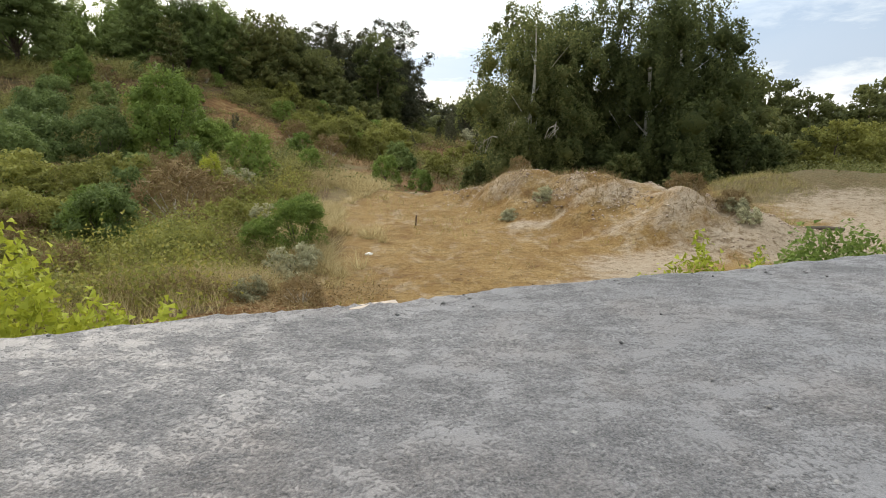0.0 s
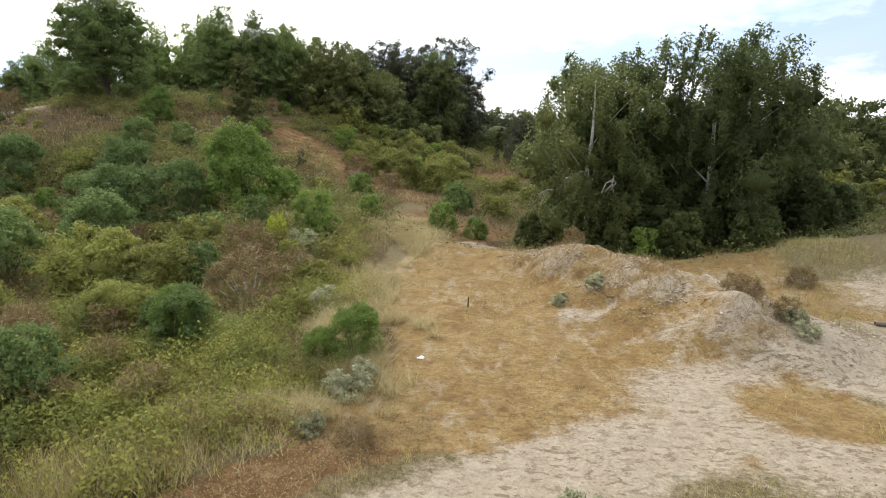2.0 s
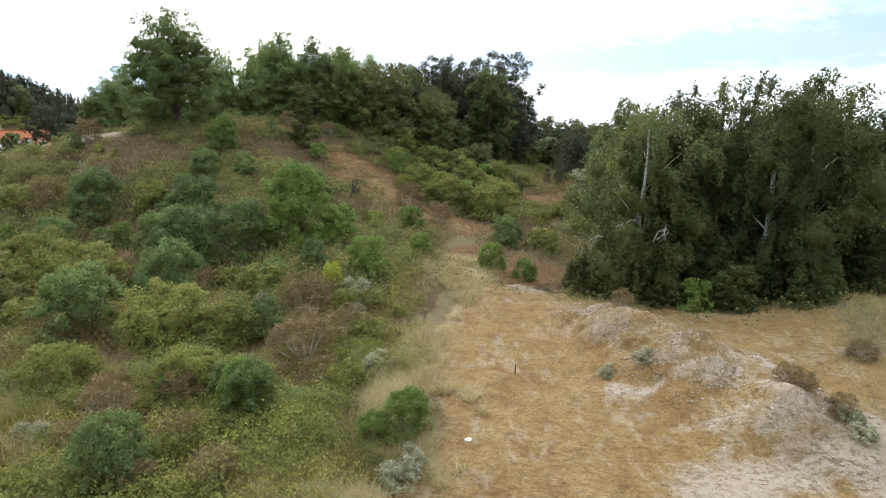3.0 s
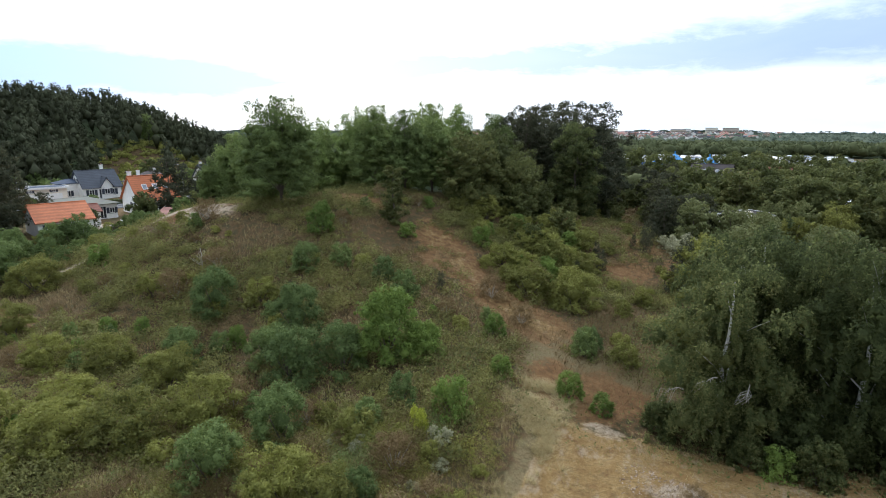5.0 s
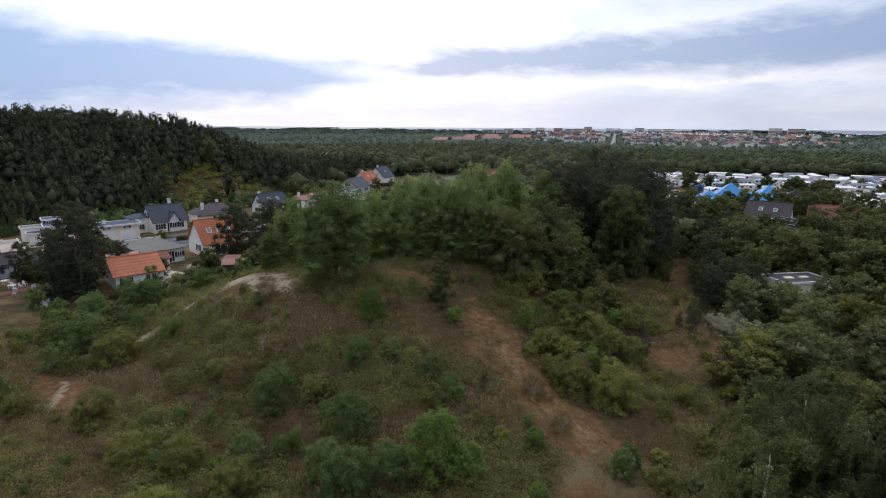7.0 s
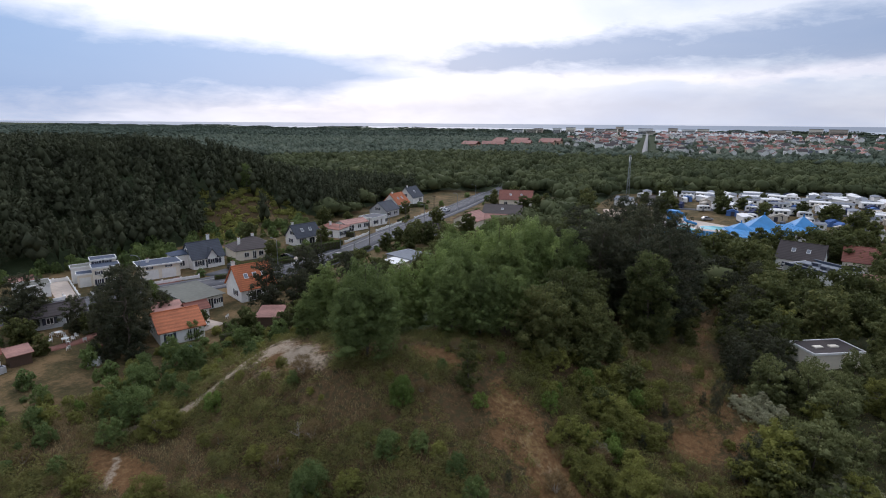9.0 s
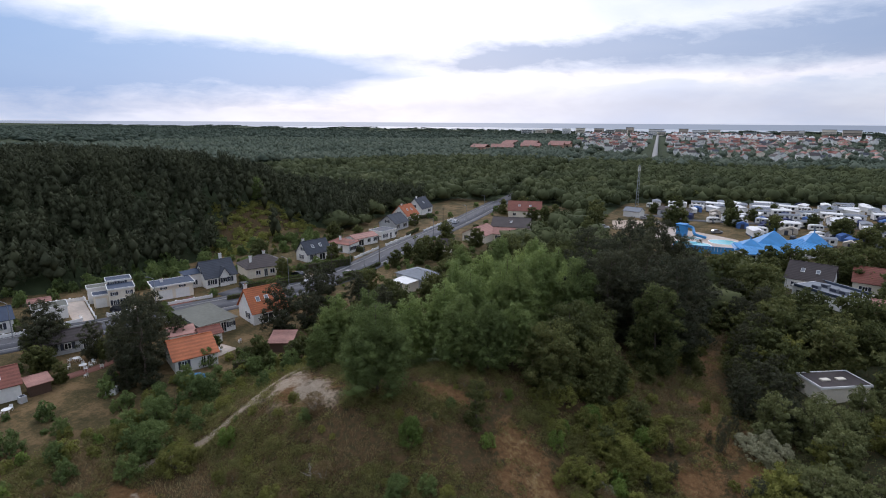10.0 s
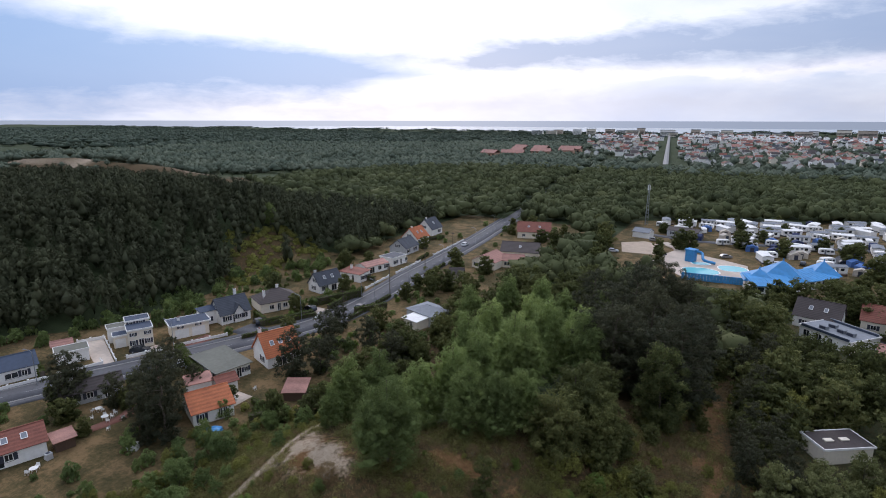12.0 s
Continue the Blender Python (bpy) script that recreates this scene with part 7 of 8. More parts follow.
def build_vehicles():
    lay(car(DARKPAINT, "dark saloon car on the village road"), [(-91.6, 113.5, 98), (-116.2, 65.6, 40), (-102.8, 105.6, 170), (-107.4, 91.5, 150), (-30.2, 222, 10), (30, 240, 20), (36, 152, 10), (16.8, 231, 80)], 2.06)
    lay(car(WHITEPAINT, "white car parked in the open"), [(-98.6, 66.8, 60), (-103.2, 197.5, 95), (-47.5, 217.5, 20), (28, 146, 30), (9, 226, 20), (26, 232, 50), (35, 225, 15), (-101.3, 66.0, 75)], 2.06)
    lay(car(GREYPAINT, "silver car parked in the open"), [(-8, 229, 30), (20, 224, 0), (44, 236, 70), (-37, 247, 10), (31, 149, 30)], 2.06)
    rng = np.random.default_rng(70)
    homes, vans, tents = [], [], []
    for j, y in enumerate(np.arange(216, 334, 7.4)):
        x0 = -38 + 0.0 * y if y > 240 else -12
        for x in np.arange(x0, 74 + (y - 240) * 0.2, 9.0):
            if y > 311 + 0.42 * x or y < 236 - 1.1 * x and x < 20:
                continue
            if y < 236 and x < 22 and rng.random() < 0.55:
                continue
            if rng.random() < 0.13 or (x < -20 and y < 268):
                continue
            s = (x + rng.normal() * 0.9, y + rng.normal() * 0.9, 8 + rng.normal() * 14 + 90 * (rng.random() < 0.3))
            (homes if rng.random() < (0.75 if y > 285 else 0.3) else vans if rng.random() < 0.65 else tents).append(s)
    for k, paint in enumerate((GREYSHEET, WHITE)):
        lay(mobile_home(("white mobile home with a grey roof and wooden deck", "white mobile home with a pale roof")[k], paint), homes[k::2])
    for k in range(2):
        lay(caravan(k, (5.2, 6.6)[k], ("small white touring caravan", "long white touring caravan")[k]), vans[k::2])
    for k, paint in enumerate((BEIGE, CANVAS, NAVY)):
        lay(awning(paint, ("beige canvas awning beside a caravan", "blue canvas tent on the grass", "navy blue tent on the grass")[k]), tents[k::3])


# ---- pool and campsite ----
def pavilion(x, y, s, h, eave, label, turn=10):
    root = thing("pool_pavilion", pose(x, y, 2.0, 0, 0, turn), label, "building", "blue-roofed pool buildings")
    bm = bmesh.new()
    q = [(-s, -s, eave), (s, -s, eave), (s, s, eave), (-s, s, eave)]
    for a, b in zip(q, q[1:] + q[:1]):
        sheet(bm, (a, b, (0, 0, h)), 0.15)
    part("roof", bm, BLUE, root, "bright blue pyramid roof")
    part("wall", boxes((-s + 0.6, -s + 0.6, -0.3, s - 0.6, s - 0.6, eave + 0.1)), CREAM, root)
    part("finial", boxes((-0.15, -0.15, h - 0.2, 0.15, 0.15, h + 0.7), bevel=0.03), BLUE, root)
    for k in (-0.5, 0.1, 0.55):
        part("window", boxes((k * s, -s + 0.55, 0.9, k * s + s * 0.3, -s + 0.62, 2.2)), GLASS, root)


def flat_thing(name, outline, z0, z1, mat, label, category, kind="", under=None):
    """A low slab over an outline."""
    n = len(outline)
    bm = bmesh.new()
    a, b = [bm.verts.new((x, y, z1)) for x, y in outline], [bm.verts.new((x, y, z0)) for x, y in outline]
    bm.faces.new(a)
    for i in range(n):
        j = (i + 1) % n
        bm.faces.new((b[i], b[j], a[j], a[i]))
    bmesh.ops.recalc_face_normals(bm, faces=bm.faces)
    me = bpy.data.meshes.new(name)
    bm.to_mesh(me)
    bm.free()
    me.materials.append(mat)
    return tagged(new(name, me), label, category, kind=kind)


def oval(cx, cy, rx, ry, n=28, wob=0.0, seed=1):
    rng = np.random.default_rng(seed)
    ph = rng.random() * 6
    return [(cx + rx * math.cos(t) * (1 + wob * math.sin(3 * t + ph)), cy + ry * math.sin(t) * (1 + wob * math.sin(2 * t + ph))) for t in np.linspace(0, 2 * math.pi, n, endpoint=False)]


def build_pool():
    flat_thing("pool_deck", [(-29, 213), (-29.5, 222), (-27, 231), (-18, 229.5), (-8, 224), (-0.5, 219), (0.5, 207), (-3, 198), (-8, 193), (-13, 191.5), (-18.5, 192.5), (-24, 199)], 1.6, 2.12, PAVING, "pale paved deck round the pool", "deck", "structure")
    water = water_material("pool_water", (0.16, 0.55, 0.60), 0.12, 0.8)
    for cx, cy, rx, ry in ((-14.5, 203, 5.8, 5.0), (-5.0, 212, 4.6, 4.2), (-15.5, 214.5, 3.0, 2.2)):
        flat_thing("pool_rim", oval(cx, cy, rx + 0.4, ry + 0.4, 36, 0.05, 3), 2.0, 2.2, WHITE, "white rim of the pool", "pool", "structure")
        flat_thing("pool_water", oval(cx, cy, rx, ry, 36, 0.05, 3), 2.0, 2.215, water, "clear turquoise pool water", "water", "structure")
    flat_thing("sport_court", [(-48.5, 237), (-44.5, 219.5), (-32, 220.5), (-30.5, 231), (-33.5, 240), (-40, 244)], 1.7, 2.1, plain("court_sand", (0.46, 0.36, 0.27), 0.95), "pale sand sports court with a low rail", "court", "structure")
    strip("camp_path", [(-33, 246), (-25, 236), (-24, 222), (-33, 210)], 2.2, lambda x, y: 2.05, PAVING, "pale path past the court", "path")
    strip("camp_road", [(-45, 262), (-20, 255), (10, 262), (60, 274)], 2.4, lambda x, y: 2.05, ASPHALT, "grey campsite road", "road")
    strip("camp_road", [(12, 214), (26, 236), (36, 268)], 2.4, lambda x, y: 2.05, ASPHALT, "grey campsite road", "road")
    pavilion(3.0, 193, 4.8, 5.8, 2.8, "pavilion with a pyramid of bright blue metal", 8)
    pavilion(9.2, 199, 6.2, 8.0, 3.0, "taller pavilion under a bright blue peaked roof", 4)
    pavilion(20.8, 210, 4.4, 6.8, 3.0, "small pavilion with a steep blue roof", 12)
    for x, y, turn, L, D, label in ((13.4, 191.5, 50, 18.0, 8.0, "long low pool hall under a blue sheet roof"), (2.6, 182.5, 24, 11.5, 9.5, "pool entrance hall under a sloping blue roof")):
        root = thing("pool_hall", pose(x, y, 2.0, 0, 0, turn), label, "building", "blue-roofed pool buildings")
        bm = bmesh.new()
        sheet(bm, [(-0.6, 0, 2.9), (L + 0.4, 0, 2.9), (L + 0.4, D, 4.4), (-0.6, D, 4.4)], 0.2)
        part("roof", bm, BLUE, root, "bright blue sheet roof")
        part("wall", boxes((0, 0.6, -0.3, L, D - 0.4, 2.9)), WHITE, root)
        for k in range(int(L / 2.8)):
            part("window", boxes((0.8 + k * 2.7, 0.55, 1.0, 2.5 + k * 2.7, 0.63, 2.3)), GLASS, root)
        for k in range(int(L / 1.5)):
            part("roof_seam", boxes((k * 1.5, 0.0, -0.02, k * 1.5 + 0.06, D, 0.05)), BLUE, root).matrix_local = Matrix.Translation((0, 0, 2.9)) @ pose(0, 0, 0, math.degrees(math.atan2(1.5, D)), 0, 0)
    root = thing("pool_screen", pose(-19.0, 190.2, 2.0, 0, 0, 6), "blue slatted screen along the pool", "fence")
    for k in range(24):
        part("panel", boxes((k * 0.95, -0.06, -0.2, k * 0.95 + 0.9, 0.06, 2.3), (k * 0.95, -0.2, 2.3, k * 0.95 + 0.9, 0.2, 2.38)), BLUE, root)
    slide = thing("water_slide", pose(-21, 216, 2.0, 0, 0, -20), "blue water slide on a tower", "slide")
    part("tower", boxes((0, 0, -0.1, 3, 3, 4.5), (-0.3, -0.3, 4.5, 3.3, 3.3, 4.7)), BLUE, slide)
    V, F = tube([[(3 + 0.9 * s, 1.5 + 1.8 * math.sin(s), 4.2 - 0.5 * s, 0.5) for s in np.linspace(0, 7.4, 16)]], 8)
    child("flume", mesh_of("flume", V, F, [BLUE], smooth=True), slide)
    house("reception", (-47, 252), (-40, 250.5), 6, 2.6, 1.3, "gable", WHITE, GREYSHEET, "small white reception hut", group="campsite buildings")
    house("barracks", (-34, 262), (-21, 260), 7, 2.8, 1.0, "gable", GREYWALL, BROWN, "long low camp building with a dark roof", [("f", 2, 0.9, 1.2, 1.2, "window"), ("f", 6, 0.9, 1.2, 1.2, "window")], group="campsite buildings")
    tent = thing("marquee", pose(33, 120, 1.6, 0, 0, 10), "white peaked marquee among the trees", "tent")
    bm = bmesh.new()
    for cx in (0, 5):
        q = [(cx - 2.5, -2.5, 2.3), (cx + 2.5, -2.5, 2.3), (cx + 2.5, 2.5, 2.3), (cx - 2.5, 2.5, 2.3)]
        for a, b in zip(q, q[1:] + q[:1]):
            sheet(bm, (a, b, (cx, 0, 4.4)), 0.04)
    part("canopy", bm, WHITE, tent)
    for cx in (-2.4, 2.5, 7.4):
        for y in (-2.4, 2.4):
            part("post", boxes((cx - 0.06, y - 0.06, -0.3, cx + 0.06, y + 0.06, 2.4)), METAL, tent)


def build_poles():
    mast = thing("radio_mast", pose(-47, 284, 2.0), "grey steel lattice radio mast", "mast")
    for a in (0, 120, 240):
        V, F = tube([[(0.9 * (1 - s * 0.7) * math.cos(radians(a)), 0.9 * (1 - s * 0.7) * math.sin(radians(a)), -0.3 + 21 * s, 0.11) for s in (0, 0.5, 1)]], 5)
        child("leg", mesh_of("leg", V, F, [METAL]), mast)
    for k in range(12):
        s = k / 12
        r = 0.9 * (1 - s * 0.7)
        pts = [(r * math.cos(radians(a)), r * math.sin(radians(a)), 21 * s + dz, 0.06) for a, dz in ((0, 0), (120, 1.2), (240, 0), (360, 1.2))]
        V, F = tube([pts], 4)
        child("brace", mesh_of("brace", V, F, [METAL]), mast)
    for a in (20, 140, 260):
        ob = part("antenna", boxes((0.4, -0.15, 17.5, 0.65, 0.15, 19.8), bevel=0.03), WHITE, mast)
        ob.matrix_local = pose(0, 0, 0, 0, 0, a)
    lamp_post = thing("street_lamp", Matrix.Identity(4), "grey steel street lamp beside the road", "street lamp", "lamps along the road")
    V, F = tube([[(0, 0, -0.3, 0.09), (0, 0, 4, 0.07), (0, 0, 7.0, 0.05)], [(0, 0, 7.0, 0.045), (0.6, 0, 7.3, 0.04), (1.4, 0, 7.4, 0.035)]], 6)
    child("pole", mesh_of("pole", V, F, [METAL], smooth=True), lamp_post)
    part("lantern", boxes((1.2, -0.14, 7.32, 1.9, 0.14, 7.45), bevel=0.04), GREYSHEET, lamp_post)
    lay(lamp_post, [(-98.2, 97.6, 180), (-90.0, 118, 170), (-93.0, 140, 180), (-95.5, 166, 180), (-99.5, 200, 180), (-110.5, 70, 200), (-118.5, 46, 200), (-106, 232, 180), (-97.6, 121.5, 0)], 2.05)
    pole = thing("utility_pole", Matrix.Identity(4), "tall wooden utility pole with a crossarm", "utility pole", "poles along the road")
    V, F = tube([[(0, 0, -0.4, 0.14), (0, 0, 8.5, 0.10)]], 7)
    child("pole", mesh_of("pole", V, F, [BARK], smooth=True), pole)
    part("crossarm", boxes((-0.7, -0.06, 7.9, 0.7, 0.06, 8.05)), BARK, pole)
    lay(pole, [(-92.0, 128, 20), (-89.6, 104, 20), (-97, 156, 10), (-101, 183, 10)], 2.05)


# ---- far town ----
def far_house(seed, wall, roof, L, D, h, r, label):
    root = thing("town_house", Matrix.Identity(4), label, "house", "houses of the far town")
    bm = prism([(0, -2.5), (D, -2.5), (D, h), (D / 2, h + r), (0, h)], 0, L)
    for v in bm.verts:
        v.co = Vector((v.co.y, v.co.x, v.co.z))
    bmesh.ops.recalc_face_normals(bm, faces=bm.faces)
    part("wall", bm, wall, root)
    bm, o = bmesh.new(), 0.5
    s = r / (D / 2)
    sheet(bm, [(-o, -o, h - o * s + 0.2), (L + o, -o, h - o * s + 0.2), (L + o, D / 2, h + r + 0.2), (-o, D / 2, h + r + 0.2)], 0.2)
    sheet(bm, [(L + o, D + o, h - o * s + 0.2), (-o, D + o, h - o * s + 0.2), (-o, D / 2, h + r + 0.2), (L + o, D / 2, h + r + 0.2)], 0.2)
    part("roof", bm, roof, root)
    for x in (0.2, 0.65):
        part("window", boxes((L * x, -0.08, h * 0.3, L * x + 1.6, 0.05, h * 0.75)), GLASS, root)
    return root


def build_town():
    rng = np.random.default_rng(90)
    kinds = [far_house(k, *a) for k, a in enumerate(((WHITE, RED, 13, 10, 7, 3.6, "white house with a red-brown roof in the far town"), (WHITE, SLATE, 12, 10, 7, 3.6, "white house with a dark roof in the far town"), (WHITE, PINK, 14, 10, 7, 3, "white house with a pale red roof in the far town"),
                                                     (WHITE, BROWN, 16, 11, 8, 3.6, "large white house with a brown roof in the far town"), (CREAM, RED, 14, 11, 7, 3, "cream house with a faded red roof in the far town")))]
    spots = [[] for _ in kinds]
    way = np.array([(-88, 617), (-286, 2037)])
    for y in np.concatenate((np.arange(640, 1000, 21), np.arange(1000, 1750, 34))):
        for a in np.arange(-0.27, 0.22, 17 / y):
            x = a * y + rng.normal() * 4
            xr = np.interp(y, way[:, 1], way[:, 0])
            thick = 0.62 * ramp(-0.30, -0.22, x / y) * ramp(0.22, 0.06, x / y) * (0.4 + 0.9 * wave(x, y, 90, 12))
            if y < 760 and x < xr - 20:
                thick *= 0.25
            if abs(x - xr) > 20 and rng.random() < thick:
                spots[rng.integers(0, 5)].append((x, y + rng.normal() * 6, rng.choice((10, 100, 190, 280)) + rng.normal() * 8))
    V, F, M, roofs = [], [], [], [RED, SLATE, PINK, BROWN]
    for i, rows in enumerate(spots):      # the farther houses, joined
        for x, y, a in rows[58:]:
            m = pose(x, y, up(x, y) + 3.0, 0, 0, a)
            L, D, h, r = rng.uniform(7, 12), rng.uniform(6, 9), rng.uniform(4.5, 6.5), rng.uniform(2, 3.2)
            pts = [(0, 0, -3), (L, 0, -3), (L, D, -3), (0, D, -3), (0, 0, h), (L, 0, h), (L, D, h), (0, D, h), (0, D / 2, h + r), (L, D / 2, h + r)]
            n = len(V)
            V += [tuple(m @ Vector(q)) for q in pts]
            for f, k in (((0, 1, 5, 4), 0), ((1, 2, 6, 5), 0), ((2, 3, 7, 6), 0), ((3, 0, 4, 7), 0), ((5, 6, 9, 9), 0), ((7, 4, 8, 8), 0), ((4, 5, 9, 8), 1 + i % 4), ((6, 7, 8, 9), 1 + i % 4)):
                F.append([n + q for q in f])
                M.append(k)
    tri = [[f[0], f[1], f[2]] for f in F] + [[f[0], f[2], f[3]] for f in F if f[2] != f[3]]
    which = M + [k for f, k in zip(F, M) if f[2] != f[3]]
    tagged(new("far_houses", mesh_of("far_houses", V, tri, [WHITE] + roofs, which)), "white houses with red and dark roofs towards the sea", "houses", kind="stuff")
    for ob, rows in zip(kinds, spots):
        for k, (x, y, a) in enumerate(rows[:58]):
            k1 = 0.62 if y < 1000 else 0.8
            m = pose(x, y, up(x, y) + 3.0, 0, 0, a) @ Matrix.Diagonal((k1, k1, k1, 1))
            if k == 0:
                ob.matrix_basis = m
            else:
                copy_thing_at(ob, m)
    for x, y, L in ((-342, 700, 24), (-315, 708, 30), (-322, 760, 18), (-300, 790, 22), (-282, 735, 26), (-262, 800, 30), (-252, 765, 20), (-340, 815, 18)):
        root = thing("brick_block", pose(x, y, up(x, y) + 1, 0, 0, rng.normal() * 8), "terrace of orange brick with tiled roofs", "building", "orange brick terraces")
        part("wall", boxes((0, 0, -2, L, 12, 7)), plain("orange_brick", (0.52, 0.32, 0.22), 0.9), root)
        bm = bmesh.new()
        sheet(bm, [(-1, -1, 7), (L + 1, -1, 7), (L + 1, 6, 11), (-1, 6, 11)], 0.2)
        sheet(bm, [(L + 1, 13, 7), (-1, 13, 7), (-1, 6, 11), (L + 1, 6, 11)], 0.2)
        part("roof", bm, PINK, root)
        for k in range(int(L / 6)):
            part("window", boxes((2 + k * 6, -0.1, 2, 4.5 + k * 6, 0.05, 5)), GLASS, root)
    for k in range(22):
        x = -700 + 1000 * k / 22 + rng.normal() * 15
        h = rng.uniform(10, 19)
        root = thing("apartment_block", pose(x, 1835 + rng.normal() * 20, up(x, 1835), 0, 0, rng.normal() * 4), "pale apartment block on the seafront", "building", "seafront blocks")
        L = rng.uniform(22, 42)
        part("wall", boxes((0, 0, -3, L, 14, h)), (WHITE, CREAM, PAVING)[k % 3], root)
        part("roof", boxes((-0.5, -0.5, h, L + 0.5, 14.5, h + 1.2)), GREYSHEET, root)
        for j in range(3):
            part("window", boxes((1.5, -0.2, 2 + j * 3.5, L - 1.5, 0.05, 3.6 + j * 3.5)), GLASS, root)


def garden(x, y):
    """Where plants stand in the gardens: off the houses, the road and the drive."""
    if any(math.hypot(x - h.x, y - h.y) < 7.5 for h in HOUSES):
        return 0.0
    return 1.0 - min(1.0, float(track(np.array(x), np.array(y), ROAD, 4.6)) * 2 + float(track(np.array(x), np.array(y), [(-101.5, 60.5), (-96.5, 55.5), (-92.0, 47.5), (-93.5, 40.5)], 1.6)))


def garden_chair():
    root = thing("garden_chair", Matrix.Identity(4), "white plastic garden chair on the grass", "chair", "chairs in the gardens")
    part("seat", boxes((-0.24, -0.24, 0.40, 0.24, 0.24, 0.44), bevel=0.01), WHITE, root)
    part("backrest", boxes((-0.24, 0.20, 0.44, 0.24, 0.24, 0.88), bevel=0.01), WHITE, root)
    for x in (-0.21, 0.21):
        part("armrest", boxes((x - 0.025, -0.24, 0.62, x + 0.025, 0.22, 0.65)), WHITE, root)
        for y in (-0.21, 0.21):
            part("leg", boxes((x - 0.02, y - 0.02, 0.0, x + 0.02, y + 0.02, 0.40)), WHITE, root)
    return root


def garden_table():
    root = thing("garden_table", Matrix.Identity(4), "round white garden table", "table", "tables in the gardens")
    bm = bmesh.new()
    bmesh.ops.create_cone(bm, cap_ends=True, segments=20, radius1=0.6, radius2=0.6, depth=0.04, matrix=Matrix.Translation((0, 0, 0.72)))
    part("tabletop", bm, WHITE, root)
    for a in range(4):
        x, y = 0.4 * math.cos(a * 1.571 + 0.785), 0.4 * math.sin(a * 1.571 + 0.785)
        part("leg", boxes((x - 0.025, y - 0.025, 0, x + 0.025, y + 0.025, 0.70)), WHITE, root)
    return root


def build_clutter():
    rng = np.random.default_rng(77)
    spots = [(-98.4, 45.6), (-97.2, 46.8), (-95.0, 46.0), (-93.6, 46.4), (-94.4, 47.4), (-92.8, 45.2), (-90.2, 43.8), (-80.6, 60.4), (-79.6, 61.4), (-81.0, 62.0), (-80.0, 66.0), (-88.4, 31.0), (-88.8, 32.6), (-119.0, 58.6), (-74.4, 50.8), (-96.0, 44.2), (-91.4, 47.0)]
    first = None
    for x, y in spots:
        m = pose(x, y, 2.06 if -84 < x < -79 and y > 59 else up(x, y), 0, 0, rng.random() * 360)
        if first is None:
            first = garden_chair()
            first.matrix_basis = m
        else:
            copy_thing_at(first, m)
    for make, places in ((garden_table, ((-97.8, 46.4), (-94.0, 45.4), (-80.2, 61.0), (-88.2, 31.8))),):
        for k, (x, y) in enumerate(places):
            m = pose(x, y, 2.06 if -84 < x < -79 and y > 59 else up(x, y), 0, 0, 20 * k)
            if k == 0:
                first = make()
                first.matrix_basis = m
            else:
                copy_thing_at(first, m)
    for x, y, w, d, h, mat, name, label, a in ((-74.6, 52.4, 2.6, 1.6, 0.5, BLUE, "tarpaulin", "crumpled blue tarpaulin by the house wall", 20), (-81.2, 42.6, 1.6, 1.0, 1.1, WHITE, "water_tank", "white plastic tank beside the drive", 30), (-86.4, 45.9, 2.0, 1.0, 0.7, RED, "trailer_box", "small red trailer box on the drive", 60), (-90.0, 34.6, 0.9, 0.9, 1.0, GREYWALL, "water_butt", "grey water butt beside the shed", 0)):
        root = thing(name, pose(x, y, up(x, y), 0, 0, a), label, name.split("_")[0])
        bm = bmesh.new()
        bmesh.ops.create_cube(bm, size=1, matrix=Matrix.Translation((0, 0, h / 2)) @ Matrix.Diagonal((w, d, h, 1)))
        bmesh.ops.subdivide_edges(bm, edges=bm.edges, cuts=4, use_grid_fill=True)
        for v in bm.verts:
            v.co += Vector(noise.noise_vector(v.co * 2.2)) * (0.22 if name == "tarpaulin" else 0.03)
        part("body", bm, mat, root)
        if name == "trailer_box":
            for sx in (-0.5, 0.5):
                part("wheel", boxes((sx - 0.2, -0.58, 0.0, sx + 0.2, -0.48, 0.4), bevel=0.05), SHUTTER, root)
        elif name != "tarpaulin":
            part("lid", boxes((-w * 0.3, -d * 0.3, h, w * 0.3, d * 0.3, h + 0.07), bevel=0.02), SHUTTER, root)


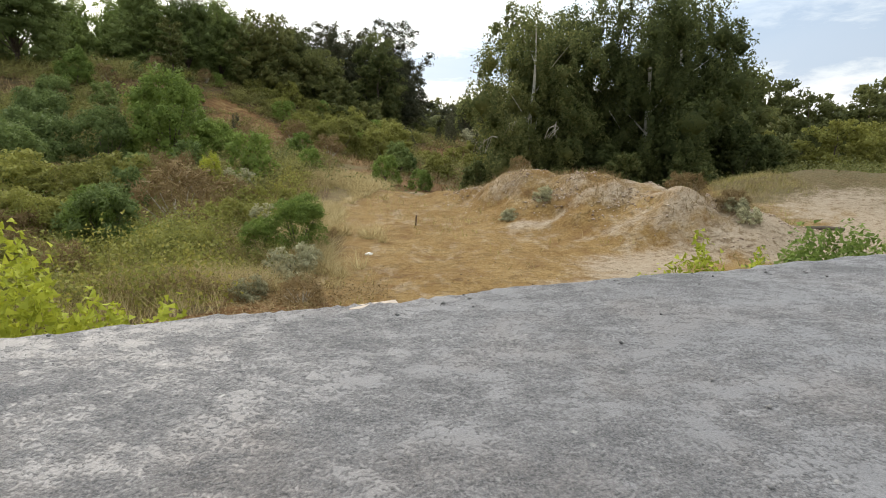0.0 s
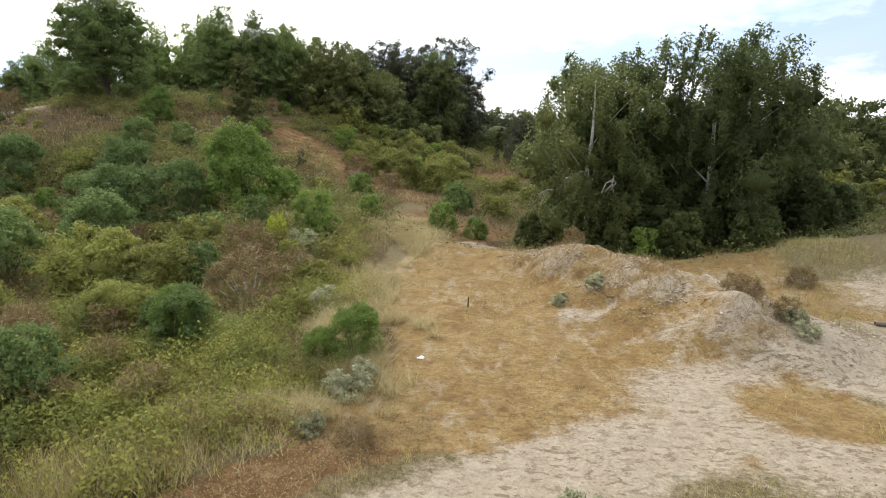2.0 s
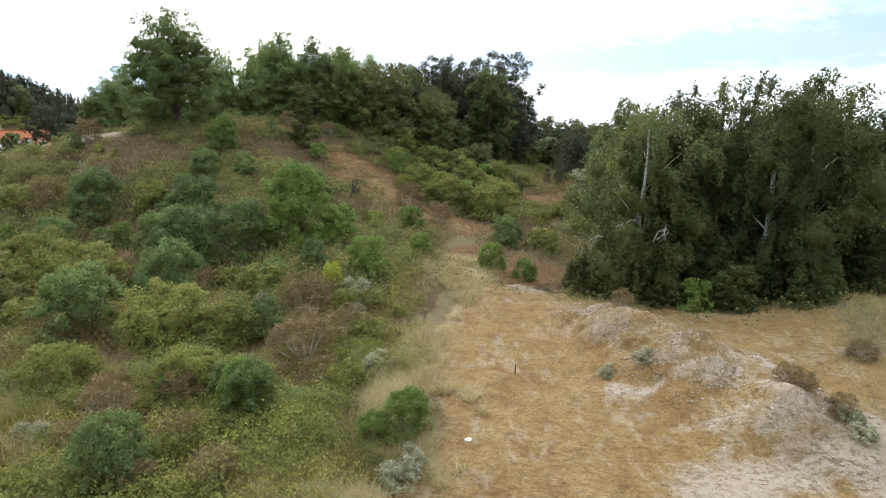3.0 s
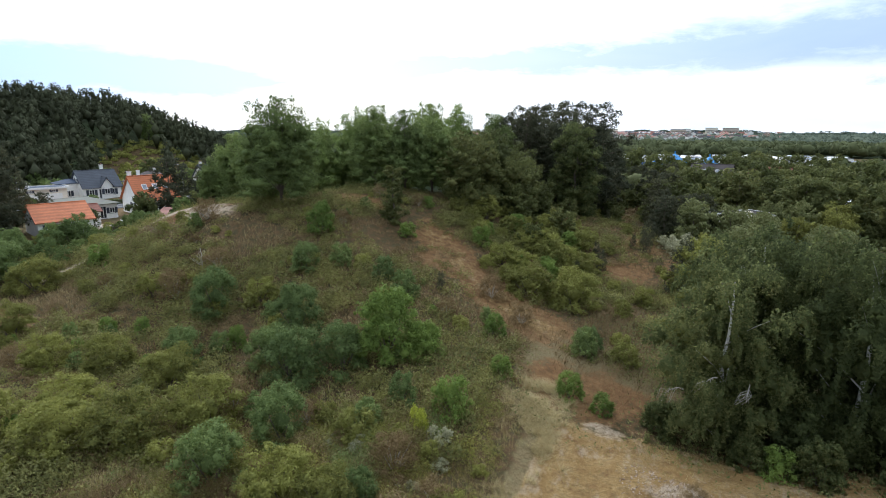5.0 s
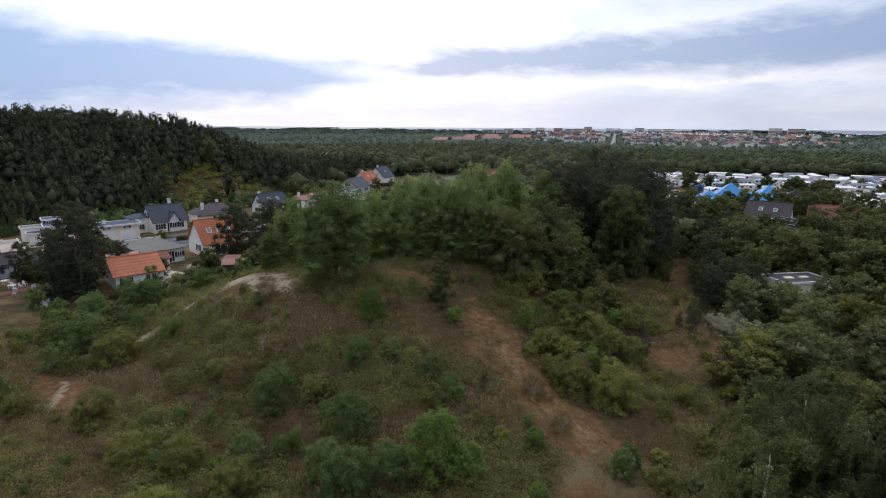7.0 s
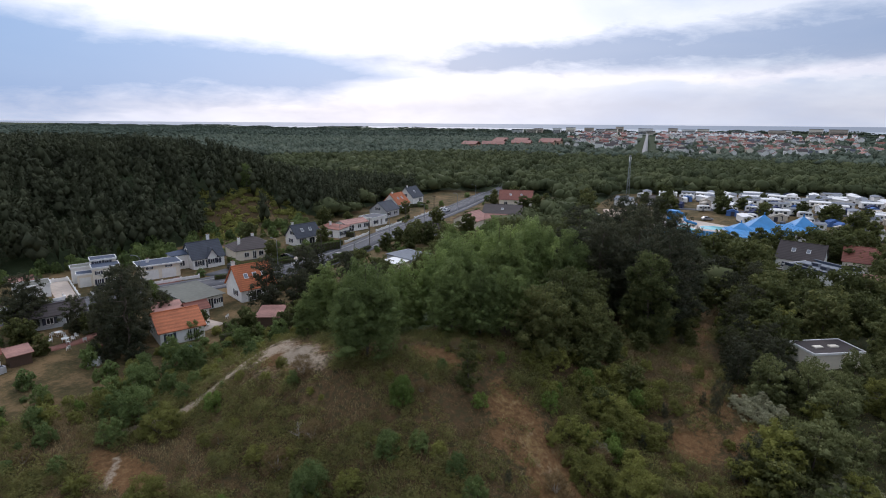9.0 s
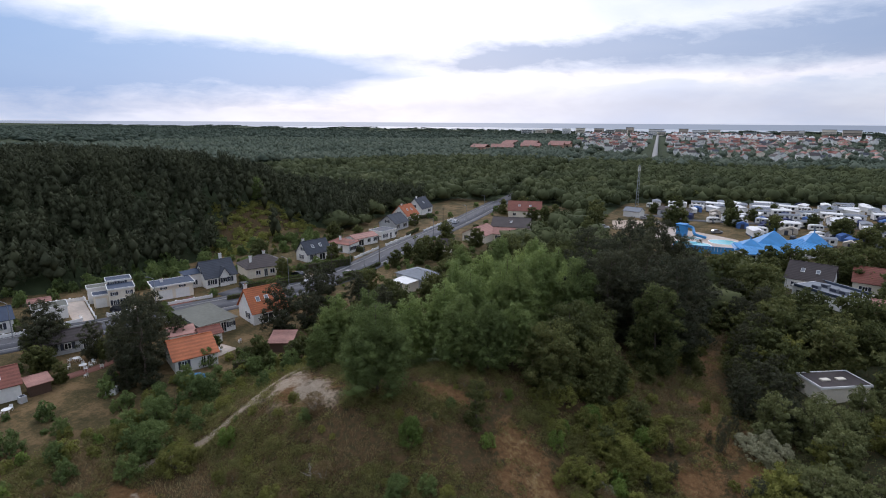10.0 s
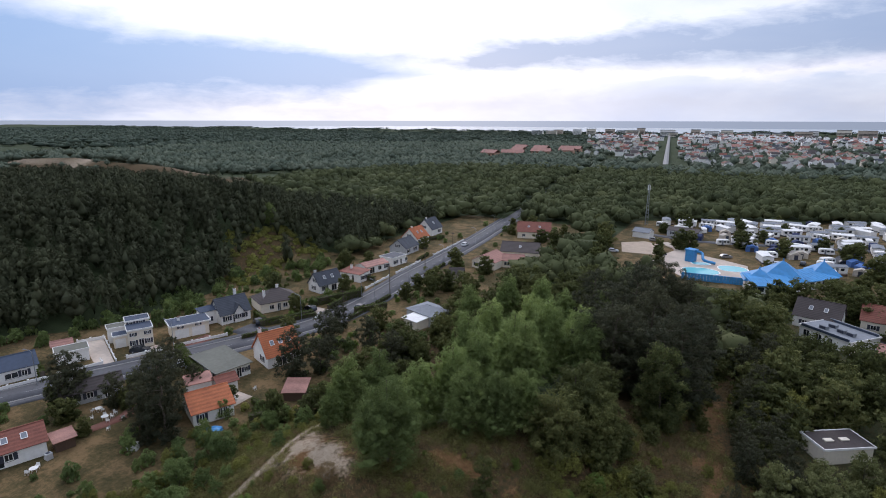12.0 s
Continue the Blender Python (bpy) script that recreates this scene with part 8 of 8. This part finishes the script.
def build_gardens():
    g = "bushes in the village gardens"
    a = shrub("garden_shrub", 401, "dark green garden shrub near a house", DEEP, 900, 0.10, n=12, stems=4, group=g)
    scatter(a, wild(402, 90, -132, -64, 22, 130, garden, 1.2, 3.2, 2.2) + wild(403, 26, -126, -66, 130, 250, garden, 1.5, 3.6, 3.0), 404, 0.15)
    b = shrub("garden_bush", 405, "light green bush in a village garden", GREEN, 900, 0.10, n=12, stems=4, group=g)
    scatter(b, wild(406, 40, -132, -64, 22, 130, garden, 1.0, 2.4, 2.2), 407, 0.15)
    f = shrub("ridge_bush", 413, "bushy green growth at the foot of the wooded ridge", DEEP, 900, 0.10, n=12, stems=4, group="bushes at the foot of the ridge")
    scatter(f, [(-140, 79.4, 4.0), (-133.6, 86.4, 3.4)] + wild(414, 80, -162, -120, 36, 150, lambda x, y: 1.0 if -6 < x - float(foot(y)) < 11 and garden(x, y) else 0.0, 1.2, 4.6, 2.2), 415, 0.1)
    t = tree("garden_tree", 408, "round dark green garden tree", OAK, 6.0, 2.6, 2600, 0.44, 0.04, 30, 5, group="trees in the village gardens")
    scatter(t, [(-99.3, 41.1, 0.75), (-107.2, 48.6, 0.95), (-94.6, 49.6, 0.55), (-106.4, 44.0, 0.8), (-80.5, 61.0, 0.5), (-85.5, 127, 0.9), (-88, 137, 0.75), (-66.5, 75, 0.9), (-92, 41, 0.5), (7.6, 174, 1.3), (23.4, 190, 1.35), (30, 196, 1.2), (1.0, 176, 0.9), (-25.0, 236, 1.5), (-22, 240, 1.2), (-3.6, 250, 1.5), (11.4, 254, 1.0), (24.7, 258, 1.1), (32.7, 243, 1.4), (36.7, 219, 1.7), (-52, 222, 1.4), (-51, 211, 1.3), (-55, 234, 1.5), (-50, 200, 1.2), (-47, 190, 1.3)] + wild(409, 22, -126, -62, 100, 262, garden, 0.6, 1.2, 5) + wild(410, 20, -68, -54, 52, 110, garden, 0.5, 1.0, 3.6)
            + wild(411, 30, -36, 75, 205, 322, lambda x, y: 1.0, 0.6, 1.2, 8), 412, 0.1)


build_village()
build_gardens()
build_clutter()
build_vehicles()
build_pool()
build_poles()
build_town()


# ---- small things by the clearing ----
def clods(rng, at, size):
    """Lumps: small squashed eight-faced stones."""
    n = len(at)
    base = np.array([(1, 0, 0), (-1, 0, 0), (0, 1, 0), (0, -1, 0), (0, 0, 1), (0, 0, -1)], float)
    s = (size * (0.4 + 1.2 * rng.random(n) ** 2))[:, None, None]
    V = at[:, None] + base[None] * s * rng.uniform(0.5, 1.0, (n, 6, 1)) * np.array((1, 1, 0.6))
    a = rng.random(n) * 6.28
    d = V - at[:, None]
    V = at[:, None] + np.stack((d[..., 0] * np.cos(a)[:, None] - d[..., 1] * np.sin(a)[:, None], d[..., 0] * np.sin(a)[:, None] + d[..., 1] * np.cos(a)[:, None], d[..., 2]), -1)
    f = np.array([(0, 2, 4), (2, 1, 4), (1, 3, 4), (3, 0, 4), (2, 0, 5), (1, 2, 5), (3, 1, 5), (0, 3, 5)])
    return V.reshape(-1, 3), (np.arange(n)[:, None, None] * 6 + f[None]).reshape(-1, 3)


def rubble_material(name, shades):
    m, nt, b = surface(name)
    col = stops(nt, node(nt, "ShaderNodeNewGeometry").outputs["Random Per Island"], [(i / (len(shades) - 1), c) for i, c in enumerate(shades)])
    nt.links.new(col, b.inputs["Base Color"])
    b.inputs["Roughness"].default_value = 0.95
    bumped(nt, b, speckle(nt, 0.02, 4), 0.5, 0.01)
    return m


def build_small():
    rng = np.random.default_rng(200)
    chalk = rubble_material("chalky_rubble", [(0.20, 0.135, 0.09), (0.34, 0.255, 0.19), (0.50, 0.40, 0.32)])
    at = strewn(rng, 16000, 0, 11.5, 13.5, 27, lambda x, y: np.clip(bank(x, y), 0, 1) * 0.7 * ramp(0.3, 0.6, wave(x, y, 1.0, 19)))
    stuff("rubble", [clods(rng, at, 0.06)], chalk, "pale clods and stones on the eroded bank", "rubble")
    at = strewn(rng, 9000, -4, 16, 5, 22, lambda x, y: 0.25 * masks(x, y)["sand"] + 0.05 * masks(x, y)["moss"])
    stuff("pebbles", [clods(rng, at, 0.022)], chalk, "small pale stones on the sandy track", "pebbles")
    crumbs = rubble_material("brown_crumbs", [(0.07, 0.042, 0.022), (0.15, 0.10, 0.05), (0.25, 0.18, 0.09)])
    at = strewn(rng, 26000, -6, 16, 5.5, 26, lambda x, y: np.clip(0.8 * masks(x, y)["sand"] + 0.35 * masks(x, y)["moss"] + 0.6 * masks(x, y)["soil"], 0, 0.8) * ramp(0.45, 0.75, 0.5 * wave(x, y, 0.5, 20) + 0.5 * wave(x, y, 1.9, 24)))
    stuff("moss_clumps", [clods(rng, at, 0.018)], crumbs, "brown tufts of moss and litter on the sand", "moss")
    at = strewn(rng, 5000, -6.5, 6, -2, 4.5, lambda x, y: 0.0 * x + 1.0)
    lip = np.array([(-7.0, -0.6), (-4.0, 0.7), (-1.5, 1.80), (-0.8, 2.06), (-0.1, 2.27), (0.4, 2.50), (1.4, 2.82), (2.7, 3.28), (6.0, 4.4)])
    back = np.interp(at[:, 0], lip[:, 0], lip[:, 1]) - at[:, 1]
    at = at[(back > 0.02) & (back < 2.2) & (rng.random(len(at)) < np.where(back < 0.25, 0.9, 0.10))]
    at[:, 2] = 2.332
    grey = rubble_material("grey_grit", [(0.06, 0.06, 0.062), (0.18, 0.175, 0.17), (0.36, 0.34, 0.32)])
    stuff("grit", [clods(rng, at, 0.011)], grey, "loose grey grit on the concrete roof", "grit")
    root = thing("broken_edge", pose(-0.26, 2.17, 2.29, 0, 0, 17), "broken pale lump of concrete at the roof edge", "concrete")
    bm = boxes((-0.13, -0.03, -0.06, 0.02, 0.07, 0.035), (0.0, -0.05, -0.06, 0.12, 0.05, 0.03), (-0.08, 0.02, -0.06, 0.1, 0.10, 0.028), bevel=0.015)
    for v in bm.verts:
        v.co += Vector(noise.noise_vector(v.co * 14)) * 0.02
    part("lump", bm, PAVING, root)
    stake = thing("wooden_stake", pose(-0.93, 18.9, up(-0.93, 18.9), 4, 3, 0), "short dark wooden stake in the grass", "stake")
    V, F = tube([[(0, 0, -0.15, 0.028), (0, 0, 0.30, 0.026), (0.01, 0, 0.36, 0.012)]], 7)
    child("post", mesh_of("post", V, F, [WOODBROWN], smooth=True), stake)
    scrap = thing("paper_scrap", pose(-1.93, 14.15, up(-1.93, 14.15) + 0.02, 0, 0, 30), "crumpled white scrap of paper on the moss", "litter")
    bm = bmesh.new()
    bmesh.ops.create_icosphere(bm, subdivisions=2, radius=0.09, matrix=Matrix.Diagonal((1.3, 0.8, 0.5, 1)))
    for v in bm.verts:
        v.co += Vector(noise.noise_vector(v.co * 22)) * 0.03
    part("paper", bm, WHITE, scrap)
    log = thing("driftwood_log", pose(12.9, 18.4, up(12.9, 18.4) + 0.05, 0, 0, -12), "short weathered log beside the path", "log")
    V, F = tube([[(-0.55, 0, 0.0, 0.07), (0, 0.03, 0.02, 0.075), (0.6, -0.02, 0.0, 0.055)]], 8)
    child("trunk", mesh_of("trunk", V, F, [BARK], smooth=True), log)
    dead = thing("dead_tree", pose(-38.4, 39.4, up(-38.4, 39.4), 0, 0, 0), "small bare bleached dead tree on the slope", "dead tree")
    r2 = np.random.default_rng(5)
    paths = stem_paths(r2, 2.0, 0.05, 14, 1.1, 0.15, 0.8)
    child("trunk", mesh_of("trunk", *tube(paths, 5), [DEADWOOD], smooth=True), dead)
    for x, y, z, a in ((4.6, 30.9, 3.6, 200), (6.2, 31.2, 3.4, 250), (3.0, 31.0, 2.6, 160)):
        br = thing("dead_branch", pose(x, y, z, 0, 0, a), "bare bleached branch hanging in the birch", "branch", "dead branches in the birch")
        child("branch", mesh_of("branch", *tube([[(0, 0, 0.5, 0.035), (0.3, 0.1, 0.55, 0.028), (0.7, 0.1, 0.3, 0.02), (1.0, 0.15, -0.2, 0.01)]], 5), [DEADWOOD]), br)
        for k in range(7):
            path = [(0.3 + 0.13 * k, 0.1, 0.5 - 0.04 * k, 0.018), (0.5 + 0.12 * k, 0.1 + 0.25 * r2.normal(), 0.2, 0.012), (0.6 + 0.12 * k, 0.1 + 0.4 * r2.normal(), -0.35, 0.006)]
            child("twig", mesh_of("twig", *tube([path], 5), [DEADWOOD]), br)


build_small()
